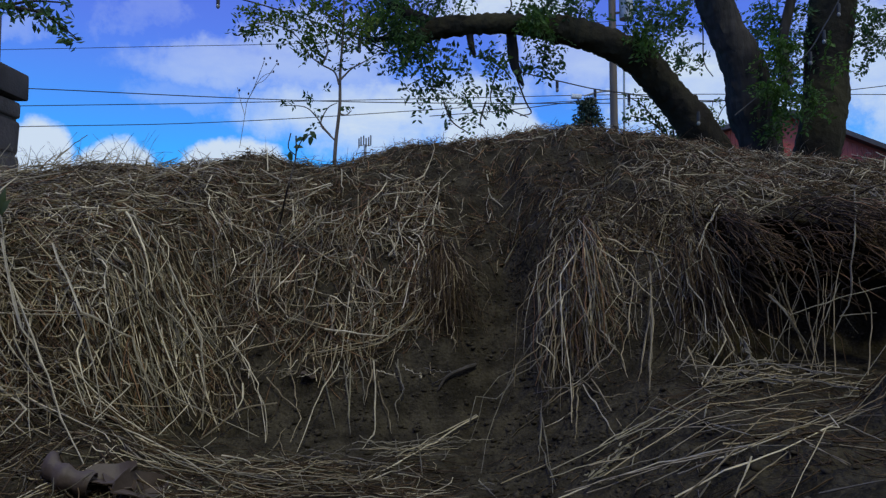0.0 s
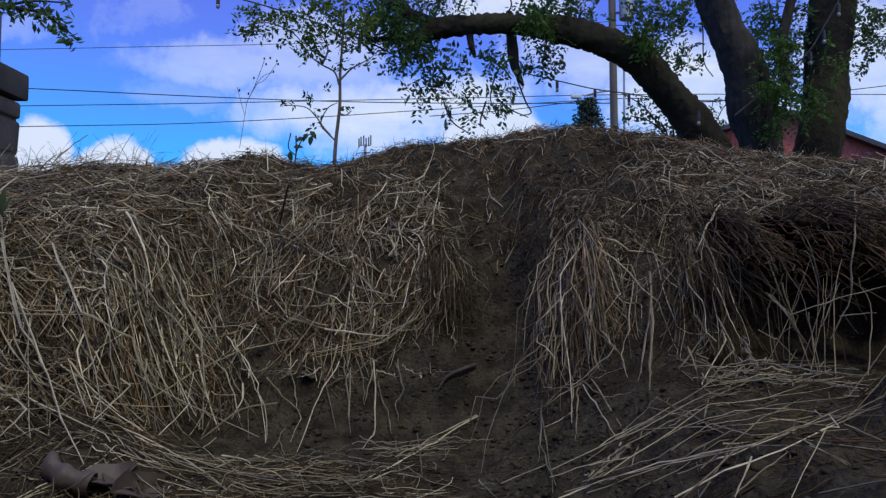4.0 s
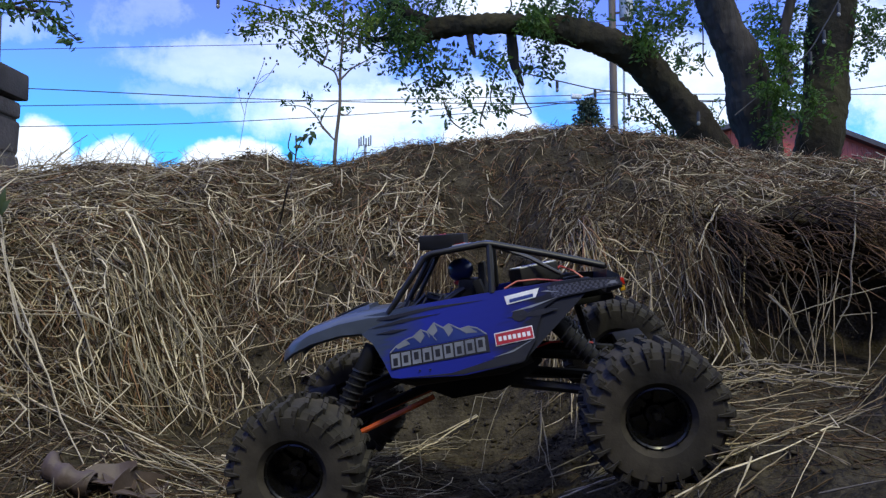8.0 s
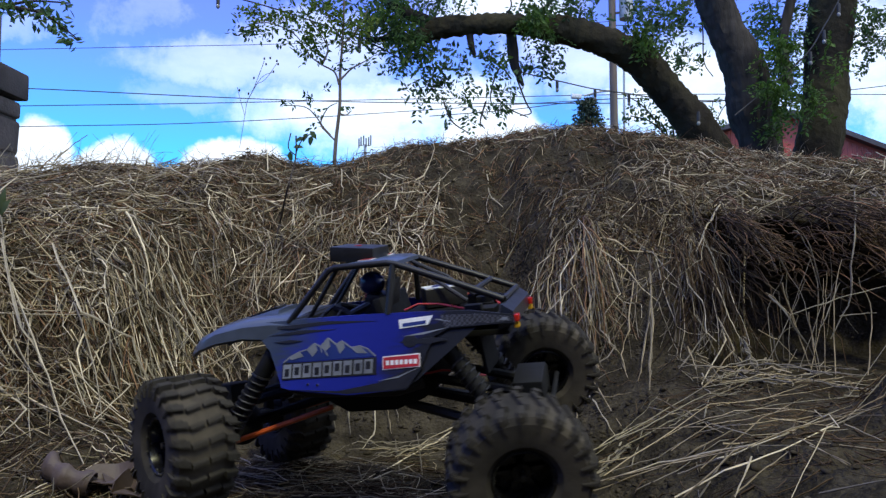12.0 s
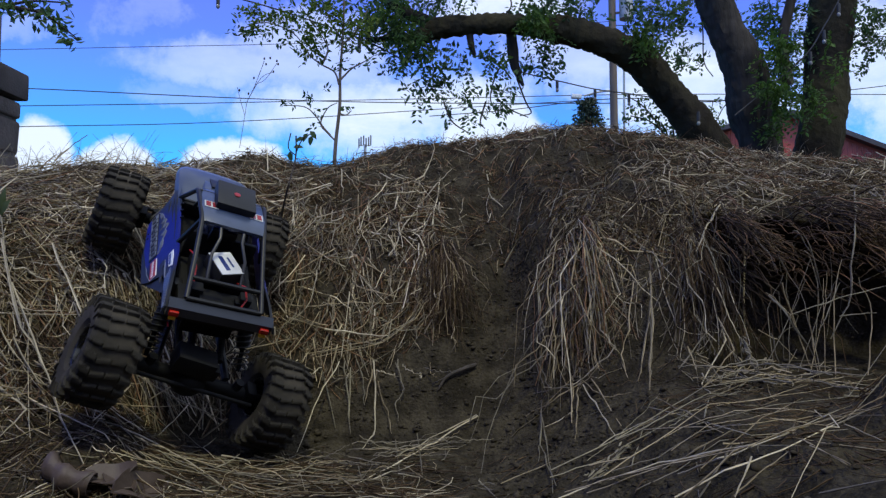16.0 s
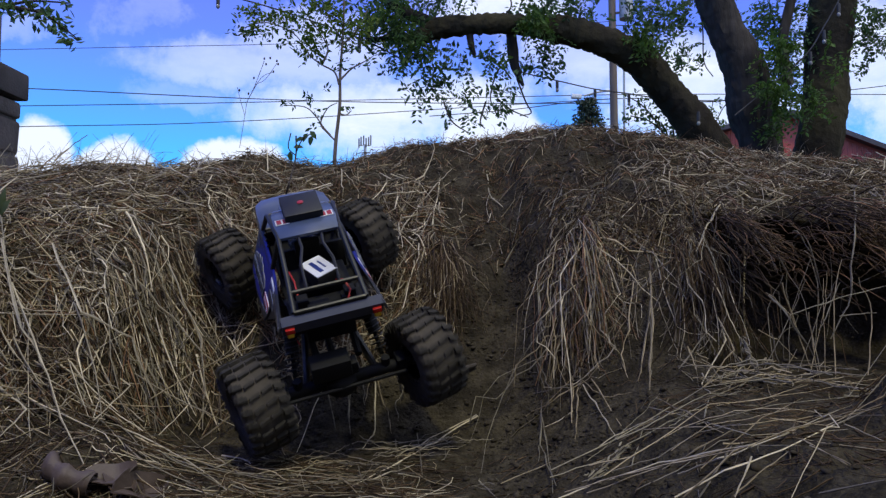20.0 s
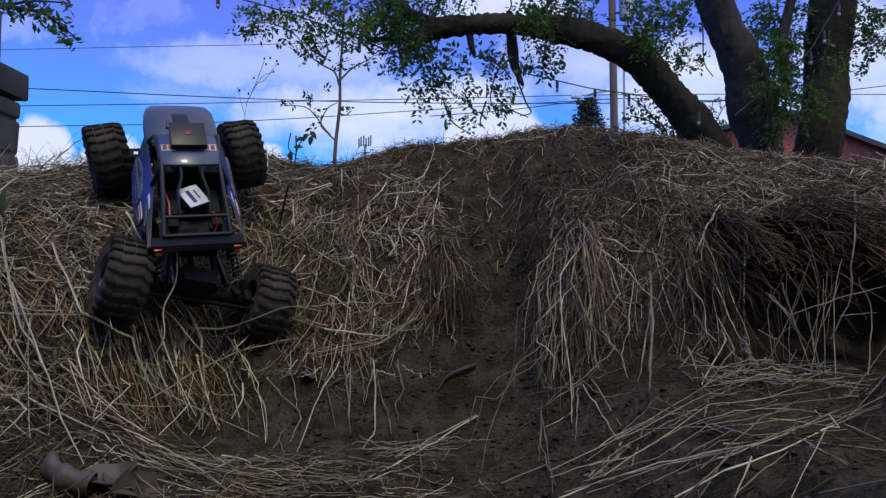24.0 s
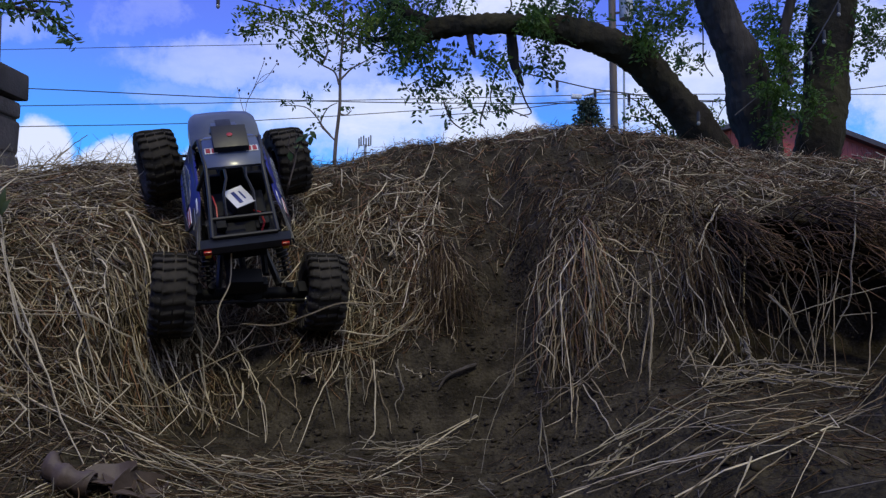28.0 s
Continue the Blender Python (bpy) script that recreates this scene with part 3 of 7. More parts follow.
    straws("straw_litter", STRAW_BROWN, 3800, (-0.95, 0.04, 0.50, 0.95), lit, round_left,
           (0.03, 0.14), (0.0005, 0.0011), (0.0, 0.008), 0.5, "dark brown straw bits lying along the foot of the bank", clump=0.5)
    straws("straw_litter", STRAW, 950, (-0.95, 0.04, 0.50, 0.95), lit, round_left,
           (0.03, 0.16), (0.0005, 0.0013), (0.0, 0.014), 0.4, "tangled tan straw lying along the foot of the bank", clump=0.7)
    straws("straw_litter", STRAW_GREY, 950, (-0.95, 0.04, 0.50, 0.95), lit, round_left,
           (0.03, 0.16), (0.0005, 0.0012), (0.0, 0.012), 0.45, "tangled grey straw lying along the foot of the bank", clump=0.6)
    straws("straw_litter", STRAW_PALE, 190, (-0.95, 0.04, 0.50, 0.95), lit, round_left,
           (0.05, 0.24), (0.0006, 0.0014), (0.002, 0.018), 0.3, "pale stalks lying along the foot of the bank")
    straws("straw_litter", STRAW_BROWN, 1400, (-0.75, 0.60, 0.50, 0.98), lambda x, y: 0.7 + 0 * x, anyway, (0.01, 0.06), (0.0004, 0.0010), (0.0, 0.004), 0.5,
           "thin brown straw bits lying on the floor of the hollow", open_soil=lambda x, y: 0.6 * worn(x, y))
    straws("straw_litter", STRAW_GREY, 500, (-0.75, 0.35, 0.50, 0.98), lambda x, y: 0.6 + 0 * x, anyway, (0.01, 0.06), (0.0004, 0.0009), (0.0, 0.004), 0.4,
           "thin grey straw bits lying on the floor of the hollow", open_soil=lambda x, y: 0.75 * worn(x, y))
    # the slope below the undercut: a heap at its foot, few long stalks further down
    heap = lambda x, y: ease(0.2, 0.36, x) * (0.22 + 0.78 * ease(0.80, 0.88, y))
    straws("straw_litter", STRAW_PALE, 50, (0.20, 0.75, 0.5, 0.98), lambda x, y: ease(0.22, 0.36, x + 0.3 * (y - 0.8)), across, (0.06, 0.24), (0.0005, 0.0013),
           (0.0, 0.022), 0.15, "pale straight stalks lying on the slope below the undercut")
    straws("straw_litter", STRAW, 210, (0.17, 0.95, 0.5, 1.0), heap, across, (0.03, 0.17), (0.0006, 0.0015), (0.0, 0.026), 0.25,
           "tan straw lying on the slope below the undercut")
    straws("straw_litter", STRAW_GREY, 300, (0.17, 0.95, 0.5, 1.0), heap, anyway, (0.03, 0.12), (0.0005, 0.0013), (0.0, 0.03), 0.3,
           "grey straw lying on the slope below the undercut")
    straws("straw_litter", STRAW_BROWN, 1300, (0.12, 0.95, 0.5, 1.0), lambda x, y: ease(0.12, 0.3, x), anyway, (0.02, 0.09), (0.0004, 0.0010), (0.0, 0.008), 0.5,
           "brown straw bits lying on the slope below the undercut")

    upper = lambda x, y: ease(0.05, 0.15, x) * (1 - 0.6 * bare(x, y)) * ease(0.10, 0.16, y - foot(x)) * (1 - ease(1.35, 1.5, y))
    upperb = lambda x, y: ease(0.0, 0.10, x) * ease(0.09, 0.15, y - foot(x)) * (1 - ease(1.35, 1.5, y))
    straws("thatch", STRAW_BROWN, 11000, (-0.02, 1.0, 0.9, 1.55), upperb, anyway, (0.010, 0.045), (0.0005, 0.0013), (0.0, 0.014), 0.8,
           "matted brown thatch on the shoulder of the bank", clump=0.7, open_soil=worn)
    straws("thatch", STRAW, 3800, (0.0, 1.0, 0.9, 1.55), upper, anyway, (0.015, 0.07), (0.0005, 0.0013), (0.0, 0.014), 0.6,
           "tan loose straw on the shoulder of the bank", clump=0.7)
    straws("thatch", STRAW_GREY, 1500, (0.0, 1.0, 0.9, 1.55), upper, anyway, (0.02, 0.09), (0.0005, 0.0014), (0.0, 0.022), 0.6,
           "grey loose straw on the shoulder of the bank", clump=0.5)
    straws("thatch", STRAW_PALE, 900, (0.2, 1.0, 0.9, 1.5), upper, anyway, (0.02, 0.11), (0.0006, 0.0015), (0.003, 0.02), 0.4,
           "pale stalks lying on the shoulder of the bank")

    lip = lambda x, y: ease(0.13, 0.18, x) * (1 - ease(0.42, 0.5, x)) * ease(0.05, 0.09, y - foot(x)) * (1 - ease(0.15, 0.22, y - foot(x)))
    for mat, n, word in ((STRAW, 1500, "tan"), (STRAW_GREY, 1100, "grey"), (STRAW_BROWN, 3000, "brown")):
        straws("thatch", mat, n, (0.1, 0.5, 0.95, 1.25), lip, anyway, (0.02, 0.08), (0.0005, 0.0014), (0.0, 0.022), 0.6, word + " straw matted on the edge of the steep bank", clump=0.6)

    # curtain on the right bank: it hangs from the edge of the steep face in uneven tufts
    def curtain(name, mat, n, x0, x1, thick, drop, radius, spread, label, front=0.0, start=(-0.05, 0.012), inset=0.11, kink=0.5, tufts=110, sharp=2.2):
        x = r.uniform(x0, x1, n)
        x = x[r.uniform(0, 1, n) < 0.05 + 0.95 * np.clip(sharp * lumps(x, x * 0, 31, tufts), 0, 1)]
        n = len(x)
        k = 13
        t = np.linspace(0, 1, k)[None, :]
        yt = foot(x) + inset + r.normal(0, 0.02, n)
        zt = height(x, yt) + r.uniform(*start, n) + 0.03 * lumps(x, x * 0, 33, 45)
        L = r.uniform(*drop, n)
        out = r.uniform(0.0, thick, n) + front
        ph = r.uniform(0, 6.3, (n, 1))
        bend = np.where(r.uniform(0, 1, (n, k)) < 0.18, r.normal(0, 1.35 * kink, (n, k)), r.normal(0, 0.025, (n, k)))
        slope = r.normal(0, spread, (n, 1)) + np.cumsum(bend, 1) - 0.9 * np.cumsum(np.concatenate([np.zeros((n, 4)), bend[:, :-4]], 1), 1)
        X = x[:, None] + np.cumsum(slope, 1) * L[:, None] / k
        # tufts splay from their head
        X = X + (0.25 + 0.6 * r.uniform(0, 1, (n, 1))) * t * 0.014 * lumps(x, x * 0, 35, 160)[:, None]
        Y = yt[:, None] - (0.04 + out[:, None]) * np.sin(np.minimum(t * 2.2, 1.57)) - 0.04 * t + 0.005 * np.sin(5 * t + ph)
        Z = zt[:, None] + 0.010 * np.sin(np.pi * np.minimum(t * 2.2, 1)) - L[:, None] * np.maximum(t - 0.12, 0) * 1.1 * (1 - 0.12 * np.abs(slope))
        # free before the undercut, lying against the soil elsewhere
        Z = np.maximum(Z, height(X, np.where(X > 0.40, np.minimum(Y, foot(X) - 0.05), Y)) + 0.003)
        strands(name, mat, np.stack([X, Y, Z], -1), radius[0] + (radius[1] - radius[0]) * r.uniform(0, 1, n) ** 1.7, label)

    curtain("straw_curtain", STRAW_BROWN, 480, 0.175, 0.40, 0.02, (0.03, 0.10), (0.0005, 0.0013), 0.3, "brown roots and straw on the steep edge of the bank", start=(-0.20, 0.0))
    curtain("straw_curtain", STRAW_GREY, 260, 0.165, 0.42, 0.02, (0.02, 0.08), (0.0004, 0.0011), 0.4, "short grey straw bits on the steep face of the bank", start=(-0.20, 0.0), kink=0.8)
    curtain("straw_curtain", STRAW, 250, 0.188, 0.285, 0.03, (0.06, 0.22), (0.0007, 0.0017), 0.09, "tan straw curtain hanging from the steep edge of the bank", start=(-0.12, 0.004), kink=0.38)
    curtain("straw_curtain", STRAW_GREY, 150, 0.188, 0.31, 0.035, (0.06, 0.24), (0.0006, 0.0016), 0.10, "grey straw hanging from the steep edge of the bank", start=(-0.13, 0.008))
    curtain("straw_curtain", STRAW_PALE, 48, 0.188, 0.27, 0.04, (0.08, 0.24), (0.0006, 0.0013), 0.10, "pale stalks hanging from the steep edge of the bank", 0.025, (-0.08, 0.008), sharp=3.0)
    curtain("straw_curtain", STRAW_RUST, 120, 0.188, 0.28, 0.035, (0.05, 0.20), (0.0006, 0.0014), 0.12, "rusty straw hanging in the curtain on the steep bank", 0.015, (-0.10, 0.005))
    curtain("straw_curtain", STRAW_PALE, 26, 0.27, 0.42, 0.05, (0.05, 0.18), (0.0007, 0.0015), 0.25, "few pale stalks hanging beside the undercut", 0.01, (-0.12, 0.005))
    curtain("straw_curtain", STRAW_GREY, 36, 0.33, 0.44, 0.04, (0.10, 0.26), (0.0005, 0.0014), 0.25, "sparse grey stalks hanging beside the undercut", start=(-0.10, 0.0))
    curtain("straw_curtain", STRAW_BROWN, 300, 0.385, 0.415, 0.03, (0.06, 0.20), (0.0005, 0.0014), 0.08, "brown root clump hanging at the side of the undercut", start=(-0.05, 0.0), sharp=8.0)
    curtain("straw_curtain", STRAW_GREY, 40, 0.385, 0.42, 0.04, (0.06, 0.22), (0.0005, 0.0013), 0.10, "grey straw in the root clump beside the undercut", start=(-0.05, 0.0), sharp=8.0)
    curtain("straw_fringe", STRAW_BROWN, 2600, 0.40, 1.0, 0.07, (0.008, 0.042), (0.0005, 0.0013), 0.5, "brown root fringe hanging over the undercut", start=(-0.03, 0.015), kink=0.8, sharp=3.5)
    curtain("straw_fringe", STRAW_RUST, 350, 0.40, 1.0, 0.08, (0.015, 0.06), (0.0005, 0.0013), 0.6, "rusty straw fringe hanging over the undercut", start=(-0.03, 0.015), kink=0.8)
    curtain("straw_fringe", STRAW_GREY, 120, 0.40, 1.0, 0.08, (0.05, 0.22), (0.0005, 0.0013), 0.45, "long grey stalks hanging over the undercut", start=(-0.02, 0.01), kink=0.6)
    curtain("straw_tuft", STRAW_BROWN, 600, -0.035, 0.020, 0.03, (0.05, 0.11), (0.0005, 0.0012), 0.10, "brown straw tuft hanging beside the bare chute", start=(-0.05, 0.01), inset=0.24, tufts=50)
    curtain("straw_tuft", STRAW, 120, -0.04, 0.020, 0.04, (0.05, 0.12), (0.0006, 0.0013), 0.10, "tan straw tuft hanging beside the bare chute", start=(-0.05, 0.01), inset=0.24, tufts=50)


build_straw()


def build_crumbs():
    """Small lumps of soil on the bare floor and the chute."""
    r = np.random.RandomState(19)
    x, y = scatter(r, 16000, -0.75, 0.75, 0.5, 1.3, lambda x, y: 0.25 + 0.75 * worn(x, y))
    s = 0.0009 + 0.0042 * r.uniform(0, 1, len(x)) ** 5
    c = np.stack([x, y, height(x, y) + 0.2 * s], -1)[:, None, :]
    octa = np.array([(1, 0, 0), (0, 1, 0), (-1, 0, 0), (0, -1, 0), (0, 0, 0.8), (0, 0, -0.8)])[None]
    V = c + octa * s[:, None, None] * r.uniform(0.6, 1.3, (len(x), 6, 1))
    f = np.array([(0, 1, 4), (1, 2, 4), (2, 3, 4), (3, 0, 4), (1, 0, 5), (2, 1, 5), (3, 2, 5), (0, 3, 5)])
    F = (np.arange(len(x))[:, None, None] * 6 + f[None]).reshape(-1, 3)
    tagged(new("soil_crumbs", sheet("soil_crumbs", PEBBLE, V.reshape(-1, 3), F, False)), "small dark crumbs of soil on the floor of the hollow", "soil", kind="stuff")


build_crumbs()


# ---------------------------------------------------------------- the crawler
HALF, TRACK = 0.1587, 0.2236      # half the wheelbase, and the track between wheel centres


def wheel_meshes():
    bm = bmesh.new()
    prof = [(0.0258, -0.020), (0.033, -0.0275), (0.044, -0.0295), (0.054, -0.0290), (0.0590, -0.0245), (0.0608, -0.012), (0.0612, 0.0),
            (0.0608, 0.012), (0.0590, 0.0245), (0.054, 0.0290), (0.044, 0.0295), (0.033, 0.0275), (0.0258, 0.020)]
    add_lathe(bm, prof, 48)
    tyre = mesh_of("tyre", bm, RUBBER, 30)
    # one lug: a centre block, a shoulder block, and a rib that runs down the side
    bm = bmesh.new()
    for y0, y1, r0, r1, w, twist in ((0.0012, 0.0150, 0.0595, 0.0654, 0.0050, 0.05), (0.0168, 0.0285, 0.0560, 0.0657, 0.0072, -0.03)):
        ring = []
        for y, tw in ((y0, 0.0), (y1, twist)):
            drop = 0.0 if y < 0.02 else 0.0025
            ring.append([(r * math.cos(tw + s * w / r), y, r * math.sin(tw + s * w / r)) for r, s in ((r0, -0.55), (r1 - drop, -0.42), (r1 - drop, 0.42), (r0, 0.55))])
        add_loft(bm, ring)
    ring = []
    for r, y, w in ((0.0640, 0.0262, 0.0064), (0.0610, 0.0292, 0.0054), (0.0565, 0.0296, 0.0030), (0.0480, 0.0297, 0.0016)):
        ring.append([(r * math.cos(s * w / r - 0.04), yy, r * math.sin(s * w / r - 0.04)) for yy, s in ((y - 0.006, -0.5), (y + 0.0012, -0.42), (y + 0.0012, 0.42), (y - 0.006, 0.5))])
    add_loft(bm, ring)
    lug = mesh_of("tread_lug", bm, RUBBER, 30)
    bm = bmesh.new()
    add_box(bm, (0.0160, 0.004, 0), (0.016, 0.004, 0.0060), None, 0.0012)
    spoke = mesh_of("spoke", bm, GLOSS_BLACK)
    bm = bmesh.new()
    add_lathe(bm, [(0.028, -0.020), (0.029, -0.022), (0.027, -0.0225), (0.0255, -0.018), (0.023, 0.0), (0.0255, 0.017), (0.027, 0.0225), (0.029, 0.022), (0.028, 0.020)], 40)
    add_lathe(bm, [(0.0002, -0.001), (0.0235, -0.001), (0.0235, 0.001), (0.0002, 0.001)], 24)
    for side in (-1, 1):
        add_lathe(bm, [(0.0002, side * 0.010), (0.009, side * 0.010), (0.010, side * 0.007), (0.0115, side * 0.004)], 20)
    rim = mesh_of("wheel", bm, GLOSS_BLACK)
    bm = bmesh.new()
    add_lathe(bm, [(0.0267, 0.0222), (0.0283, 0.0236), (0.0298, 0.0228)], 40)
    for k in range(12):
        a = (k + 0.5) * math.tau / 12
        add_lathe(bm, [(0.0002, 0.0248), (0.0010, 0.0246), (0.0013, 0.0232)], 6, shift=(0.0283 * math.cos(a), 0, 0.0283 * math.sin(a)))
    ring = mesh_of("bead_ring", bm, BLACK_CHROME)
    bm = bmesh.new()
    add_lathe(bm, [(0.0002, 0.0195), (0.0030, 0.0195), (0.0036, 0.0180), (0.0036, 0.012)], 6)
    nut = mesh_of("wheel_nut", bm, BLACK_CHROME)
    for me, k in ((tyre, 0.96), (lug, 0.96), (rim, 0.90), (ring, 0.90), (spoke, 0.90)):
        me.transform(Matrix.Diagonal((k, 1, k, 1)))
    return rim, tyre, ring, nut, lug, spoke


def side_y(x, z):
    return 0.056 + (0.113 - z) * 0.36 + 0.007 * float(ease(-0.05, -0.15, x)) - 0.005 * float(ease(0.06, 0.10, x))


def build_crawler():
    car = thing("rock_crawler", "blue and slate remote-controlled rock crawler with muddy black tyres", "toy car")
    P = lambda name, mats, fill, label="", parent=car, crease=38: _part(name, mats, fill, label, parent, crease)

    def _part(name, mats, fill, label, parent, crease):
        bm = bmesh.new()
        fill(bm)
        return part(name, bm, mats, parent, label, crease=crease)

    # bonnet: a thin arched shell with a scoop
    st = [(0.184, 0.034, 0.089, 0.006), (0.180, 0.043, 0.0960, 0.010), (0.168, 0.049, 0.1050, 0.013), (0.147, 0.053, 0.1130, 0.015), (0.115, 0.055, 0.1180, 0.017),
          (0.085, 0.055, 0.1185, 0.020), (0.060, 0.0555, 0.1165, 0.020)]

    def hood(bm):
        rings = []
        for x, w, z, d in st:
            outer = [(w + 0.002, z - d), (w, z - 0.006), (w * 0.86, z - 0.0012), (w * 0.45, z + 0.0005), (0, z + 0.001)]
            o = outer + [(-y, q) for y, q in outer[-2::-1]]
            i = [(y * 0.94, q - 0.0025) for y, q in o[::-1]]
            rings.append([(x, y, q) for y, q in o + i])
        add_loft(bm, rings)

    bonnet = P("bonnet", HOOD_PAINT, hood, "slate blue plastic bonnet")

    def scoop(bm):
        rings = []
        for x, w, z in ((0.150, 0.010, 0.1065), (0.143, 0.017, 0.1125), (0.100, 0.021, 0.1225), (0.088, 0.022, 0.1235)):
            rings.append([(x, -w - 0.004, z - 0.006), (x, -w, z), (x, w, z), (x, w + 0.004, z - 0.006)])
        add_loft(bm, rings)

    P("bonnet_scoop", ROOF_PAINT, scoop, "raised dark blue scoop", bonnet)
    P("scoop_recess", DARK_PLASTIC, lambda bm: add_box(bm, (0.112, 0, 0.1207), (0.034, 0.024, 0.0024), Matrix.Rotation(0.235, 4, "Y"), 0.0008), "dark recess", bonnet)

    outline = [(0.088, 0.1150), (0.04, 0.1160), (0.0, 0.1155), (-0.06, 0.1140), (-0.12, 0.1120), (-0.158, 0.1060), (-0.1615, 0.0990), (-0.128, 0.0985), (-0.100, 0.0975),
               (-0.086, 0.0915), (-0.078, 0.0780), (-0.071, 0.0630), (-0.058, 0.0470), (0.0, 0.0450), (0.058, 0.0520), (0.068, 0.0545), (0.075, 0.072), (0.083, 0.088), (0.094, 0.099)]
    for side in (1, -1):
        at = lambda a, b, k, side=side: (a, side * (side_y(a, b) - k), b)
        panel = P("side_panel", SIDE_PAINT, lambda bm: add_slab(bm, outline, at, 0.003), "glossy side panel fading from slate to blue to black")
        dec = lambda name, mats, shapes, lift, label: P(
            name, mats, lambda bm: [add_slab(bm, o, lambda a, b, k: (a, side * (side_y(a, b) + lift - k), b), lift + 0.001) for o in shapes], label, panel)
        ridge = [(0.066, 0.0770), (0.060, 0.0815), (0.050, 0.0860), (0.042, 0.0875), (0.034, 0.0925), (0.028, 0.0895), (0.020, 0.0965), (0.012, 0.0905), (0.006, 0.0930),
                 (-0.004, 0.0865), (-0.012, 0.0875), (-0.020, 0.0845), (-0.028, 0.0775)]
        folds = [[(0.034, 0.0925), (0.031, 0.0865), (0.036, 0.0810)], [(0.020, 0.0965), (0.018, 0.0890), (0.023, 0.0850), (0.020, 0.0805)], [(0.006, 0.0930), (0.003, 0.0870), (0.008, 0.0820)],
                 [(0.028, 0.0895), (0.026, 0.0840)], [(-0.004, 0.0865), (-0.010, 0.0815)], [(0.050, 0.0860), (0.046, 0.0815)]]
        strips = []
        for line, w in [(ridge, 0.0011)] + [(f, 0.0008) for f in folds]:
            for (x0, z0), (x1, z1) in zip(line, line[1:]):
                d = math.hypot(x1 - x0, z1 - z0)
                nx, nz = -(z1 - z0) / d * w / 2, (x1 - x0) / d * w / 2
                strips.append([(x0 + nx, z0 + nz), (x1 + nx, z1 + nz), (x1 - nx, z1 - nz), (x0 - nx, z0 - nz)])
        dec("mountain_shade", HELMET, [ridge], 0.0005, "dark blue mountain shape")
        for flank in ([(0.050, 0.0860), (0.046, 0.0815), (0.058, 0.0790), (0.060, 0.0815)], [(0.034, 0.0925), (0.031, 0.0865), (0.036, 0.0810), (0.042, 0.0875)], [(0.020, 0.0965), (0.018, 0.0890), (0.023, 0.0850), (0.028, 0.0895)],
                      [(0.006, 0.0930), (0.003, 0.0870), (0.008, 0.0820), (0.012, 0.0905)], [(-0.004, 0.0865), (-0.010, 0.0815), (-0.020, 0.0805), (-0.012, 0.0875)]):
            dec("mountain_flank", SILVER, [flank], 0.0008, "silver mountain flank")
        dec("mountain_outline", SILVER, strips, 0.0010, "silver mountain outline")
        dec("print_backing", DARK_PLASTIC, [[(0.0675, 0.0615), (0.0670, 0.0765), (-0.0290, 0.0765), (-0.0285, 0.0615)]], 0.0009, "black backing of the print")
        for k in range(9):
            x = 0.0662 - k * 0.01035
            dec("print_block", SILVER, [[(x, 0.0630), (x - 0.0006, 0.0752), (x - 0.0090, 0.0752), (x - 0.0084, 0.0630)]], 0.0014, "silver print block")
            z = 0.0646 + 0.0011 * (k % 3)
            dec("print_slot", DARK_PLASTIC, [[(x - 0.0020, z), (x - 0.0023, z + 0.0068), (x - 0.0068, z + 0.0068), (x - 0.0065, z)]], 0.0018, "dark slot")
        dec("sticker_border", WHITE, [[(-0.0350, 0.0650), (-0.0350, 0.0765), (-0.0715, 0.0775), (-0.0715, 0.0660)]], 0.0007, "white sticker border")
        dec("sticker", RED, [[(-0.0358, 0.0658), (-0.0358, 0.0757), (-0.0707, 0.0767), (-0.0707, 0.0668)]], 0.0012, "red sticker")
        dec("sticker_bar", WHITE, [[(-0.0385 - k * 0.0045, 0.0690), (-0.0385 - k * 0.0045, 0.0730), (-0.0415 - k * 0.0045, 0.0730), (-0.0415 - k * 0.0045, 0.0690)] for k in range(7)],
            0.0016, "white marks")
        dec("sponsor_print", WHITE, [[(-0.052, 0.1000), (-0.051, 0.1080), (-0.085, 0.1100), (-0.080, 0.1020)]], 0.0007, "pale rear print")
        dec("sponsor_bar", HELMET, [[(-0.055, 0.1015), (-0.055, 0.1045), (-0.078, 0.1060), (-0.078, 0.1030)]], 0.0012, "dark bar on the pale print")
        for o in ([(-0.030, 0.0555), (-0.050, 0.0590), (-0.072, 0.0660), (-0.050, 0.0575)], [(-0.055, 0.0930), (-0.075, 0.0955), (-0.10, 0.0985), (-0.075, 0.0935)],
                                    [(-0.085, 0.1065), (-0.155, 0.1040), (-0.156, 0.1015), (-0.100, 0.1035)]):
            dec("swirl_print", SILVER, [o], 0.0006, "thin silver streak")
        for o in ([(0.092, 0.1095), (0.060, 0.1110), (0.020, 0.1120), (-0.030, 0.1085), (0.020, 0.1090), (0.060, 0.1075)], [(0.084, 0.1020), (0.050, 0.1055), (0.012, 0.1040), (0.050, 0.1020)],
                  [(0.058, 0.0525), (0.010, 0.0490), (-0.030, 0.0540), (-0.058, 0.0620), (-0.073, 0.0650), (-0.058, 0.0480), (0.0, 0.0460)],
                  [(-0.050, 0.0880), (-0.080, 0.0850), (-0.098, 0.0880), (-0.084, 0.0905)], [(0.078, 0.0960), (0.060, 0.0975), (0.046, 0.0955), (0.062, 0.0945)]):
            dec("dark_streak", DARK_PLASTIC, [o], 0.0004, "black streak print")
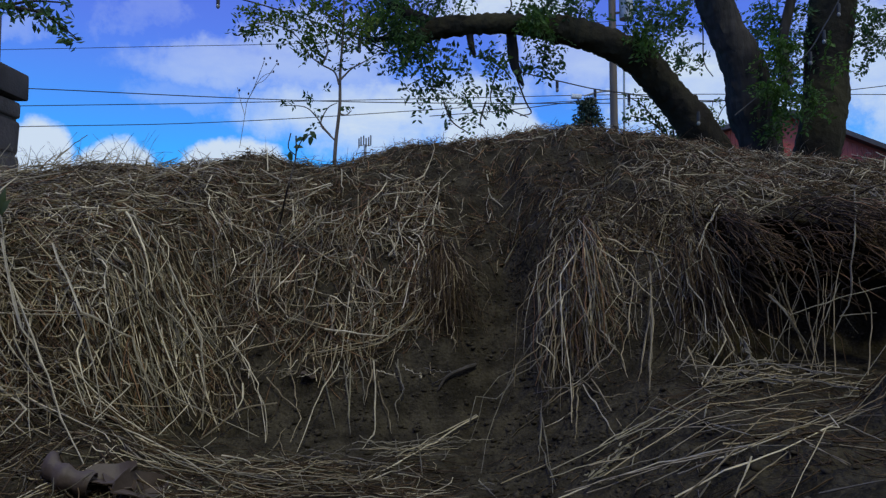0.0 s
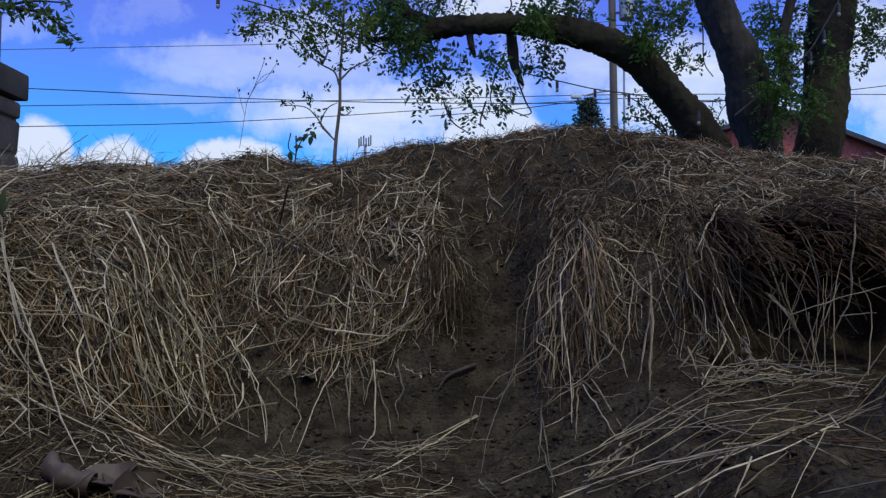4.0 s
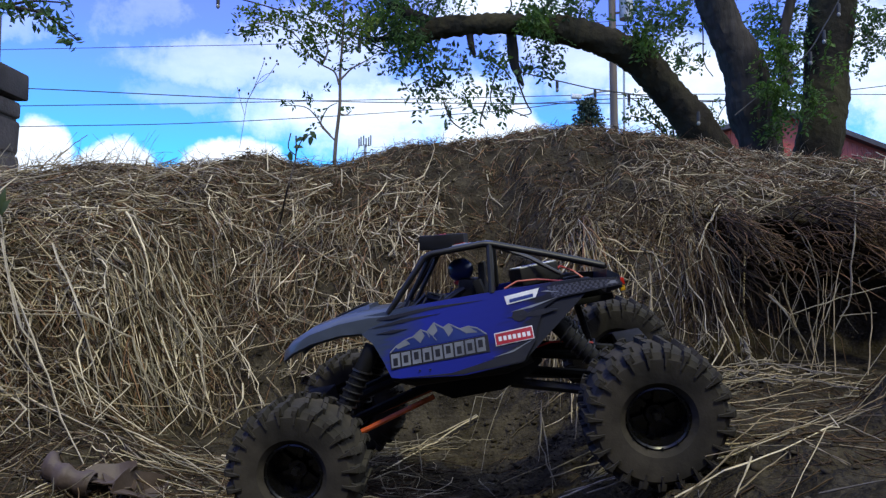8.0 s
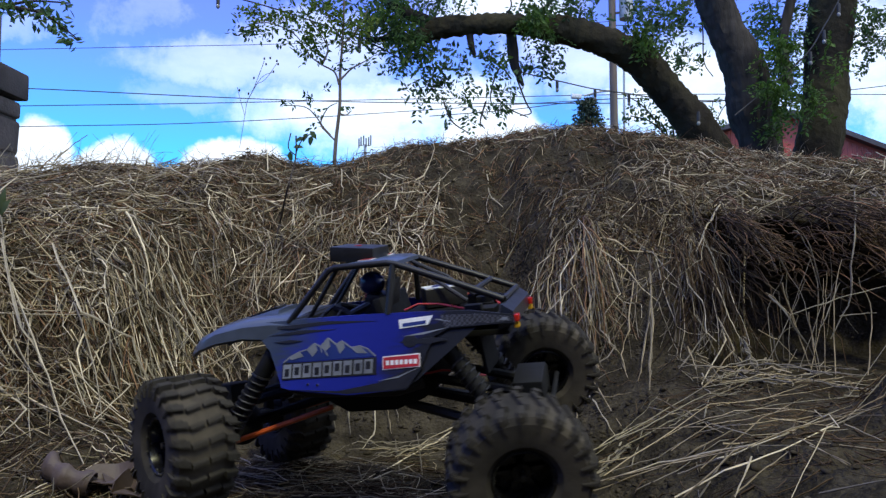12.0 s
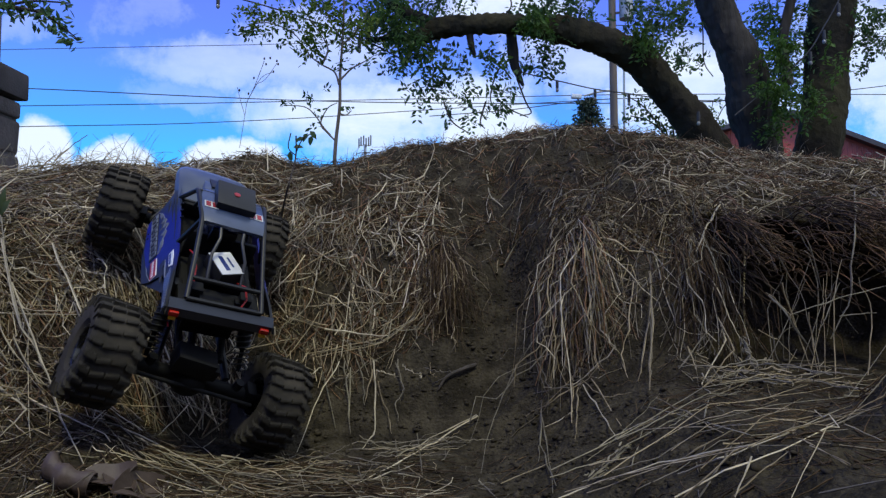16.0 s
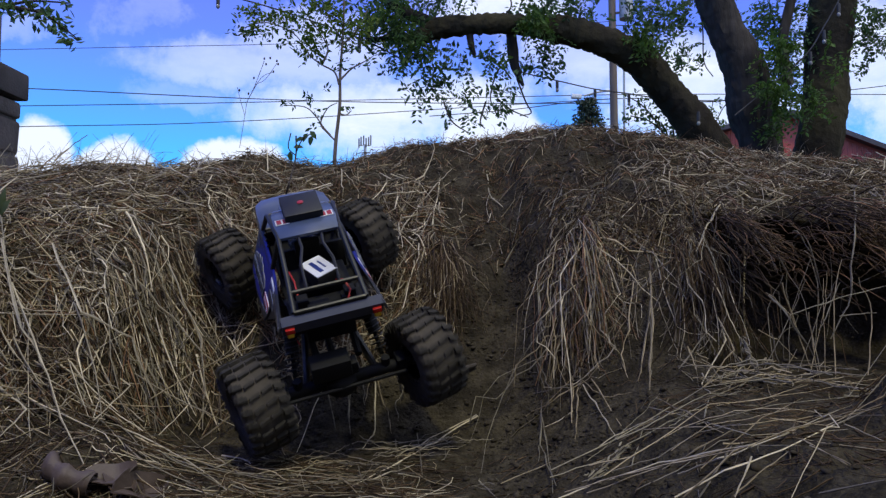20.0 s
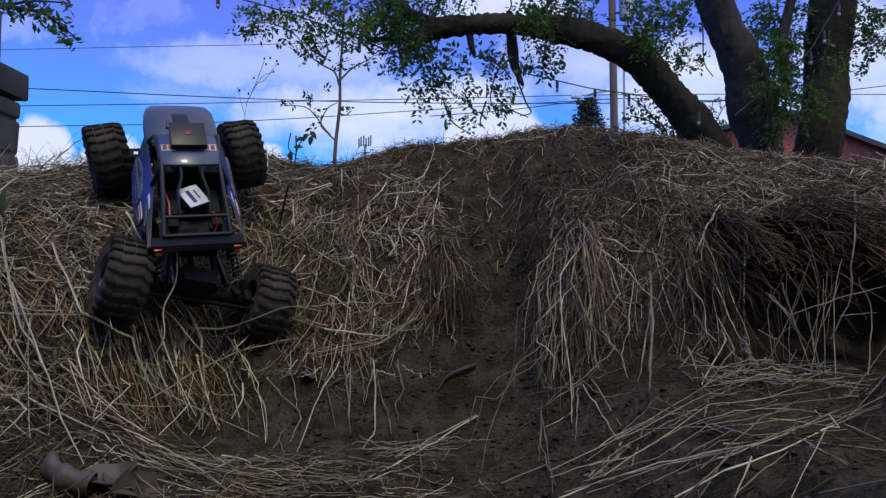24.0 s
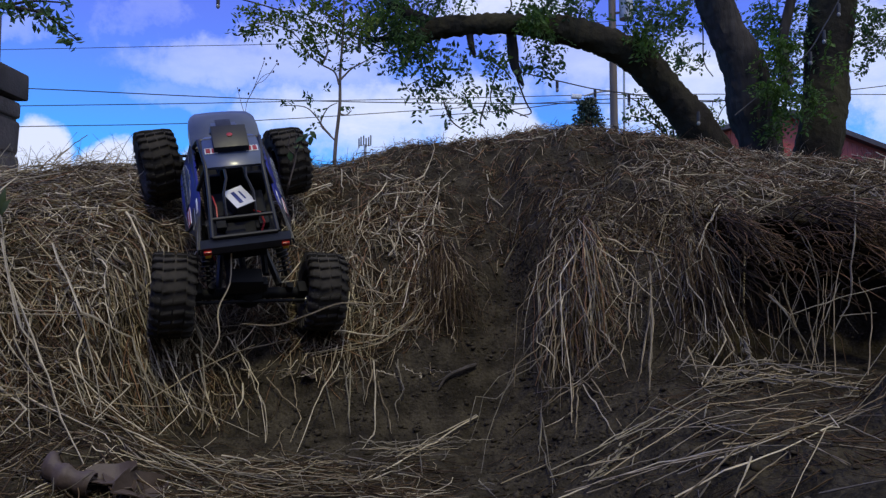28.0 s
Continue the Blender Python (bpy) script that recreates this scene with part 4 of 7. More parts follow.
        dec("carbon_strip", CARBON, [[(-0.092, 0.1095), (-0.128, 0.1085), (-0.1565, 0.1045), (-0.159, 0.1005), (-0.110, 0.0990), (-0.096, 0.0985)]], 0.0005, "woven black strip along the tail")
        dec("round_print", DARK_PLASTIC, [[(-0.062 + 0.0075 * math.cos(a), 0.0885 + 0.0055 * math.sin(a)) for a in np.linspace(0, 5.6, 9)]], 0.0007, "round black print")
        for o in ([(0.040 + 0.0012 * math.cos(a), 0.0565 + 0.0012 * math.sin(a)) for a in (0, 1.57, 3.14, 4.71)],
                              [(0.030 + 0.0012 * math.cos(a), 0.0555 + 0.0012 * math.sin(a)) for a in (0, 1.57, 3.14, 4.71)]):
            dec("rivet", CHROME, [o], 0.0014, "bright rivet")

    # roof plate
    def roof(bm):
        add_loft(bm, [[(x, -ww, z), (x, -ww * 0.9, z + 0.003), (x, ww * 0.9, z + 0.003), (x, ww, z), (x, ww * 0.9, z - 0.001), (x, -ww * 0.9, z - 0.001)]
                      for x, ww, z in ((0.024, 0.038, 0.1585), (0.018, 0.043, 0.1605), (-0.020, 0.0445, 0.1625), (-0.042, 0.0420, 0.1615), (-0.050, 0.0405, 0.1590))])

    rp = P("roof_plate", ROOF_PAINT, roof, "blue-grey roof plate")
    for s in (1, -1):
        P("roof_sticker", WHITE, lambda bm: add_box(bm, (-0.0165, s * 0.0295, 0.1657), (0.0135, 0.018, 0.0008)), "white roof sticker", rp)
        P("roof_sticker_bar", RED, lambda bm: [add_box(bm, (-0.0165, s * (0.0295 + o), 0.1662), (0.0100, 0.0060, 0.0009)) for o in (-0.0042, 0.0042)], "red marks", rp)

    # cage
    for s in (1, -1):
        P("roll_bar", DARK_PLASTIC, lambda bm: add_tube(bm, [(0.064, s * 0.052, 0.113), (0.0185, s * 0.0452, 0.1600), (0.012, s * 0.0445, 0.1618), (-0.040, s * 0.0405, 0.1612),
                                                              (-0.049, s * 0.040, 0.1590), (-0.100, s * 0.042, 0.1385), (-0.150, s * 0.045, 0.1175)], 0.0032, 10), "black roll bar")
        P("door_pillar", DARK_PLASTIC, lambda bm: add_tube(bm, [(-0.046, s * 0.040, 0.160), (-0.040, s * 0.054, 0.113)], 0.0034, 8), "black door pillar")
        P("windscreen_pillar", DARK_PLASTIC, lambda bm: add_tube(bm, [(0.050, s * 0.034, 0.113), (0.014, s * 0.034, 0.160)], 0.0024, 8))
        P("rear_brace", SHOCK, lambda bm: add_tube(bm, [(-0.047, s * 0.015, 0.158), (-0.062, s * 0.014, 0.150), (-0.082, s * 0.021, 0.138), (-0.110, s * 0.021, 0.116)], 0.0021, 8), "grey inner brace")
        P("shock_tower", DARK_PLASTIC, lambda bm: add_box(bm, (-0.094, s * 0.047, 0.084), (0.014, 0.010, 0.022), None, 0.002))
        P("tail_lamp", RED_LENS, lambda bm: add_box(bm, (-0.1615, s * 0.054, 0.1010), (0.005, 0.011, 0.0065), None, 0.001), "red tail lamp")
        P("indicator_lamp", AMBER, lambda bm: add_box(bm, (-0.1612, s * 0.054, 0.0945), (0.005, 0.008, 0.0050), None, 0.001), "amber indicator lamp")
        P("sill", PLASTIC, lambda bm: add_tube(bm, [(0.068, s * 0.060, 0.052), (0.05, s * 0.058, 0.044), (-0.04, s * 0.052, 0.039), (-0.065, s * 0.05, 0.045)], 0.005, 8))
    for x, z, w in ((-0.124, 0.1285, 0.0435), (0.016, 0.161, 0.043), (-0.150, 0.1175, 0.045), (0.060, 0.1135, 0.052)):
        P("cross_bar", DARK_PLASTIC, lambda bm: add_tube(bm, [(x, -w, z), (x, w, z)], 0.0029, 8))

    # light box on the roof, tipped up at its front
    TIP = Matrix.Rotation(-0.13, 4, "Y")
    box = P("light_box", DARK_PLASTIC, lambda bm: add_box(bm, (0.001, 0, 0.1718), (0.046, 0.051, 0.0150), TIP, 0.0016), "black roof light box with a red button")
    P("button", RED, lambda bm: add_lathe_up(bm, (0.002, 0, 0.1791), 0.0042, 0.0012), "red button", box)
    P("light_lens", LENS, lambda bm: add_box(bm, (0.0234, 0.0125, 0.1748), (0.0014, 0.013, 0.0080), TIP, 0.0004), "lit white lens", box)
    for s in (1, -1):
        P("light_foot", PLASTIC, lambda bm: add_box(bm, (-0.004, s * 0.015, 0.1650), (0.03, 0.004, 0.005)), "", box)

    # cabin, deck and gear
    P("cabin_tub", INNER, lambda bm: (add_box(bm, (-0.045, 0, 0.088), (0.215, 0.096, 0.006), None, 0.001), add_box(bm, (0.058, 0, 0.105), (0.012, 0.098, 0.018), None, 0.003),
                                             add_box(bm, (-0.030, 0, 0.108), (0.008, 0.09, 0.040), Matrix.Rotation(0.2, 4, "Y"), 0.002)), "black cabin tub")
    P("tail_panel", TAIL_PAINT, lambda bm: add_loft(bm, [[(-0.150, y, 0.115), (-0.160, y, 0.108), (-0.1605, y, 0.096), (-0.145, y, 0.0935)] for y in (-0.0625, -0.04, 0.04, 0.0625)]), "dark navy tail panel")
    P("rear_deck", INNER, lambda bm: (add_box(bm, (-0.128, 0, 0.099), (0.045, 0.10, 0.005), None, 0.001), add_box(bm, (-0.128, 0.012, 0.104), (0.018, 0.028, 0.007), None, 0.001),
                                             add_box(bm, (-0.122, -0.024, 0.104), (0.012, 0.012, 0.006), None, 0.001)), "black rear deck")
    gear = P("speed_controller", PLASTIC, lambda bm: add_box(bm, (-0.083, 0.0, 0.1205), (0.042, 0.032, 0.018), Matrix.Rotation(0.42, 4, "Z"), 0.0015), "black speed controller box")
    P("white_label", WHITE, lambda bm: add_box(bm, (-0.083, 0.0, 0.1300), (0.0405, 0.0305, 0.001), Matrix.Rotation(0.42, 4, "Z")), "white label", gear)
    P("label_bar", HELMET, lambda bm: (add_box(bm, (-0.0850, 0.003, 0.1308), (0.026, 0.0055, 0.0008), Matrix.Rotation(0.42, 4, "Z")),
                                       add_box(bm, (-0.0800, -0.005, 0.1308), (0.018, 0.0022, 0.0008), Matrix.Rotation(0.42, 4, "Z"))), "dark bars on the label", gear)
    P("red_wire", WIRE_RED, lambda bm: add_tube(bm, [(-0.10, -0.018, 0.116), (-0.112, -0.026, 0.122), (-0.125, -0.030, 0.114), (-0.134, -0.024, 0.104)], 0.0013, 6), "red wire")
    P("red_wire", WIRE_RED, lambda bm: add_tube(bm, [(-0.052, 0.040, 0.114), (-0.065, 0.036, 0.1185), (-0.085, 0.033, 0.1165), (-0.11, 0.034, 0.110)], 0.0011, 6), "red wire")
    P("red_wire", WIRE_RED, lambda bm: add_tube(bm, [(-0.066, 0.044, 0.052), (-0.085, 0.050, 0.056), (-0.105, 0.050, 0.054), (-0.125, 0.044, 0.047)], 0.0011, 6), "red wire")
    P("seat", PLASTIC, lambda bm: (add_box(bm, (-0.018, 0.004, 0.098), (0.03, 0.036, 0.010), None, 0.003), add_box(bm, (-0.030, 0.004, 0.124), (0.007, 0.034, 0.040), Matrix.Rotation(-0.18, 4, "Y"), 0.003)), "black seat")
    P("battery", INNER, lambda bm: add_box(bm, (-0.073, 0.0, 0.103), (0.05, 0.075, 0.014), None, 0.002), "black battery tray")
    for s in (1, -1):
        P("receiver_box", INNER, lambda bm: add_box(bm, (-0.118, s * 0.03, 0.108), (0.016, 0.014, 0.010), None, 0.001))
        P("window_net", SHOCK, lambda bm: [add_tube(bm, [(0.045 - k * 0.016, s * 0.0535, 0.114), (0.040 - k * 0.016, s * 0.051, 0.121)], 0.0011, 5) for k in range(3)])
    P("steering_column", SHOCK, lambda bm: add_tube(bm, [(0.055, 0.012, 0.105), (0.030, 0.012, 0.122)], 0.0022, 6))

    def doll(bm):
        bmesh.ops.create_icosphere(bm, subdivisions=3, radius=0.0122, matrix=Matrix.Translation((-0.010, 0.004, 0.1400)) @ Matrix.Diagonal((1.12, 0.95, 1.0, 1)))
        for f in bm.faces:
            c = f.calc_center_median()
            f.material_index = 2 if c.x > 0.0005 and 0.136 < c.z < 0.144 else 0
        add_lathe_up(bm, (-0.010, 0.004, 0.126), 0.0095, 0.004, 1)
        add_box(bm, (-0.016, 0.004, 0.115), (0.024, 0.038, 0.030), Matrix.Rotation(-0.2, 4, "Y"), 0.005, 2)
        for s in (1, -1):
            add_tube(bm, [(-0.012, 0.004 + s * 0.016, 0.121), (0.010, 0.004 + s * 0.017, 0.112), (0.028, 0.012 + s * 0.006, 0.120)], 0.0042, 8, 2)

    P("driver_figure", [HELMET, RED, DARK_PLASTIC], doll, "small toy driver figure with a blue helmet")

    # chassis below the shell; its near-black colour also holds the shade there
    P("belly", INNER, lambda bm: add_loft(bm, [[(x, -w, z0), (x, -w, z1), (x, w, z1), (x, w, z0)] for x, w, z0, z1 in
                                                      ((0.070, 0.026, 0.060, 0.084), (0.045, 0.032, 0.030, 0.085), (0.02, 0.034, 0.016, 0.085), (-0.03, 0.034, 0.016, 0.085), (-0.06, 0.034, 0.026, 0.086), (-0.074, 0.030, 0.036, 0.086))]), "black gearbox and belly plate")
    # added plate: fills the gap below the tail with the black of shade
    P("rear_shade_plate", INNER, lambda bm: add_box(bm, (-0.121, 0, 0.070), (0.004, 0.064, 0.050), Matrix.Rotation(0.12, 4, "Y"), 0.001), "black plate standing in for the shade below the tail")
    P("motor", PLASTIC, lambda bm: add_lathe(bm, [(0.0002, -0.02), (0.016, -0.02), (0.017, -0.018), (0.017, 0.018), (0.016, 0.02), (0.0002, 0.02)], 20, shift=(0.0, 0.0, 0.05)))
    for fx in (1, -1):
        for s in (1, -1):
            lower = "orange lower link" if fx > 0 else ""
            P("lower_link", ORANGE if fx > 0 else DARK_PLASTIC, lambda bm: add_tube(bm, [(fx * 0.040, s * 0.026, 0.020), (fx * 0.145, s * 0.046, -0.006)], 0.0027 if fx > 0 else 0.0052, 8), lower)
            P("upper_link", INNER, lambda bm: add_tube(bm, [(fx * 0.055, s * 0.030, 0.048), (fx * 0.148, s * 0.026, 0.026)], 0.0048, 8))
            sh = P("shock_absorber", INNER, lambda bm: (add_tube(bm, [(fx * 0.086, s * 0.048, 0.084), (fx * 0.122, s * 0.055, 0.034)], 0.0085, 12),
                                                                add_tube(bm, [(fx * 0.120, s * 0.055, 0.036), (fx * 0.140, s * 0.058, 0.008)], 0.003, 8)), "black shock absorber")
            a, b = Vector((fx * 0.100, s * 0.0505, 0.064)), Vector((fx * 0.138, s * 0.0575, 0.012))
            d = (b - a).normalized()
            u = d.orthogonal().normalized()
            w = d.cross(u)
            P("spring", SHOCK, lambda bm: add_tube(bm, [a + (b - a) * (i / 72) + 0.0098 * (u * math.cos(i * 0.785) + w * math.sin(i * 0.785)) for i in range(73)], 0.0011, 5), "coil spring", sh)
        P("drive_shaft", INNER, lambda bm: add_tube(bm, [(fx * 0.03, 0.004, 0.032), (fx * 0.140, 0.004, 0.004)], 0.005, 8))

    axles, wheels = [], []
    for fx in (1, -1):
        def axle(bm):
            add_tube(bm, [(0, -0.084, 0), (0, 0.084, 0)], 0.0085, 12)
            add_lathe(bm, [(0.0002, -0.020), (0.014, -0.019), (0.021, -0.010), (0.023, 0.0), (0.021, 0.010), (0.014, 0.019), (0.0002, 0.020)], 20, shift=(0, 0.004, 0))
            for s in (1, -1):
                add_box(bm, (0, s * 0.078, 0), (0.022, 0.014, 0.030), None, 0.003)
                add_tube(bm, [(0, s * 0.080, 0), (0, s * TRACK / 2, 0)], 0.006, 8)
                add_tube(bm, [(0, s * 0.058, 0), (0, s * 0.058, 0.018)], 0.006, 8)
        ax = P("axle", INNER, axle, "black axle with a round gear housing")
        ax.matrix_basis = pose(fx * HALF, 0, 0)
        P("servo", INNER, lambda bm: (add_box(bm, (fx * 0.004, 0.014, 0.032), (0.028, 0.050, 0.026), None, 0.002), add_box(bm, (fx * 0.006, -0.014, 0.026), (0.016, 0.012, 0.018), None, 0.002)), "black steering servo box", ax)
        P("steering_rod", INNER, lambda bm: add_tube(bm, [(fx * 0.020, -0.080, 0.004), (fx * 0.020, 0.080, 0.004)], 0.0026, 8), "black steering rod", ax)
        axles.append(ax)
    rim, tyre, ring, nut, lug, spoke = wheel_meshes()
    for fx, s in ((1, 1), (1, -1), (-1, 1), (-1, -1)):
        w = new("wheel", rim)
        w.parent = car
        w["label"] = "wheel with a glossy black rim"
        for nm, me, lb in (("tyre", tyre, "muddy black knobbly tyre"), ("bead_ring", ring, ""), ("wheel_nut", nut, "dark wheel nut")):
            for flip in ((0,) if nm == "tyre" else (0, 180)):
                o = new(nm, me)
                o.parent = w
                o.matrix_basis = pose(0, 0, 0, 0, 0, flip)
                if lb:
                    o["label"] = lb
        for nm, me, count in (("tread_lug", lug, 23), ("spoke", spoke, 6)):
            for k in range(2 * count):
                o = new(nm, me)
                o.parent = w
                o.matrix_basis = pose(0, 0, 0, 0, 360.0 * (k // 2 + 0.5 * (k % 2) * (nm == "tread_lug")) / count) @ pose(0, 0, 0, 0, 0, 180 * (k % 2))
        w.matrix_basis = pose(fx * HALF, s * TRACK / 2, 0)
        wheels.append((w, fx, s))
    return car, axles, wheels


def add_lathe_up(bm, c, r, h, mat=0, n=20):
    rings = [[bm.verts.new((c[0] + q * math.cos(k * math.tau / n), c[1] + q * math.sin(k * math.tau / n), c[2] + z)) for k in range(n)]
             for q, z in ((r, 0), (r, h * 0.8), (r * 0.85, h))]
    for a, b in zip(rings, rings[1:]):
        for k in range(n):
            bm.faces.new((a[k], a[(k + 1) % n], b[(k + 1) % n], b[k])).material_index = mat
    bm.faces.new(rings[-1]).material_index = mat
    bm.faces.new(rings[0][::-1]).material_index = mat


CAR, AXLES, WHEELS = build_crawler()


# ---------------------------------------------------------------- loose stalks, twigs and leaves in the hollow
def bent(pts, n=10):
    """A smooth line through a few points."""
    p = [Vector(q) for q in pts]
    p = [p[0] * 2 - p[1]] + p + [p[-1] * 2 - p[-2]]
    out = []
    for i in range(1, len(p) - 2):
        for k in range(n):
            t = k / n
            a, b, c, d = p[i - 1], p[i], p[i + 1], p[i + 2]
            out.append(0.5 * ((2 * b) + (c - a) * t + (2 * a - 5 * b + 4 * c - d) * t * t + (3 * b - a - 3 * c + d) * t ** 3))
    return out + [p[-2]]


def stalk(pts, r, mat, label, name="straw_stalk", knots=0, tip=0.5):
    # straight pieces with a small joggle at each joint
    rnd = random.Random(int(abs(pts[0][0] * 7919 + pts[-1][0] * 104729) * 1000))
    p = [Vector(v) for v in pts]
    q = []
    for a, b in zip(p, p[1:]):
        q += [a.lerp(b, k / 4) + Vector((rnd.gauss(0, 1), rnd.gauss(0, 1), rnd.gauss(0, 1))) * min(0.0012, 0.0010 * p[0].y ** 2) for k in range(4)]
    q.append(p[-1])
    rs = [r * (1 - (1 - tip) * i / (len(q) - 1)) for i in range(len(q))]
    for k in range(1, knots + 1):
        rs[min(len(q) - 2, k * len(q) // (knots + 1))] *= 1.5
    bm = bmesh.new()
    add_tube(bm, q, rs, 6)
    return thing(name, label, "straw stalk", bm, mat, group="loose stalks in the hollow")


LONG = "long pale straw stalk fallen across the bank"
LOW = "long pale straw stalk lying on the slope"
HANG = "pale stalk hanging against the soil bank"
stalk([(-0.574, 1.028, 0.296), (-0.489, 0.953, 0.200), (-0.431, 0.975, 0.162), (-0.399, 0.969, 0.093), (-0.387, 0.979, 0.051)], 0.0018, STRAW_PALE, LONG, knots=2)
stalk([(-0.633, 1.004, 0.301), (-0.553, 0.924, 0.184), (-0.514, 0.906, 0.138)], 0.0019, STRAW_PALE, LONG, knots=2)
stalk([(-0.593, 0.965, 0.240), (-0.508, 0.896, 0.139), (-0.455, 0.847, 0.077), (-0.387, 0.767, 0.043)], 0.0014, STRAW_PALE, LONG, knots=2)
stalk([(-0.452, 1.033, 0.248), (-0.382, 1.049, 0.165), (-0.323, 1.054, 0.106), (-0.291, 1.017, 0.046)], 0.0013, STRAW_PALE, LONG, knots=2)
stalk([(-0.429, 1.100, 0.267), (-0.365, 1.064, 0.155), (-0.349, 1.037, 0.083), (-0.342, 1.010, 0.030)], 0.0016, STRAW_PALE, LONG, knots=2)
stalk([(-0.323, 1.092, 0.153), (-0.290, 1.054, 0.106), (-0.261, 1.037, 0.059), (-0.246, 0.985, 0.017)], 0.0011, STRAW_PALE, HANG, knots=2)
stalk([(-0.396, 0.963, 0.082), (-0.362, 1.020, 0.110), (-0.289, 1.082, 0.145)], 0.0011, STRAW, LONG, knots=2)
stalk([(-0.159, 1.084, 0.119), (-0.180, 1.032, 0.076), (-0.199, 0.969, 0.009)], 0.0011, STRAW_PALE, HANG, knots=2)
stalk([(-0.107, 1.100, 0.117), (-0.099, 1.037, 0.059), (-0.098, 0.996, 0.025), (-0.111, 0.974, 0.011)], 0.0013, STRAW_PALE, HANG, knots=2)
stalk([(-0.152, 1.092, 0.118), (-0.142, 1.054, 0.072), (-0.131, 1.007, 0.024)], 0.0011, STRAW_GREY, HANG, knots=2)
stalk([(-0.072, 1.096, 0.118), (-0.058, 1.062, 0.079), (-0.064, 1.060, 0.058)], 0.0010, STRAW_GREY, HANG, knots=2)
stalk([(0.020, 1.175, 0.203), (0.013, 1.134, 0.150)], 0.0012, STRAW_PALE, HANG, knots=2)
stalk([(-0.005, 1.520, 0.501), (-0.009, 1.420, 0.426), (-0.020, 1.318, 0.348), (0.006, 1.338, 0.349)], 0.0015, STRAW_PALE, HANG, knots=2)
stalk([(0.094, 1.486, 0.471), (0.094, 1.416, 0.419), (0.118, 1.382, 0.391)], 0.0014, STRAW_PALE, HANG, knots=2)
stalk([(-0.094, 1.241, 0.286), (-0.074, 1.322, 0.348), (-0.016, 1.423, 0.438), (0.019, 1.501, 0.486)], 0.0013, STRAW_PALE, LONG, knots=2)
stalk([(0.151, 1.097, 0.240), (0.145, 1.071, 0.206), (0.150, 1.045, 0.172), (0.120, 1.065, 0.128), (0.086, 1.042, 0.074), (0.062, 1.005, 0.017), (0.043, 0.844, 0.005)], 0.0009, STRAW_GREY, HANG, knots=2)
stalk([(0.182, 1.122, 0.304), (0.156, 1.056, 0.223), (0.165, 1.027, 0.158), (0.155, 1.017, 0.086)], 0.0010, STRAW, HANG, knots=2)
stalk([(0.222, 1.119, 0.322), (0.190, 1.043, 0.240), (0.212, 0.996, 0.176), (0.239, 0.976, 0.146)], 0.0010, STRAW, HANG, knots=2)
stalk([(0.246, 1.084, 0.301), (0.207, 1.008, 0.191), (0.216, 0.977, 0.123), (0.187, 0.993, 0.089)], 0.0010, STRAW, HANG, knots=2)
stalk([(0.302, 1.024, 0.256), (0.283, 0.953, 0.163), (0.262, 0.898, 0.103)], 0.0014, STRAW, HANG, knots=2)
stalk([(0.140, 1.051, 0.123), (0.153, 1.007, 0.087), (0.123, 1.025, 0.048)], 0.0008, STRAW_GREY, HANG, knots=2)
stalk([(0.140, 0.999, 0.057), (0.123, 0.902, 0.032), (0.118, 0.743, 0.027)], 0.0010, STRAW_GREY, HANG, knots=2)
stalk([(0.447, 1.124, 0.370), (0.398, 1.053, 0.325), (0.370, 1.025, 0.285)], 0.0017, STRAW_PALE, "thick pale seed stalk on the bank", knots=2)
stalk([(0.350, 1.136, 0.374), (0.326, 1.146, 0.378), (0.286, 1.120, 0.344)], 0.0013, STRAW_PALE, LONG, knots=2)
stalk([(0.853, 1.459, 0.479), (0.646, 1.092, 0.373), (0.556, 0.946, 0.301), (0.532, 0.914, 0.225), (0.505, 0.919, 0.166)], 0.0014, STRAW_GREY, "bent grey stalk hanging before the undercut", knots=2)
stalk([(0.402, 0.868, 0.225), (0.412, 0.841, 0.199), (0.449, 0.856, 0.150)], 0.0013, STRAW_GREY, "grey stalk hanging before the undercut", knots=2)
stalk([(0.367, 0.941, 0.194), (0.365, 0.883, 0.155), (0.312, 0.858, 0.109), (0.367, 0.909, 0.123)], 0.0011, STRAW, "bent stalk before the undercut", knots=2)
stalk([(0.051, 1.048, 0.042), (-0.011, 0.991, 0.018), (-0.060, 0.904, 0.009), (-0.108, 0.834, 0.000)], 0.0012, STRAW_PALE, LOW, knots=2)
stalk([(0.051, 1.048, 0.042), (-0.003, 1.000, 0.029), (-0.062, 0.923, 0.013)], 0.0010, STRAW_PALE, LOW, knots=2)
stalk([(0.117, 0.683, 0.038), (0.191, 0.607, 0.083), (0.238, 0.559, 0.108), (0.347, 0.655, 0.111), (0.390, 0.630, 0.130)], 0.0008, STRAW, LOW, knots=2)
stalk([(0.134, 0.663, 0.043), (0.202, 0.613, 0.085), (0.245, 0.598, 0.099)], 0.0008, STRAW, LOW, knots=2)
stalk([(0.181, 0.537, 0.076), (0.230, 0.562, 0.104), (0.285, 0.581, 0.118), (0.381, 0.616, 0.130)], 0.0007, STRAW, LOW, knots=2)
stalk([(0.214, 0.802, 0.072), (0.329, 0.850, 0.110), (0.432, 0.893, 0.131), (0.516, 0.926, 0.136)], 0.0007, STRAW, LOW, knots=2)
stalk([(0.172, 0.787, 0.052), (0.235, 0.744, 0.100), (0.363, 0.763, 0.117), (0.562, 0.897, 0.119)], 0.0006, STRAW, LOW, knots=2)
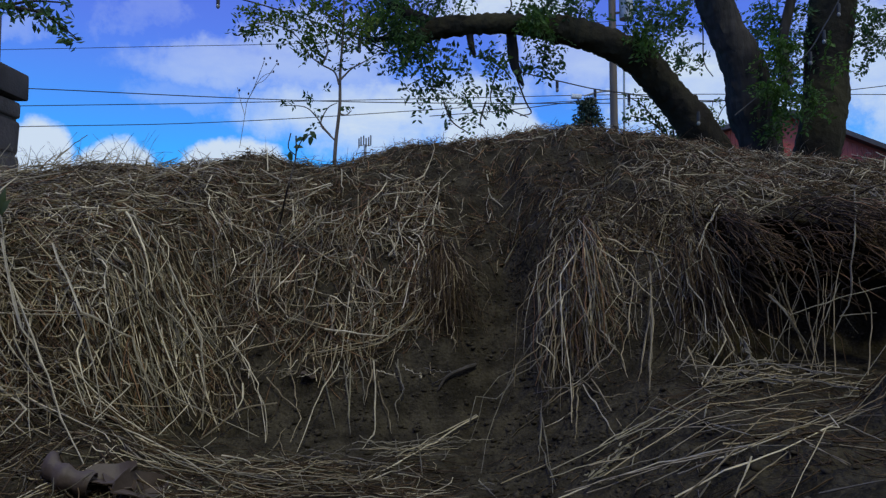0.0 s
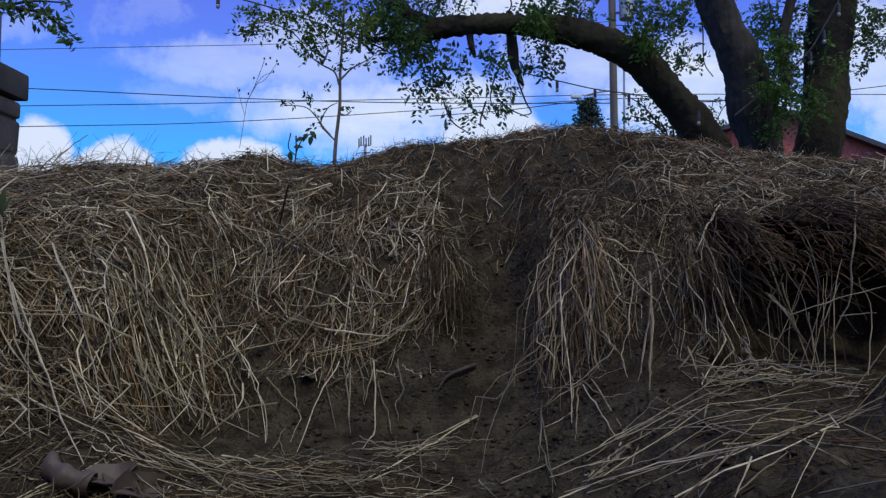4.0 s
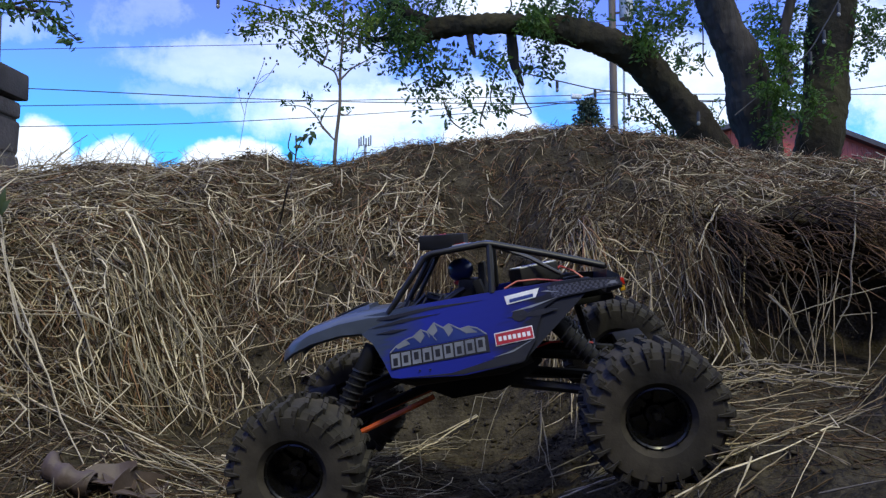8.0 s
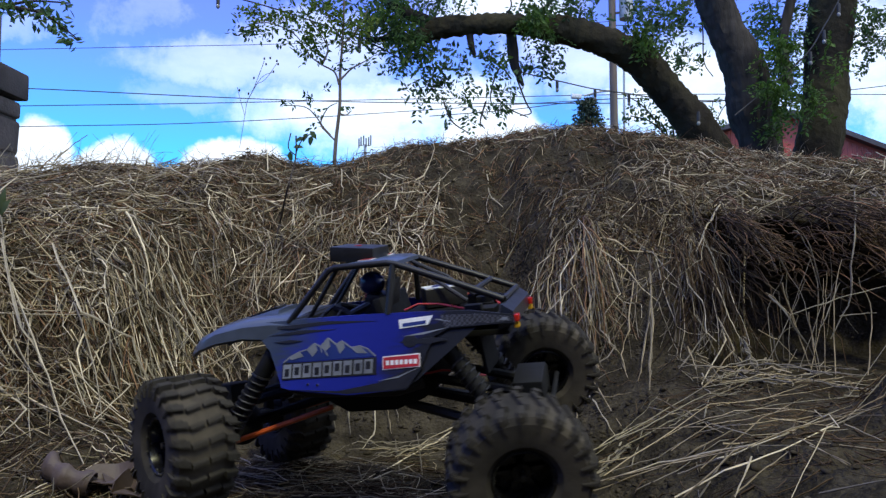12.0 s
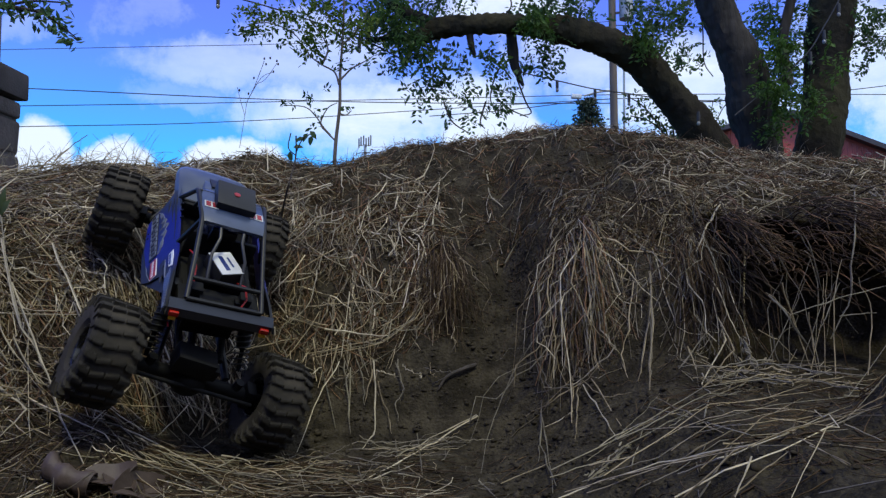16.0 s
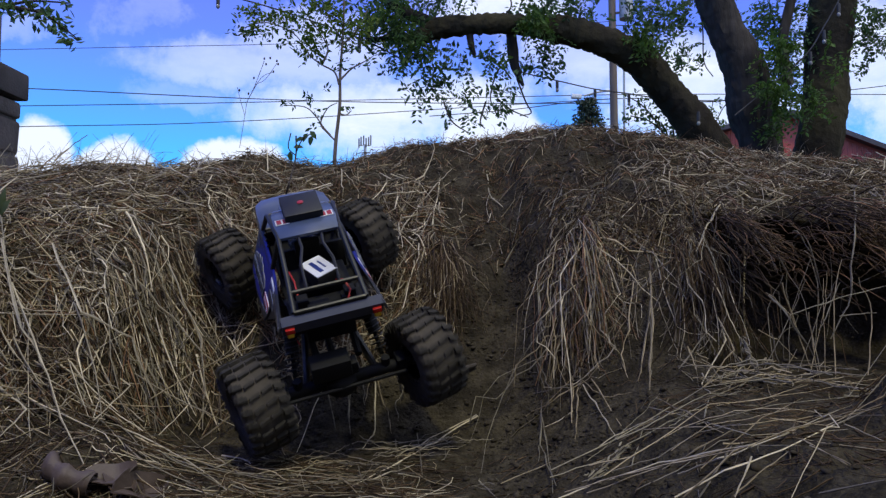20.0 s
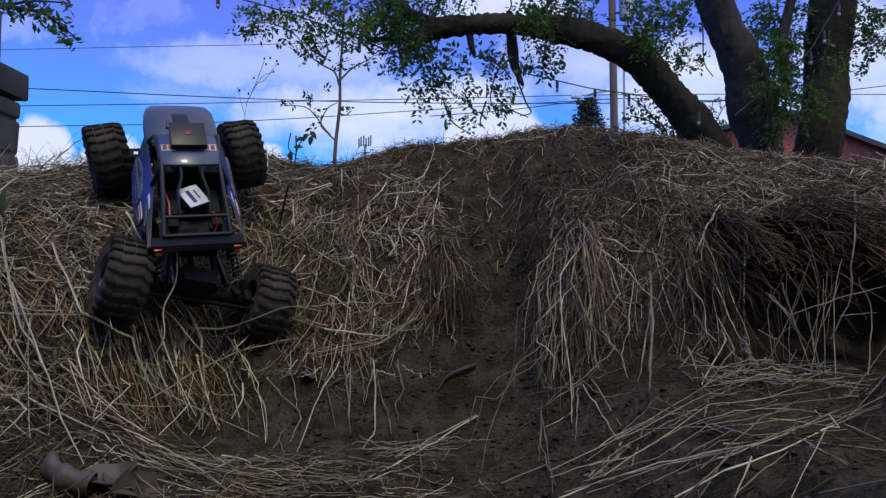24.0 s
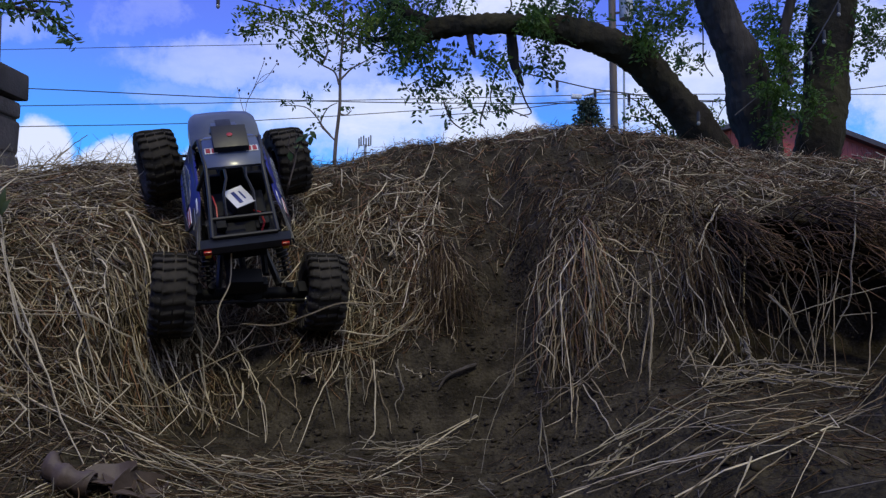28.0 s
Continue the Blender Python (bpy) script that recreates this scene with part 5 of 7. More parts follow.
stalk([(0.246, 0.845, 0.091), (0.265, 0.610, 0.107), (0.353, 0.619, 0.110)], 0.0005, STRAW_PALE, LOW, knots=2)
stalk([(0.242, 0.558, 0.101), (0.214, 0.523, 0.080)], 0.0007, STRAW_PALE, LOW, knots=2)
stalk([(0.219, 0.605, 0.080), (0.289, 0.641, 0.116), (0.381, 0.751, 0.116)], 0.0005, STRAW, LOW, knots=2)
stalk([(0.294, 0.581, 0.109), (0.299, 0.527, 0.103)], 0.0006, STRAW, LOW, knots=2)
stalk([(-0.339, 0.882, 0.029), (-0.244, 0.845, 0.013), (-0.150, 0.847, 0.008), (-0.063, 0.843, 0.005)], 0.0006, STRAW_PALE, LOW, knots=2)
stalk([(-0.432, 0.844, 0.065), (-0.333, 0.802, 0.036), (-0.239, 0.827, 0.010)], 0.0007, STRAW, LOW, knots=2)

SPLAY = "broken stalk splayed out at the foot of the bank"
BEFORE = "thin pale stalk crossing before the dark undercut"
stalk([(0.111, 0.690, 0.030), (0.151, 0.691, 0.045), (0.201, 0.661, 0.070), (0.237, 0.614, 0.093), (0.260, 0.592, 0.104)], 0.0010, STRAW_PALE, LOW, knots=2)
stalk([(0.184, 0.566, 0.067), (0.223, 0.565, 0.088), (0.270, 0.568, 0.104), (0.351, 0.640, 0.109), (0.393, 0.635, 0.129)], 0.0010, STRAW_PALE, LOW, knots=2)
stalk([(0.199, 0.556, 0.070), (0.233, 0.598, 0.085), (0.248, 0.611, 0.098)], 0.0009, STRAW_GREY, LOW, knots=2)
stalk([(0.215, 0.529, 0.079), (0.241, 0.544, 0.092), (0.271, 0.560, 0.104)], 0.0007, STRAW, LOW, knots=2)
stalk([(0.241, 0.814, 0.085), (0.285, 0.774, 0.110), (0.378, 0.874, 0.117), (0.457, 0.929, 0.129)], 0.0009, STRAW, LOW, knots=2)
stalk([(0.201, 0.652, 0.066), (0.229, 0.639, 0.089), (0.259, 0.642, 0.103), (0.292, 0.638, 0.108)], 0.0008, STRAW, LOW, knots=2)
stalk([(0.207, 0.811, 0.072), (0.236, 0.710, 0.093), (0.278, 0.645, 0.109), (0.366, 0.702, 0.106), (0.383, 0.615, 0.123)], 0.0007, STRAW, LOW, knots=2)
stalk([(0.208, 0.629, 0.069), (0.234, 0.607, 0.087), (0.287, 0.602, 0.108), (0.383, 0.687, 0.115)], 0.0009, STRAW_PALE, LOW, knots=2)
stalk([(0.175, 0.798, 0.055), (0.214, 0.811, 0.073), (0.240, 0.785, 0.091)], 0.0008, STRAW_PALE, LOW, knots=2)
stalk([(0.254, 0.690, 0.107), (0.291, 0.776, 0.111)], 0.0007, STRAW_GREY, LOW, knots=2)
stalk([(0.185, 0.700, 0.057), (0.227, 0.803, 0.077)], 0.0006, STRAW_GREY, LOW, knots=2)
stalk([(0.255, 0.846, 0.102), (0.250, 0.696, 0.104), (0.256, 0.649, 0.101)], 0.0008, STRAW, LOW, knots=2)
stalk([(0.286, 0.554, 0.111), (0.286, 0.500, 0.110)], 0.0006, STRAW, LOW, knots=2)
stalk([(0.361, 0.637, 0.111), (0.354, 0.568, 0.110)], 0.0006, STRAW, LOW, knots=2)
stalk([(0.251, 0.476, 0.097), (0.278, 0.448, 0.113)], 0.0007, STRAW_GREY, LOW, knots=2)
stalk([(0.198, 1.002, 0.095), (0.203, 0.923, 0.074), (0.198, 0.819, 0.064)], 0.0010, STRAW_PALE, SPLAY, knots=2)
stalk([(0.191, 1.003, 0.091), (0.181, 0.962, 0.067), (0.161, 0.868, 0.048)], 0.0010, STRAW, SPLAY, knots=2)
stalk([(0.185, 1.015, 0.094), (0.170, 0.937, 0.054)], 0.0009, STRAW, SPLAY, knots=2)
stalk([(0.209, 0.999, 0.105), (0.214, 0.852, 0.067)], 0.0009, STRAW, SPLAY, knots=2)
stalk([(0.195, 1.009, 0.097), (0.159, 1.013, 0.071), (0.120, 1.028, 0.046)], 0.0010, STRAW, SPLAY, knots=2)
stalk([(0.195, 1.009, 0.097), (0.132, 1.051, 0.075)], 0.0008, STRAW_GREY, SPLAY, knots=2)
stalk([(0.186, 1.010, 0.090), (0.149, 1.037, 0.086), (0.140, 1.076, 0.121)], 0.0008, STRAW_GREY, SPLAY, knots=2)
stalk([(0.139, 1.004, 0.050), (0.133, 0.899, 0.030), (0.113, 0.734, 0.022)], 0.0008, STRAW_GREY, SPLAY, knots=2)
stalk([(0.143, 1.027, 0.069), (0.131, 0.959, 0.037), (0.114, 0.850, 0.026)], 0.0007, STRAW_GREY, SPLAY, knots=2)
stalk([(0.199, 1.007, 0.099), (0.214, 0.933, 0.088), (0.246, 0.927, 0.096)], 0.0008, STRAW, SPLAY, knots=2)
stalk([(0.161, 1.110, 0.240), (0.151, 1.111, 0.220), (0.153, 1.081, 0.172), (0.156, 1.052, 0.131)], 0.0012, STRAW_PALE, HANG, knots=2)
stalk([(0.192, 1.088, 0.240), (0.185, 1.062, 0.178), (0.167, 1.044, 0.132), (0.161, 1.026, 0.101)], 0.0012, STRAW_PALE, HANG, knots=2)
stalk([(0.229, 1.064, 0.240), (0.232, 1.030, 0.170), (0.244, 1.002, 0.149), (0.203, 1.001, 0.109), (0.185, 1.005, 0.095)], 0.0013, STRAW_PALE, HANG, knots=2)
stalk([(0.283, 1.040, 0.240), (0.264, 1.008, 0.172), (0.250, 0.991, 0.137), (0.251, 0.960, 0.110)], 0.0011, STRAW, HANG, knots=2)
stalk([(0.298, 1.013, 0.203), (0.274, 0.967, 0.131), (0.259, 0.942, 0.108)], 0.0012, STRAW, HANG, knots=2)
stalk([(0.297, 1.019, 0.212), (0.288, 0.969, 0.139), (0.275, 0.939, 0.113)], 0.0010, STRAW_GREY, HANG, knots=2)
stalk([(0.381, 0.989, 0.204), (0.385, 0.957, 0.162), (0.324, 0.888, 0.111), (0.310, 0.820, 0.110)], 0.0011, STRAW_PALE, HANG, knots=2)
stalk([(0.396, 0.994, 0.213), (0.378, 0.962, 0.166), (0.394, 0.930, 0.130)], 0.0010, STRAW_GREY, HANG, knots=2)
stalk([(0.177, 1.086, 0.211), (0.195, 1.052, 0.169), (0.177, 1.034, 0.123), (0.186, 1.007, 0.099)], 0.0011, STRAW, HANG, knots=2)
stalk([(0.212, 1.066, 0.221), (0.215, 1.036, 0.165), (0.194, 1.005, 0.104)], 0.0010, STRAW, HANG, knots=2)
stalk([(0.334, 0.962, 0.153), (0.331, 0.924, 0.125)], 0.0009, STRAW, HANG, knots=2)
stalk([(0.313, 0.939, 0.125), (0.367, 0.971, 0.176)], 0.0009, STRAW_GREY, HANG, knots=2)
stalk([(0.414, 0.860, 0.239), (0.432, 0.860, 0.181), (0.448, 0.860, 0.134)], 0.0008, STRAW, BEFORE, knots=2)
stalk([(0.396, 0.860, 0.227), (0.424, 0.860, 0.200), (0.435, 0.860, 0.177)], 0.0007, STRAW, BEFORE, knots=2)
stalk([(0.446, 0.860, 0.204), (0.452, 0.860, 0.150), (0.459, 0.860, 0.119)], 0.0008, STRAW, BEFORE, knots=2)
stalk([(0.459, 0.860, 0.181), (0.475, 0.860, 0.214), (0.486, 0.860, 0.239)], 0.0007, STRAW_GREY, BEFORE, knots=2)
stalk([(0.424, 0.860, 0.200), (0.483, 0.860, 0.220), (0.542, 0.860, 0.235)], 0.0008, STRAW_GREY, BEFORE, knots=2)
stalk([(0.487, 0.860, 0.198), (0.530, 0.860, 0.202)], 0.0008, STRAW_GREY, BEFORE, knots=2)
stalk([(0.385, 0.860, 0.181), (0.408, 0.860, 0.169), (0.431, 0.860, 0.146)], 0.0007, STRAW, BEFORE, knots=2)
stalk([(0.494, 0.860, 0.119), (0.503, 0.860, 0.092)], 0.0008, STRAW, BEFORE, knots=2)
stalk([(0.411, 0.860, 0.119), (0.431, 0.860, 0.158)], 0.0007, STRAW, BEFORE, knots=2)
stalk([(0.422, 0.860, 0.115), (0.473, 0.860, 0.134)], 0.0008, STRAW, BEFORE, knots=2)
stalk([(0.400, 0.860, 0.177), (0.409, 0.860, 0.142)], 0.0008, STRAW_GREY, BEFORE, knots=2)
stalk([(-0.284, 1.175, 0.213), (-0.252, 1.149, 0.183), (-0.189, 1.139, 0.166), (-0.158, 1.136, 0.158)], 0.0010, STRAW_PALE, HANG, knots=2)
stalk([(-0.242, 1.199, 0.234), (-0.187, 1.187, 0.218), (-0.156, 1.173, 0.197), (-0.150, 1.150, 0.167), (-0.152, 1.123, 0.144)], 0.0011, STRAW_PALE, HANG, knots=2)
stalk([(-0.255, 1.198, 0.236), (-0.192, 1.187, 0.220), (-0.177, 1.157, 0.187), (-0.191, 1.121, 0.140)], 0.0010, STRAW, HANG, knots=2)
stalk([(-0.278, 1.170, 0.205), (-0.206, 1.173, 0.202), (-0.144, 1.180, 0.207), (-0.071, 1.178, 0.205), (-0.029, 1.178, 0.210)], 0.0009, STRAW, HANG, knots=2)
stalk([(-0.337, 1.096, 0.127), (-0.281, 1.106, 0.143), (-0.231, 1.122, 0.152)], 0.0012, STRAW, HANG, knots=2)
stalk([(-0.345, 1.123, 0.157), (-0.308, 1.096, 0.122), (-0.278, 1.067, 0.088), (-0.264, 1.041, 0.055), (-0.245, 0.981, 0.019)], 0.0012, STRAW_PALE, HANG, knots=2)
stalk([(-0.335, 1.091, 0.118), (-0.305, 1.057, 0.076), (-0.285, 1.044, 0.055)], 0.0010, STRAW, HANG, knots=2)
stalk([(-0.240, 1.106, 0.131), (-0.221, 1.058, 0.071), (-0.206, 1.028, 0.044), (-0.210, 0.976, 0.020)], 0.0009, STRAW, HANG, knots=2)
stalk([(-0.267, 1.071, 0.097), (-0.240, 1.057, 0.071), (-0.208, 1.036, 0.052)], 0.0011, STRAW, HANG, knots=2)
stalk([(-0.143, 1.094, 0.108), (-0.136, 1.028, 0.044)], 0.0010, STRAW_GREY, HANG, knots=2)
stalk([(-0.108, 1.090, 0.104), (-0.115, 1.044, 0.064)], 0.0009, STRAW, HANG, knots=2)
stalk([(-0.102, 1.080, 0.091), (-0.080, 1.032, 0.052), (-0.073, 1.006, 0.026)], 0.0009, STRAW, HANG, knots=2)
stalk([(-0.138, 1.111, 0.126), (-0.121, 1.075, 0.092), (-0.115, 1.041, 0.060)], 0.0009, STRAW_GREY, HANG, knots=2)
stalk([(-0.071, 1.104, 0.122), (-0.061, 1.067, 0.079), (-0.069, 1.047, 0.059), (-0.065, 1.026, 0.040)], 0.0009, STRAW_GREY, HANG, knots=2)
stalk([(-0.028, 1.205, 0.238), (-0.058, 1.159, 0.182), (-0.098, 1.140, 0.154), (-0.225, 1.103, 0.132)], 0.0009, STRAW_BROWN, HANG, knots=2)
stalk([(-0.024, 1.202, 0.233), (-0.053, 1.156, 0.182), (-0.098, 1.137, 0.150), (-0.215, 1.100, 0.129)], 0.0009, STRAW, HANG, knots=2)
stalk([(-0.019, 1.195, 0.228), (-0.049, 1.154, 0.182), (-0.098, 1.134, 0.146), (-0.206, 1.098, 0.127)], 0.0009, STRAW_GREY, HANG, knots=2)
stalk([(-0.014, 1.189, 0.224), (-0.044, 1.153, 0.183), (-0.098, 1.130, 0.142), (-0.198, 1.099, 0.124)], 0.0009, STRAW, HANG, knots=2)
stalk([(-0.009, 1.185, 0.219), (-0.039, 1.154, 0.182), (-0.097, 1.128, 0.137), (-0.189, 1.100, 0.122)], 0.0009, STRAW_BROWN, HANG, knots=2)
stalk([(-0.265, 0.869, 0.010), (-0.210, 0.850, 0.007), (-0.126, 0.837, 0.003), (-0.084, 0.893, 0.003)], 0.0008, STRAW_PALE, LOW, knots=2)
stalk([(-0.082, 0.890, 0.004), (-0.059, 0.776, 0.005)], 0.0007, STRAW, LOW, knots=2)
stalk([(-0.067, 0.990, 0.021), (-0.053, 0.890, 0.004), (-0.045, 0.828, 0.006)], 0.0007, STRAW_GREY, LOW, knots=2)
stalk([(-0.035, 1.008, 0.026), (-0.025, 0.871, 0.005), (-0.013, 0.817, 0.002)], 0.0007, STRAW_GREY, LOW, knots=2)
stalk([(-0.230, 0.969, 0.013), (-0.226, 1.016, 0.031)], 0.0006, STRAW, LOW, knots=2)
stalk([(-0.227, 0.985, 0.020), (-0.202, 0.929, 0.010)], 0.0006, STRAW, LOW, knots=2)
stalk([(-0.174, 0.854, 0.006), (-0.173, 0.938, 0.008)], 0.0008, STRAW, LOW, knots=2)
stalk([(-0.051, 0.903, 0.009), (-0.020, 0.836, 0.007), (0.023, 0.792, 0.009)], 0.0007, STRAW, LOW, knots=2)
stalk([(-0.288, 0.946, 0.010), (-0.244, 0.934, 0.005), (-0.190, 0.931, 0.010), (-0.166, 0.960, 0.013)], 0.0007, STRAW, LOW, knots=2)
stalk([(-0.002, 0.929, 0.006), (0.011, 0.968, 0.013), (-0.002, 0.971, 0.017)], 0.0008, STRAW_GREY, LOW, knots=2)
stalk([(0.042, 0.837, 0.007), (0.059, 0.774, 0.005)], 0.0008, STRAW_GREY, LOW, knots=2)
stalk([(0.066, 0.813, 0.010), (0.126, 0.830, 0.030)], 0.0006, STRAW, LOW, knots=2)

# a bundle of fallen stalks on the slope, and a splayed tuft at the foot of the curtain
rnd = random.Random(23)


def laid(a, b, lift):
    """Points of a stalk that lies from a to b over the ground."""
    out = []
    for k in range(5):
        p = Vector(a).lerp(Vector(b), k / 4)
        out.append((p.x, p.y, max(p.z, float(height(p.x, p.y))) + lift))
    return out


for k in range(12):
    j = lambda w: rnd.uniform(-w, w)
    a, b = Vector((0.169, 0.695, 0.046)), Vector((0.392, 0.687, 0.110))
    s, e = rnd.uniform(-0.35, 0.45), rnd.uniform(0.55, 1.25)
    off = Vector((j(0.05), j(0.06), 0))
    stalk(laid(a.lerp(b, s) + off, a.lerp(b, e) + off + Vector((j(0.06), j(0.11), 0)), 0.003 + 0.022 * rnd.random()), rnd.uniform(0.0004, 0.0009), rnd.choice((STRAW, STRAW_GREY, STRAW_GREY)), LOW)
for k in range(22):
    a, b = Vector((0.432, 0.838, 0.112)), Vector((0.337, 0.852, 0.103))
    c = a.lerp(b, rnd.random()) + Vector((j(0.03), j(0.03), 0))
    d = rnd.uniform(0, math.tau)
    L = rnd.uniform(0.03, 0.07)
    stalk(laid(c - Vector((math.cos(d), math.sin(d), 0)) * L, c + Vector((math.cos(d), math.sin(d), 0)) * L, 0.004 + 0.03 * rnd.random()), rnd.uniform(0.0006, 0.0011), rnd.choice((STRAW, STRAW_GREY)), "broken straw stalk in the heap below the undercut")
for k in range(24):
    a, b = Vector((-0.200, 0.887, 0.004)), Vector((0.037, 1.003, 0.009))
    c = a.lerp(b, rnd.random()) + Vector((j(0.03), j(0.03), 0))
    d = rnd.gauss(0.3, 0.5)
    L = rnd.uniform(0.02, 0.08)
    stalk(laid(c - Vector((math.cos(d), math.sin(d), 0)) * L, c + Vector((math.cos(d), math.sin(d), 0)) * L, 0.003 + 0.012 * rnd.random()), rnd.uniform(0.0005, 0.0009), rnd.choice((STRAW, STRAW_GREY, STRAW_GREY)), "broken straw stalk lying on the floor of the hollow")
for k in range(16):
    c = Vector((-0.143, 1.095, 0.094)) + Vector((j(0.14), j(0.01), 0))
    d = rnd.gauss(-1.57, 0.5)
    L = rnd.uniform(0.03, 0.09)
    stalk(laid(c, c + Vector((math.cos(d) * L, math.sin(d) * L, 0)), 0.003 + 0.012 * rnd.random()), rnd.uniform(0.0005, 0.0009), rnd.choice((STRAW, STRAW_GREY, STRAW_PALE)), HANG)

for k in range(9):
    foot_ = Vector((0.421, 0.931, 0.124)).lerp(Vector((0.569, 0.917, 0.117)), rnd.random())
    head = Vector((0.433, 0.948, 0.293)).lerp(Vector((0.585, 0.928, 0.296)), rnd.random())
    mid = foot_.lerp(head, 0.5) + Vector((j(0.02), 0, j(0.01)))
    stalk([foot_, mid, foot_.lerp(head, rnd.uniform(0.7, 1.0))], rnd.uniform(0.0005, 0.0010), rnd.choice((STRAW, STRAW_GREY)), "thin stalk leaning before the undercut")

# a stalk that the crawler brushes aside
top = Vector((0.473, 1.104, 0.373))
bm = bmesh.new()
add_tube(bm, bent([(0, 0, 0), (0.002, 0, -0.08), (-0.001, 0, -0.17), (0.003, 0, -0.245)], 5), [0.0013] * 16, 6)
SWAYED = thing("straw_stalk", "straight pale stalk hanging from the edge of the bank", "straw stalk", bm, STRAW_PALE, group="loose stalks in the hollow")
STALK_AT = Matrix.Translation(top)
SWAYED.matrix_basis = STALK_AT

# two stalks that the crawler picks up with its rear axle on the way
CAUGHT = []
for pts, mat in (([(0, 0, 0.085), (0.004, 0.003, 0.04), (-0.006, 0, 0.0), (0.003, -0.004, -0.04), (-0.012, 0, -0.075)], STRAW_PALE),
                 ([(0, 0, 0.10), (-0.010, 0.004, 0.05), (0.004, 0, 0.0), (0.016, 0.003, -0.05), (0.010, 0, -0.10)], STRAW)):
    bm = bmesh.new()
    add_tube(bm, bent(pts, 4), [0.0012] * 15 + [0.0007, 0.0005], 6)
    CAUGHT.append(thing("straw_stalk", "pale bent stalk dragged along by the crawler", "straw stalk", bm, mat, group="loose stalks in the hollow"))


# a seed head on a stalk, with many small husks
def seed_head(a, b, r, label):
    bm = bmesh.new()
    a, b = Vector(a), Vector(b)
    rnd = random.Random(5)
    add_tube(bm, [a, (a + b) / 2, b], 0.0011, 5)
    for k in range(34):
        t = k / 34
        p = a.lerp(b, t) + Vector((rnd.uniform(-1, 1), rnd.uniform(-1, 1), rnd.uniform(-1, 1))) * r
        d = (b - a).normalized() * 0.007 + Vector((rnd.uniform(-1, 1), rnd.uniform(-1, 1), rnd.uniform(-1, 1))) * 0.004
        add_tube(bm, [p, p + d * 0.5, p + d], [0.0005, 0.0012, 0.0003], 5)
    return thing("seed_head", label, "seed head", bm, STRAW_GREY)


seed_head((0.140, 0.691, 0.046), (0.194, 0.748, 0.065), 0.005, "grey fluffy grass seed head lying on the floor of the hollow")
seed_head((0.374, 0.879, 0.169), (0.379, 0.857, 0.133), 0.004, "grey grass seed head hanging before the undercut")

# dark twig weed that stands on the bank, with a few leaves
def add_leaf(bm, p, d, up, length, width, mat=0, fold=0.25):
    """A pointed leaf, folded along its rib."""
    d, up = Vector(d).normalized(), Vector(up).normalized()
    s = d.cross(up).normalized()
    up = s.cross(d)
    rib = [bm.verts.new(Vector(p) + d * length * t + up * length * 0.12 * math.sin(math.pi * t)) for t in (0, 0.35, 0.7, 1.0)]
    for sgn in (1, -1):
        edge = [bm.verts.new(Vector(p) + d * length * t + s * sgn * width * w + up * width * fold) for t, w in ((0.3, 0.48), (0.65, 0.36))]
        for f in ((rib[0], rib[1], edge[0]), (rib[1], rib[2], edge[1], edge[0]), (rib[2], rib[3], edge[1])):
            bm.faces.new(f if sgn > 0 else f[::-1]).material_index = mat


weed = thing("twig_weed", "dark bare twig weed with few leaves standing on the bank", "weed")
bm = bmesh.new()
add_tube(bm, bent([(-0.303, 1.230, 0.261), (-0.299, 1.282, 0.350), (-0.258, 1.153, 0.390), (-0.248, 1.170, 0.448), (-0.247, 1.168, 0.487)], 5), [0.0018] * 12 + [0.0013] * 9, 6)
add_tube(bm, bent([(-0.248, 1.170, 0.454), (-0.260, 1.169, 0.467), (-0.256, 1.168, 0.491)], 4), 0.0010, 5)
add_tube(bm, bent([(-0.247, 1.170, 0.459), (-0.235, 1.159, 0.478), (-0.219, 1.158, 0.489)], 4), 0.0010, 5)
part("stem", bm, TWIG, weed)
rnd = random.Random(4)
for c in ((-0.225, 1.158, 0.489), (-0.218, 1.158, 0.485), (-0.232, 1.159, 0.482), (-0.252, 1.169, 0.467), (-0.222, 1.158, 0.493), (-0.258, 1.170, 0.461)):
    bm = bmesh.new()
    add_leaf(bm, c, (rnd.uniform(-1, 1), 0.2, rnd.uniform(-1, 0.3)), (0, -1, 0.6), 0.018, 0.010)
    part("leaf", bm, LEAF_DARK, weed)

# tall dry weed behind the crest
dry = thing("dry_weed", "tall thin dry weed with tiny seed pods behind the crest", "weed")
bm = bmesh.new()
base = (-0.696, 2.379, 0.706)
for pts in ([base, (-0.678, 2.373, 0.816), (-0.671, 2.370, 0.864)], [(-0.678, 2.373, 0.816), (-0.694, 2.370, 0.874), (-0.703, 2.368, 0.913)],
            [(-0.672, 2.371, 0.860), (-0.642, 2.367, 0.922), (-0.611, 2.363, 1.003)], [(-0.665, 2.370, 0.874), (-0.622, 2.366, 0.945), (-0.580, 2.365, 0.965)], [(-0.642, 2.367, 0.922), (-0.607, 2.366, 0.941), (-0.568, 2.363, 0.995)]):
    add_tube(bm, bent(pts, 4), 0.0010, 5)
part("stem", bm, STRAW_GREY, dry)
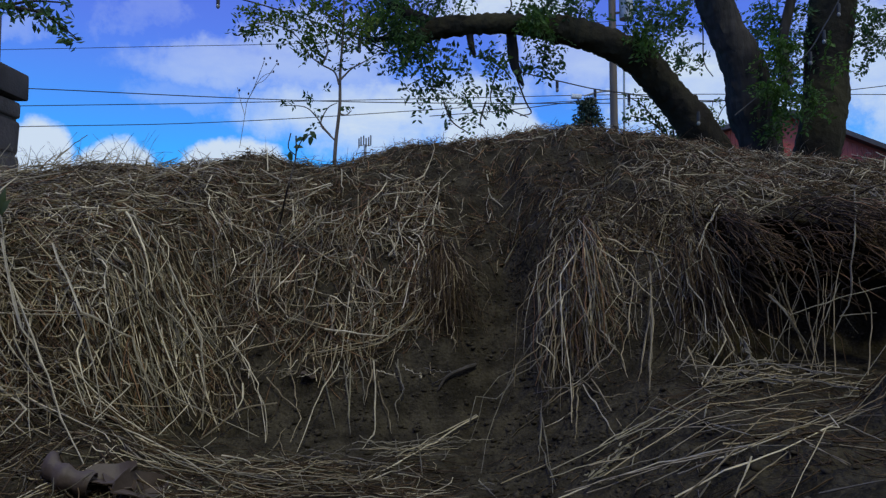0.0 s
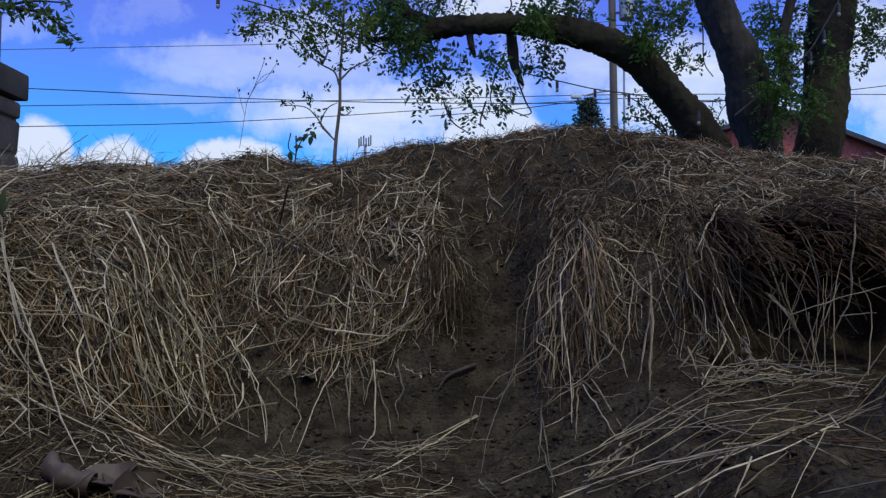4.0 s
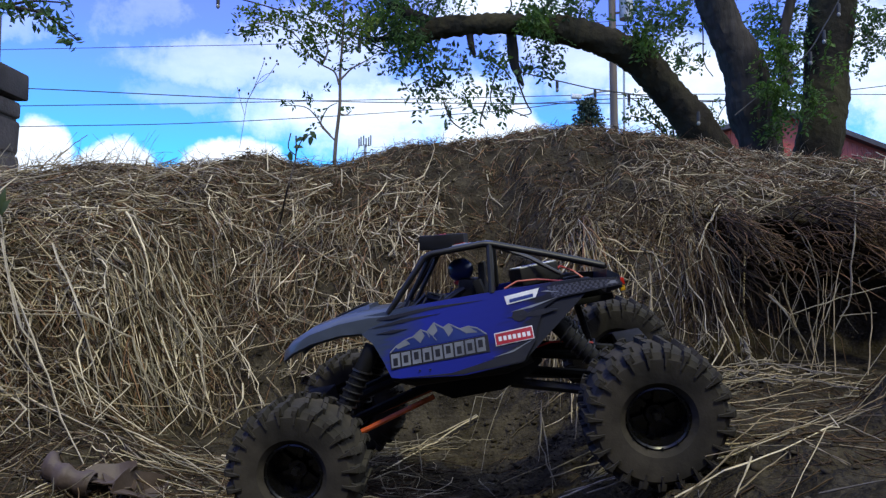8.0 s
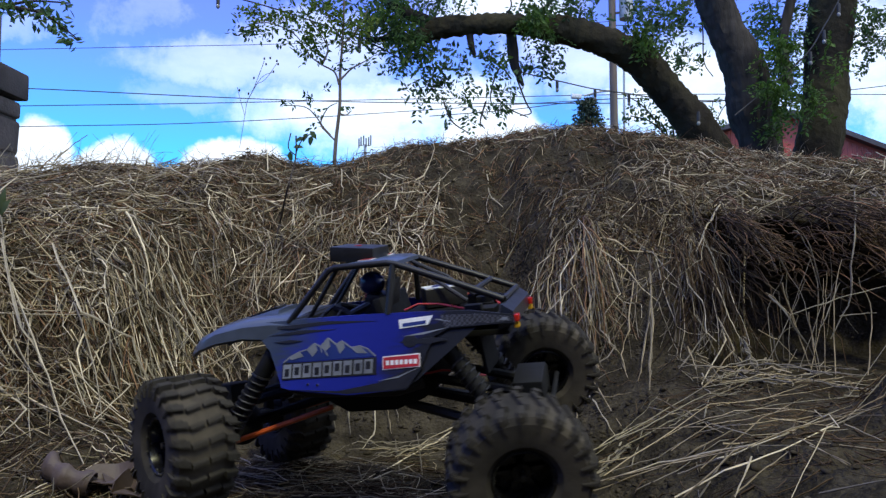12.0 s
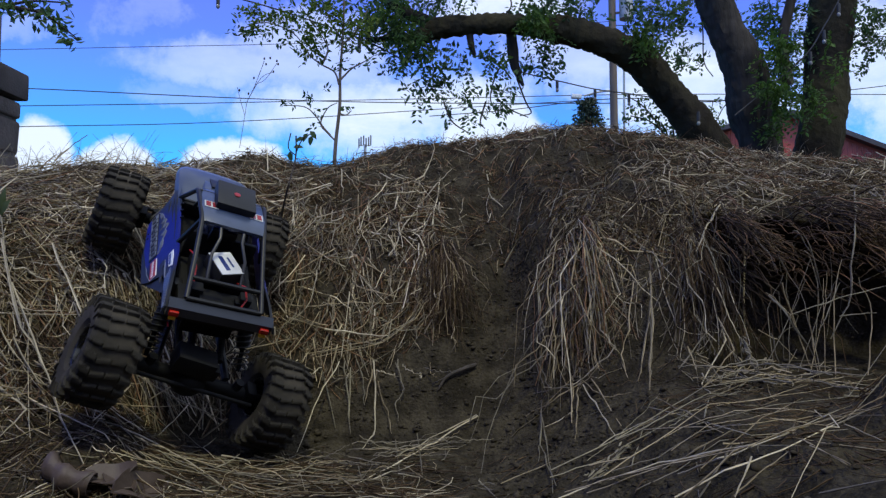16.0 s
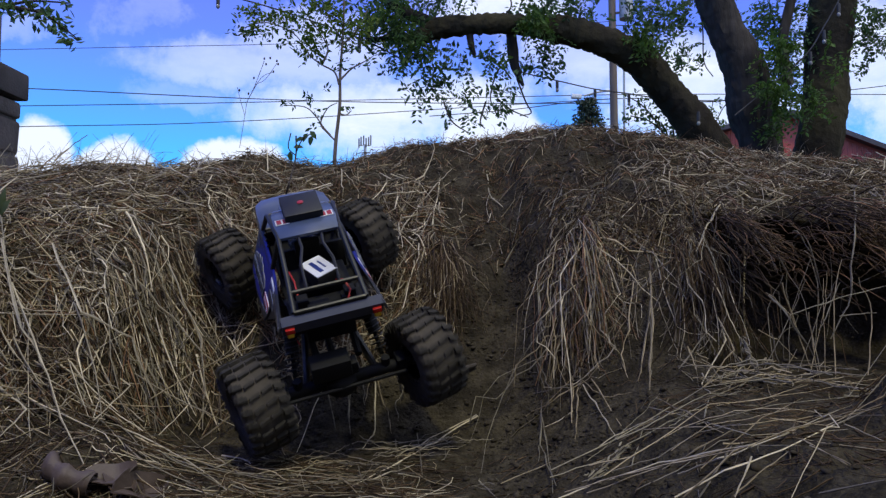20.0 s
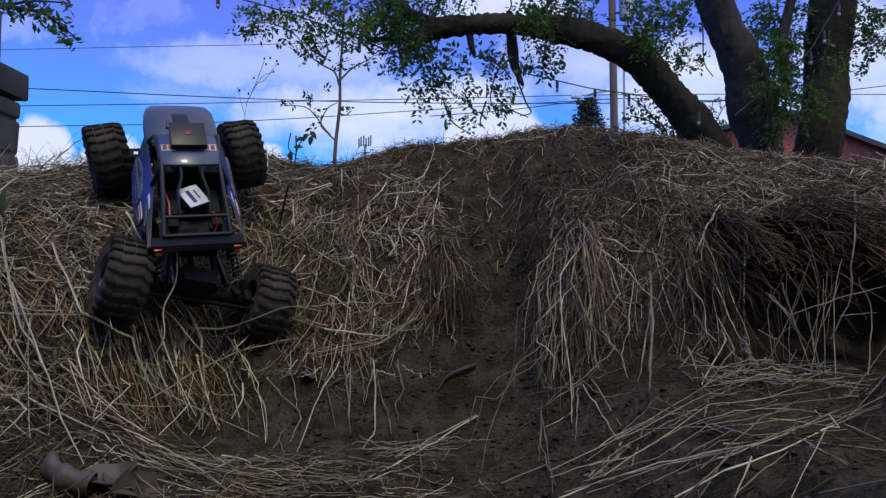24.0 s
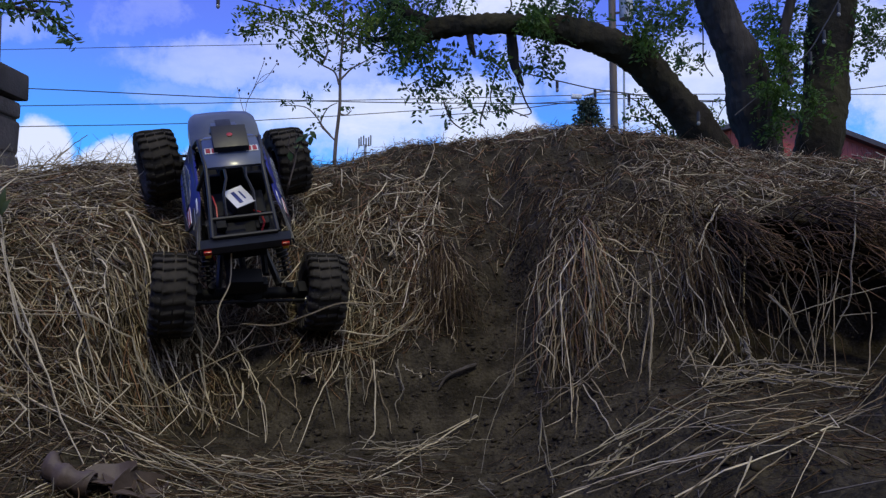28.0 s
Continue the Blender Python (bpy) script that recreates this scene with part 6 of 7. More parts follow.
for c in ((-0.611, 2.363, 1.011), (-0.591, 2.363, 1.013), (-0.568, 2.363, 1.003), (-0.580, 2.365, 0.967), (-0.605, 2.364, 0.992), (-0.647, 2.366, 0.945), (-0.696, 2.368, 0.903), (-0.665, 2.369, 0.891), (-0.564, 2.364, 0.992)):
    bm = bmesh.new()
    bmesh.ops.create_icosphere(bm, subdivisions=1, radius=0.0035, matrix=Matrix.Translation(c) @ Matrix.Diagonal((1, 1, 1.5, 1)))
    part("seed_pod", bm, TWIG, dry)


def wisps():
    """Fine dry stems that stand up along the crest."""
    r = np.random.RandomState(12)
    n, k = 520, 7
    x = np.concatenate([r.uniform(-1.1, -0.62, 230), r.uniform(-0.62, 0.05, 150), r.uniform(0.05, 1.0, 140)])
    y = 1.50 + r.normal(0, 0.06, n)
    t = np.linspace(0, 1, k)[None, :]
    L = np.where(x < -0.62, r.uniform(0.03, 0.095, n), r.uniform(0.01, 0.045, n))[:, None]
    a, cu = r.uniform(0, math.tau, (n, 1)), r.normal(0, 0.7, (n, 1))
    X = x[:, None] + L * (np.cos(a) * 0.5 * t + cu * t * t)
    Y = y[:, None] + L * np.sin(a) * 0.4 * t
    Z = height(x, y)[:, None] + L * (1.1 * t - 0.55 * np.abs(cu) * t * t)
    strands("dry_grass", STRAW_GREY, np.stack([X, Y, Z], -1), r.uniform(0.0004, 0.0009, n), "fine dry grass stems standing along the crest", "grass")


wisps()

# dead leaves and a curl of bark on the floor
bm = bmesh.new()
ax = bent([(-0.421, 0.758, 0.048), (-0.396, 0.743, 0.036), (-0.367, 0.745, 0.028)], 6)
rings = []
for i, p in enumerate(ax):
    rr = 0.0115 + 0.002 * math.sin(i * 1.3)
    rings.append([p + Vector((0.35 * rr * math.sin(a), rr * math.cos(a) * 0.9, rr * math.sin(a))) * s for s in (1.0, 0.86) for a in
                  (np.linspace(0.4, 5.4, 12) if s == 1.0 else np.linspace(5.4, 0.4, 12))])
add_loft(bm, rings)
thing("bark_curl", "brown curled piece of bark lying on the floor of the hollow", "bark", bm, DEAD_LEAF)


def dead_leaf(c, turn, size, label):
    bm = bmesh.new()
    n = 7
    grid = [[bm.verts.new((size * (i / n - 0.5) * 1.5, size * (j / 4 - 0.5) * math.sin(math.pi * (0.12 + 0.8 * i / n)) * 0.9,
                           size * (0.22 * abs(j / 4 - 0.5) * 2 + 0.10 * math.sin(i * 1.1)))) for j in range(5)] for i in range(n + 1)]
    for a, b in zip(grid, grid[1:]):
        for k in range(4):
            bm.faces.new((a[k], b[k], b[k + 1], a[k + 1]))
    ob = thing("dead_leaf", label, "leaf", bm, DEAD_LEAF, group="dead leaves on the floor")
    ob.matrix_basis = Matrix.Translation(c) @ pose(0, 0, 0, *turn)
    md = ob.modifiers.new("thickness", "SOLIDIFY")
    md.thickness = 0.0012
    return ob


dead_leaf((-0.356, 0.762, 0.029), (25, -10, 20), 0.038, "brown crumpled dead leaf on the floor of the hollow")
dead_leaf((-0.344, 0.760, 0.022), (10, 15, -30), 0.032, "brown curled dead leaf on the floor of the hollow")
dead_leaf((-0.329, 0.762, 0.017), (50, 10, 70), 0.046, "greyish upturned dead leaf on the floor of the hollow")
dead_leaf((-0.207, 1.083, 0.095), (20, 20, 40), 0.018, "small reddish dead leaf on the bare soil")

stick = thing("stick", "short dark broken stick lying on the bare soil", "stick")
bm = bmesh.new()
add_tube(bm, bent([(0.052, 1.112, 0.111), (0.027, 1.094, 0.105), (0.005, 1.083, 0.095), (-0.008, 1.076, 0.076)], 5), [0.0030, 0.0036, 0.0034, 0.0038, 0.0031, 0.0034, 0.0029, 0.0031, 0.0026, 0.0029, 0.0024, 0.0025, 0.0020, 0.0021, 0.0016, 0.0012], 8)
part("shaft", bm, STICK, stick)
bm = bmesh.new()
add_tube(bm, bent([(0.010, 1.085, 0.098), (-0.003, 1.079, 0.092), (-0.016, 1.081, 0.085)], 4), 0.0012, 5)
part("side_twig", bm, STICK, stick)

bm = bmesh.new()
for k, (a, b) in enumerate((((-0.541, 0.857, 0.319), (-0.536, 0.855, 0.357)), ((-0.546, 0.857, 0.315), (-0.544, 0.855, 0.351)), ((-0.537, 0.847, 0.321), (-0.523, 0.846, 0.340)))):
    add_leaf(bm, a, Vector(b) - Vector(a), (0, -1, 0.3), (Vector(b) - Vector(a)).length, 0.012)
thing("green_shoot", "small green weed shoot among the straw", "weed", bm, WEED)


def clods():
    r = np.random.RandomState(9)
    base = bmesh.new()
    bmesh.ops.create_icosphere(base, subdivisions=1, radius=1.0)
    V = np.array([v.co[:] for v in base.verts])
    F = np.array([[v.index for v in f.verts] for f in base.faces])
    base.free()
    n = 14000
    x, y = r.uniform(-0.8, 0.8, n), r.uniform(0.35, 1.5, n)
    k = r.uniform(0, 1, n) < np.maximum(bare(x, y), 0.25)
    x, y = x[k], y[k]
    n = len(x)
    s = 0.0007 + 0.0042 * r.uniform(0, 1, n) ** 4
    A = (V[None] * (1 + r.normal(0, 0.22, (n, len(V), 1)))) * s[:, None, None] * np.stack([r.uniform(0.8, 1.5, n), r.uniform(0.8, 1.5, n), r.uniform(0.5, 0.9, n)], -1)[:, None, :]
    Z = height(x, y)
    A = A + np.stack([x, y, Z + s * 0.25], -1)[:, None, :]
    ob = new("soil_clods", sheet("soil_clods", PEBBLE, A.reshape(-1, 3), (F[None] + (np.arange(n) * len(V))[:, None, None]).reshape(-1, 3)))
    tagged(ob, "small crumbs and clods of soil on the bare ground", "soil", kind="stuff")


clods()


# ---------------------------------------------------------------- trees
def leaves(name, mat, clumps, size, seed, parent, label, droop=0.5, sprig=12):
    """Small pointed leaves in hanging fronds; clumps: (centre, (rx, ry, rz), sprigs)."""
    r = np.random.RandomState(seed)
    C, D, S = [], [], []
    for c, rad, n in clumps:
        d = r.normal(0, 0.5, (n, 3))
        d = d / np.maximum(1, np.linalg.norm(d, axis=1, keepdims=True))
        p = np.array(c) + d * np.array(rad)
        way = r.normal(0, 1, (n, 3)) + np.array([0, 0, -droop])
        way /= np.linalg.norm(way, axis=1, keepdims=True)
        side = r.normal(0, 1, (n, 3))
        side -= way * (side * way).sum(1, keepdims=True)
        side /= np.linalg.norm(side, axis=1, keepdims=True) + 1e-9
        for k in range(sprig):
            # pairs along a drooping rib
            t = (k // 2) * size * 0.55
            sag = np.array([0, 0, -0.10 * droop * size * (k // 2) ** 1.5])
            hand = side * (1 if k % 2 else -1) + r.normal(0, 0.22, (n, 3))
            C.append(p + way * t + sag + hand * size * 0.06)
            dd = way * 0.55 + hand
            D.append(dd / np.linalg.norm(dd, axis=1, keepdims=True))
            S.append(size * r.uniform(0.65, 1.2, n))
    C, D, S = np.concatenate(C), np.concatenate(D), np.concatenate(S)[:, None]
    n = len(C)
    B = np.cross(D, r.normal(0, 1, (n, 3)))
    B /= np.linalg.norm(B, axis=1, keepdims=True) + 1e-9
    N = np.cross(D, B)
    V = np.stack([C, C + D * S * 0.45 + B * S * 0.24 + N * S * 0.06, C + D * S - N * S * 0.08, C + D * S * 0.45 - B * S * 0.24 + N * S * 0.06], 1)
    ob = new(name, sheet(name, mat, V.reshape(-1, 3), np.arange(n * 4).reshape(-1, 4), smooth=False))
    ob.parent = parent
    return tagged(ob, label, kind="stuff")


def limb(name, pts, rs, mat, parent, n=14, label="", seed=1, rough=0.08):
    old = n >= 18
    n = 40 if old else n
    q = bent(pts, 22 if old else 7)
    rr = [np.interp(i / (len(q) - 1), np.linspace(0, 1, len(rs)), rs) for i in range(len(q))]
    bm = bmesh.new()
    add_tube(bm, q, [float(v) for v in rr], n)
    rnd = random.Random(seed)
    for v in [] if old else bm.verts:
        v.co += Vector((rnd.uniform(-1, 1), rnd.uniform(-1, 1), rnd.uniform(-1, 1))) * rough * rs[0] * 0.5
    if old:
        # swellings, and furrows along the grain
        bm.normal_update()
        for v in bm.verts:
            c = v.co
            ridge = 1 - 2 * abs(noise.noise((c.x * 17, c.y * 17, c.z * 4.5)))
            v.co += v.normal * (0.030 * noise.noise((c.x * 2.6 + seed, c.y * 2.6, c.z * 2.2)) + 0.014 * ridge + 0.008 * noise.noise(c * 34))
    return part(name, bm, mat, parent, label)


tree = thing("tree", "large old tree with mossy leaning trunks and drooping leafy branches", "tree")
limb("trunk", [(2.744, 6.022, -0.025), (2.734, 5.981, 0.747), (2.729, 5.950, 1.350), (2.638, 5.928, 1.760), (2.541, 5.908, 2.146), (2.372, 5.888, 2.532), (2.251, 5.865, 2.966), (2.043, 5.901, 4.189)],
     [0.22, 0.195, 0.180, 0.190, 0.182, 0.158, 0.148, 0.12], BARK, tree, 20, "furrowed grey-brown trunk", 1)
limb("trunk", [(3.275, 6.223, -0.034), (3.295, 6.181, 0.764), (3.305, 6.148, 1.387), (3.365, 6.126, 1.811), (3.400, 6.105, 2.210), (3.434, 6.084, 2.608), (3.474, 6.061, 3.057), (3.574, 5.998, 4.253)],
     [0.25, 0.205, 0.188, 0.184, 0.190, 0.20, 0.21, 0.17], BARK_MOSS, tree, 20, "dark mossy trunk", 2)
limb("limb", [(2.451, 5.899, 0.406), (2.332, 5.862, 1.118), (2.143, 5.744, 1.453), (1.863, 5.627, 1.775), (1.560, 5.513, 2.041), (1.134, 5.405, 2.199), (0.678, 5.303, 2.233), (0.282, 5.204, 2.204), (-0.038, 5.206, 2.170), (-0.209, 5.210, 2.085)],
     [0.20, 0.185, 0.17, 0.145, 0.135, 0.115, 0.095, 0.085, 0.078, 0.05], BARK_MOSS, tree, 18, "arched mossy limb", 3)
limb("branch", [(0.026, 5.205, 2.179), (-0.166, 5.202, 2.243), (-0.401, 5.195, 2.370), (-0.700, 5.183, 2.605)], [0.062, 0.05, 0.04, 0.03], BARK, tree, 12, "", 4)
limb("branch", [(-0.188, 5.210, 2.085), (-0.358, 5.209, 2.115), (-0.478, 5.210, 2.093), (-0.563, 5.209, 2.102), (-0.563, 5.205, 2.179), (-0.572, 5.199, 2.298)], [0.04, 0.03, 0.022, 0.022, 0.02, 0.016], BARK, tree, 10, "", 5)
limb("branch_stub", [(0.522, 5.305, 2.194), (0.539, 5.314, 2.020), (0.557, 5.320, 1.911), (0.617, 5.327, 1.772)], [0.04, 0.045, 0.034, 0.012], BARK, tree, 10, "broken hanging stub", 6)
limb("branch_stub", [(0.196, 5.205, 2.179), (0.213, 5.212, 2.051), (0.239, 5.216, 1.974)], [0.03, 0.026, 0.016], BARK, tree, 10, "broken stub", 7)
limb("branch", [(3.001, 6.017, 1.982), (2.952, 5.999, 2.325), (3.025, 5.978, 2.717), (3.124, 5.953, 3.208)], [0.05, 0.045, 0.04, 0.03], BARK, tree, 10, "", 8)
for k, pts in enumerate(([(0.526, 5.324, 1.825), (0.439, 5.320, 1.911), (0.365, 5.331, 1.694), (0.417, 5.339, 1.542)], [(0.570, 5.324, 1.825), (0.635, 5.333, 1.651), (0.678, 5.338, 1.564), (0.591, 5.339, 1.542)],
                         [(0.417, 5.332, 1.673), (0.526, 5.337, 1.586), (0.657, 5.340, 1.529)], [(0.004, 5.234, 1.625), (0.068, 5.242, 1.475), (0.196, 5.247, 1.386)], [(0.324, 5.234, 1.625), (0.282, 5.242, 1.475), (0.316, 5.245, 1.420)],
                         [(2.203, 5.883, 2.628), (2.222, 5.895, 2.387), (2.232, 5.908, 2.146), (2.309, 5.915, 2.020)], [(0.410, 5.203, 2.221), (0.516, 5.196, 2.349), (0.452, 5.188, 2.520)])):
    limb("twig", pts, [0.008, 0.006, 0.004], TWIG, tree, 5, "", 20 + k, 0.0)
K = 5.4 / 1242
big = lambda c, ru, rv, n, k=K: (c, (ru * k, ru * k * 1.1, rv * k), n)
leaves("crown", LEAF_DARK, [big((-0.401, 5.204, 2.200), 70, 45, 54), big((-0.068, 5.230, 1.701), 35, 28, 18), big((0.410, 5.231, 1.689), 28, 30, 17), big((-0.273, 5.198, 2.328), 80, 30, 50), big((1.560, 5.499, 2.311), 50, 45, 32), big((1.966, 5.707, 2.152), 34, 34, 20), big((3.099, 6.186, 2.571), 55, 70, 64), big((3.688, 5.987, 2.546), 55, 50, 57), big((0.957, 5.372, 2.827), 200, 60, 100)],
       0.050, 5, tree, "dark green drooping leaves")
leaves("crown", LEAF_DARK, [big((-0.230, 5.213, 2.060), 58, 42, 48), big((0.179, 5.237, 1.582), 14, 26, 8), big((0.720, 5.314, 2.020), 45, 40, 16), big((0.722, 5.296, 2.354), 45, 30, 28), big((1.740, 5.493, 2.424), 45, 40, 32), big((1.966, 5.690, 2.479), 30, 30, 15), big((3.049, 6.209, 2.140), 50, 60, 50), big((3.752, 6.000, 2.300), 28, 42, 20), big((3.075, 6.053, 3.207), 260, 70, 187)],
       0.050, 45, tree, "dark green drooping leaves")
leaves("crown", LEAF_DARK, [big((0.026, 5.221, 1.880), 50, 34, 20), big((0.300, 5.218, 1.944), 50, 45, 12), big((0.787, 5.314, 2.020), 30, 40, 12), big((1.001, 5.394, 2.407), 60, 30, 36), big((1.709, 5.507, 2.154), 28, 30, 12), big((2.795, 6.190, 2.495), 50, 70, 50), big((3.125, 6.225, 1.836), 30, 40, 18), big((-0.358, 5.179, 2.690), 200, 60, 144)],
       0.050, 85, tree, "dark green drooping leaves")
# lit leaves of the crown: the light is in the brighter green
leaves("crown", LEAF, [big((-0.386, 5.005, 2.187), 50, 30, 44), big((-0.263, 5.018, 1.941), 30, 20, 24), big((0.353, 5.018, 1.941), 30, 30, 8), big((0.674, 5.104, 2.205), 26, 26, 44), big((1.548, 5.308, 2.128), 22, 26, 32),
                       big((2.720, 5.609, 2.119), 26, 46, 46), big((2.700, 5.531, 1.703), 16, 34, 22), big((2.651, 5.539, 1.546), 14, 20, 16), big((3.000, 5.625, 1.821), 22, 60, 22), big((3.171, 5.608, 2.142), 22, 40, 10),
                       big((2.620, 5.524, 1.838), 22, 30, 28)], 0.046, 6, tree, "bright green leaves with the light put into their colour")

sap = thing("sapling", "slender young tree with pale bark and yellow-green leaves", "tree")
limb("trunk", [(-0.625, 3.976, 0.801), (-0.612, 3.963, 1.043), (-0.589, 3.952, 1.252), (-0.586, 3.942, 1.445), (-0.570, 3.930, 1.670), (-0.560, 3.913, 1.991), (-0.554, 3.897, 2.313)], [0.0115, 0.0105, 0.009, 0.008, 0.0065, 0.005, 0.004], SAPLING_BARK, sap, 10, "pale slender trunk", 30, 0.05)
for k, pts in enumerate(([(-0.593, 3.945, 1.380), (-0.618, 3.942, 1.451), (-0.689, 3.940, 1.493), (-0.760, 3.937, 1.547), (-0.850, 3.930, 1.670), (-1.011, 3.927, 1.734), (-1.156, 3.929, 1.695)],
                         [(-0.586, 3.944, 1.406), (-0.522, 3.941, 1.470), (-0.464, 3.939, 1.502), (-0.399, 3.937, 1.541)], [(-0.612, 3.962, 1.059), (-0.657, 3.960, 1.104), (-0.696, 3.958, 1.149), (-0.683, 3.955, 1.203), (-0.651, 3.952, 1.252), (-0.602, 3.951, 1.277)])):
    limb("branch", pts, [0.006, 0.004, 0.0025], SAPLING_BARK, sap, 6, "", 31 + k, 0.0)
for k, pts in enumerate((
                         [(-0.641, 3.961, 1.091), (-0.683, 3.958, 1.139), (-0.728, 3.955, 1.203), (-0.786, 3.952, 1.252), (-0.899, 3.952, 1.264)], [(-0.689, 3.940, 1.493), (-0.657, 3.935, 1.589), (-0.721, 3.929, 1.702), (-0.818, 3.922, 1.831)],
                         [(-0.573, 3.932, 1.638), (-0.641, 3.927, 1.734), (-0.689, 3.920, 1.863)], [(-0.573, 3.934, 1.605), (-0.496, 3.929, 1.686), (-0.432, 3.924, 1.798)], [(-0.599, 3.954, 1.219), (-0.554, 3.955, 1.207), (-0.522, 3.953, 1.232)])):
    limb("branch", pts, [0.006, 0.004, 0.0025], SAPLING_BARK, sap, 6, "", 41 + k, 0.0)
k4 = 4.0 / 1242
sp = lambda c, ru, rv, n: (c, (ru * k4, ru * k4, rv * k4), n)
leaves("crown", LEAF_YELLOW, [sp((-0.915, 3.926, 1.760), 60, 30, 30), sp((-0.721, 3.928, 1.718), 60, 45, 38), sp((-0.560, 3.926, 1.750), 55, 45, 38), sp((-0.448, 3.929, 1.702), 35, 30, 18), sp((-1.076, 3.926, 1.750), 45, 20, 19),
                              sp((-0.721, 3.935, 1.589), 40, 20, 19), sp((-0.721, 3.912, 2.023), 130, 40, 100)], 0.036, 8, sap, "yellow-green leaves", 0.3, 7)
# shaded leaves of the sapling: the shade is in the darker green
leaves("crown", LEAF_DARK, [sp((-1.140, 3.929, 1.695), 26, 14, 8), sp((-0.850, 3.929, 1.686), 70, 25, 14), sp((-0.593, 3.936, 1.557), 50, 20, 12), sp((-0.464, 3.939, 1.509), 24, 10, 5), sp((-0.889, 3.951, 1.268), 14, 5, 3), sp((-0.779, 3.950, 1.290), 18, 14, 4),
                            sp((-0.721, 3.956, 1.181), 16, 24, 5), sp((-0.673, 3.947, 1.348), 8, 8, 2), sp((-0.560, 3.952, 1.252), 14, 8, 2)], 0.036, 9, sap, "darker green leaves with shade put into their colour", 0.3, 4)

side_tree = thing("tree", "leafy tree branch overhanging the stone pillar", "tree")
limb("trunk", [(-3.793, 4.601, 0.331), (-3.774, 4.547, 1.367), (-3.737, 4.489, 2.477), (-3.644, 4.458, 3.068)], [0.12, 0.11, 0.10, 0.07], BARK, side_tree, 12, "", 50)
limb("branch", [(-3.748, 4.497, 2.329), (-3.348, 4.504, 2.181), (-2.941, 4.510, 2.077), (-2.644, 4.512, 2.025), (-2.496, 4.518, 1.929), (-2.393, 4.522, 1.848)], [0.045, 0.03, 0.02, 0.010, 0.006, 0.004], BARK, side_tree, 8, "", 51, 0.0)
limb("branch", [(-2.867, 4.510, 2.070), (-2.681, 4.509, 2.099), (-2.441, 4.509, 2.085)], [0.010, 0.008, 0.004], BARK, side_tree, 6, "", 52, 0.0)
k5 = 4.6 / 1242
st = lambda c, ru, rv, n: (c, (ru * k5, ru * k5, rv * k5), n)
leaves("crown", LEAF_DARK, [st((-2.811, 4.512, 2.040), 40, 18, 16), st((-2.626, 4.512, 2.025), 30, 16, 10), st((-2.515, 4.517, 1.940), 16, 14, 6), st((-2.430, 4.521, 1.863), 10, 8, 3), st((-2.478, 4.509, 2.088), 14, 6, 3), st((-3.200, 4.500, 2.255), 90, 60, 50)],
       0.062, 10, side_tree, "dark oval leaves", 0.4, 5)

# shrubs and far trees
shrub = thing("shrub", "dark leafy shrub growing at the foot of the tree", "shrub")
for k, pts in enumerate(([(2.157, 6.552, 1.329), (2.104, 6.536, 1.621), (1.945, 6.528, 1.780), (1.759, 6.525, 1.833)], [(2.157, 6.552, 1.329), (2.051, 6.532, 1.700), (1.892, 6.521, 1.912), (1.732, 6.516, 2.019)],
                         [(2.184, 6.552, 1.329), (2.157, 6.529, 1.753), (2.025, 6.518, 1.965)])):
    limb("stem", pts, [0.012, 0.008, 0.004], TWIG, shrub, 5, "", 60 + k, 0.0)
sh = lambda c, ru, rv, n: (c, (ru * 6.6 / 1242, 0.15, rv * 6.6 / 1242), n)
leaves("foliage", LEAF_DARK, [sh((1.892, 6.525, 1.833), 35, 14, 10), sh((2.051, 6.531, 1.727), 30, 25, 16), sh((1.865, 6.520, 1.939), 24, 10, 6), sh((2.131, 6.536, 1.621), 22, 20, 14), sh((1.786, 6.516, 2.008), 12, 8, 3), sh((2.051, 6.518, 1.965), 14, 8, 3)], 0.055, 12, shrub, "dark narrow leaves", 0.0, 6)
shrub = thing("shrub", "thin pale green shrub beside the leaning tree limb", "shrub")
for k, pts in enumerate(([(2.844, 7.445, 1.478), (2.886, 7.425, 1.870), (2.965, 7.414, 2.081), (3.043, 7.407, 2.201)], [(2.844, 7.445, 1.478), (2.850, 7.420, 1.960), (2.886, 7.407, 2.201)])):
    limb("stem", pts, [0.010, 0.007, 0.004], TWIG, shrub, 5, "", 64 + k, 0.0)
leaves("foliage", LEAF, [sh((2.905, 7.412, 2.111), 22, 20, 10), sh((2.995, 7.418, 1.990), 14, 20, 6)], 0.045, 13, shrub, "small pale leaves", 0.0, 6)


def conifer(base, high, wide, label):
    t = thing("conifer", label, "tree")
    b = Vector(base)
    limb("trunk", [b, b + Vector((0, 0, high * 0.5)), b + Vector((0, 0, high))], [wide * 0.10, wide * 0.06, wide * 0.01], BARK, t, 8, "", 70)
    r = np.random.RandomState(70)
    cl = []
    for k in range(22):
        f = k / 21
        ring = wide * (1 - f) ** 0.75 + 0.03
        for j in range(6):
            a = j * math.tau / 6 + k * 1.9
            rr = ring * r.uniform(0.45, 1.0)
            cl.append((tuple(b + Vector((rr * math.cos(a), rr * math.sin(a), high * (0.25 + 0.75 * f) - rr * 0.12))), (wide * 0.16, wide * 0.16, high * 0.02), 12))
    leaves("foliage", CONIFER, cl, wide * 0.09, 71, t, "dark needles", 0.2, 4)


conifer((4.18, 20.0, 0.0), 5.5, 1.5, "dark green conifer far behind the bank")
mast = thing("antenna_mast", "far grey mast with upright antenna panels", "mast")
bm = bmesh.new()
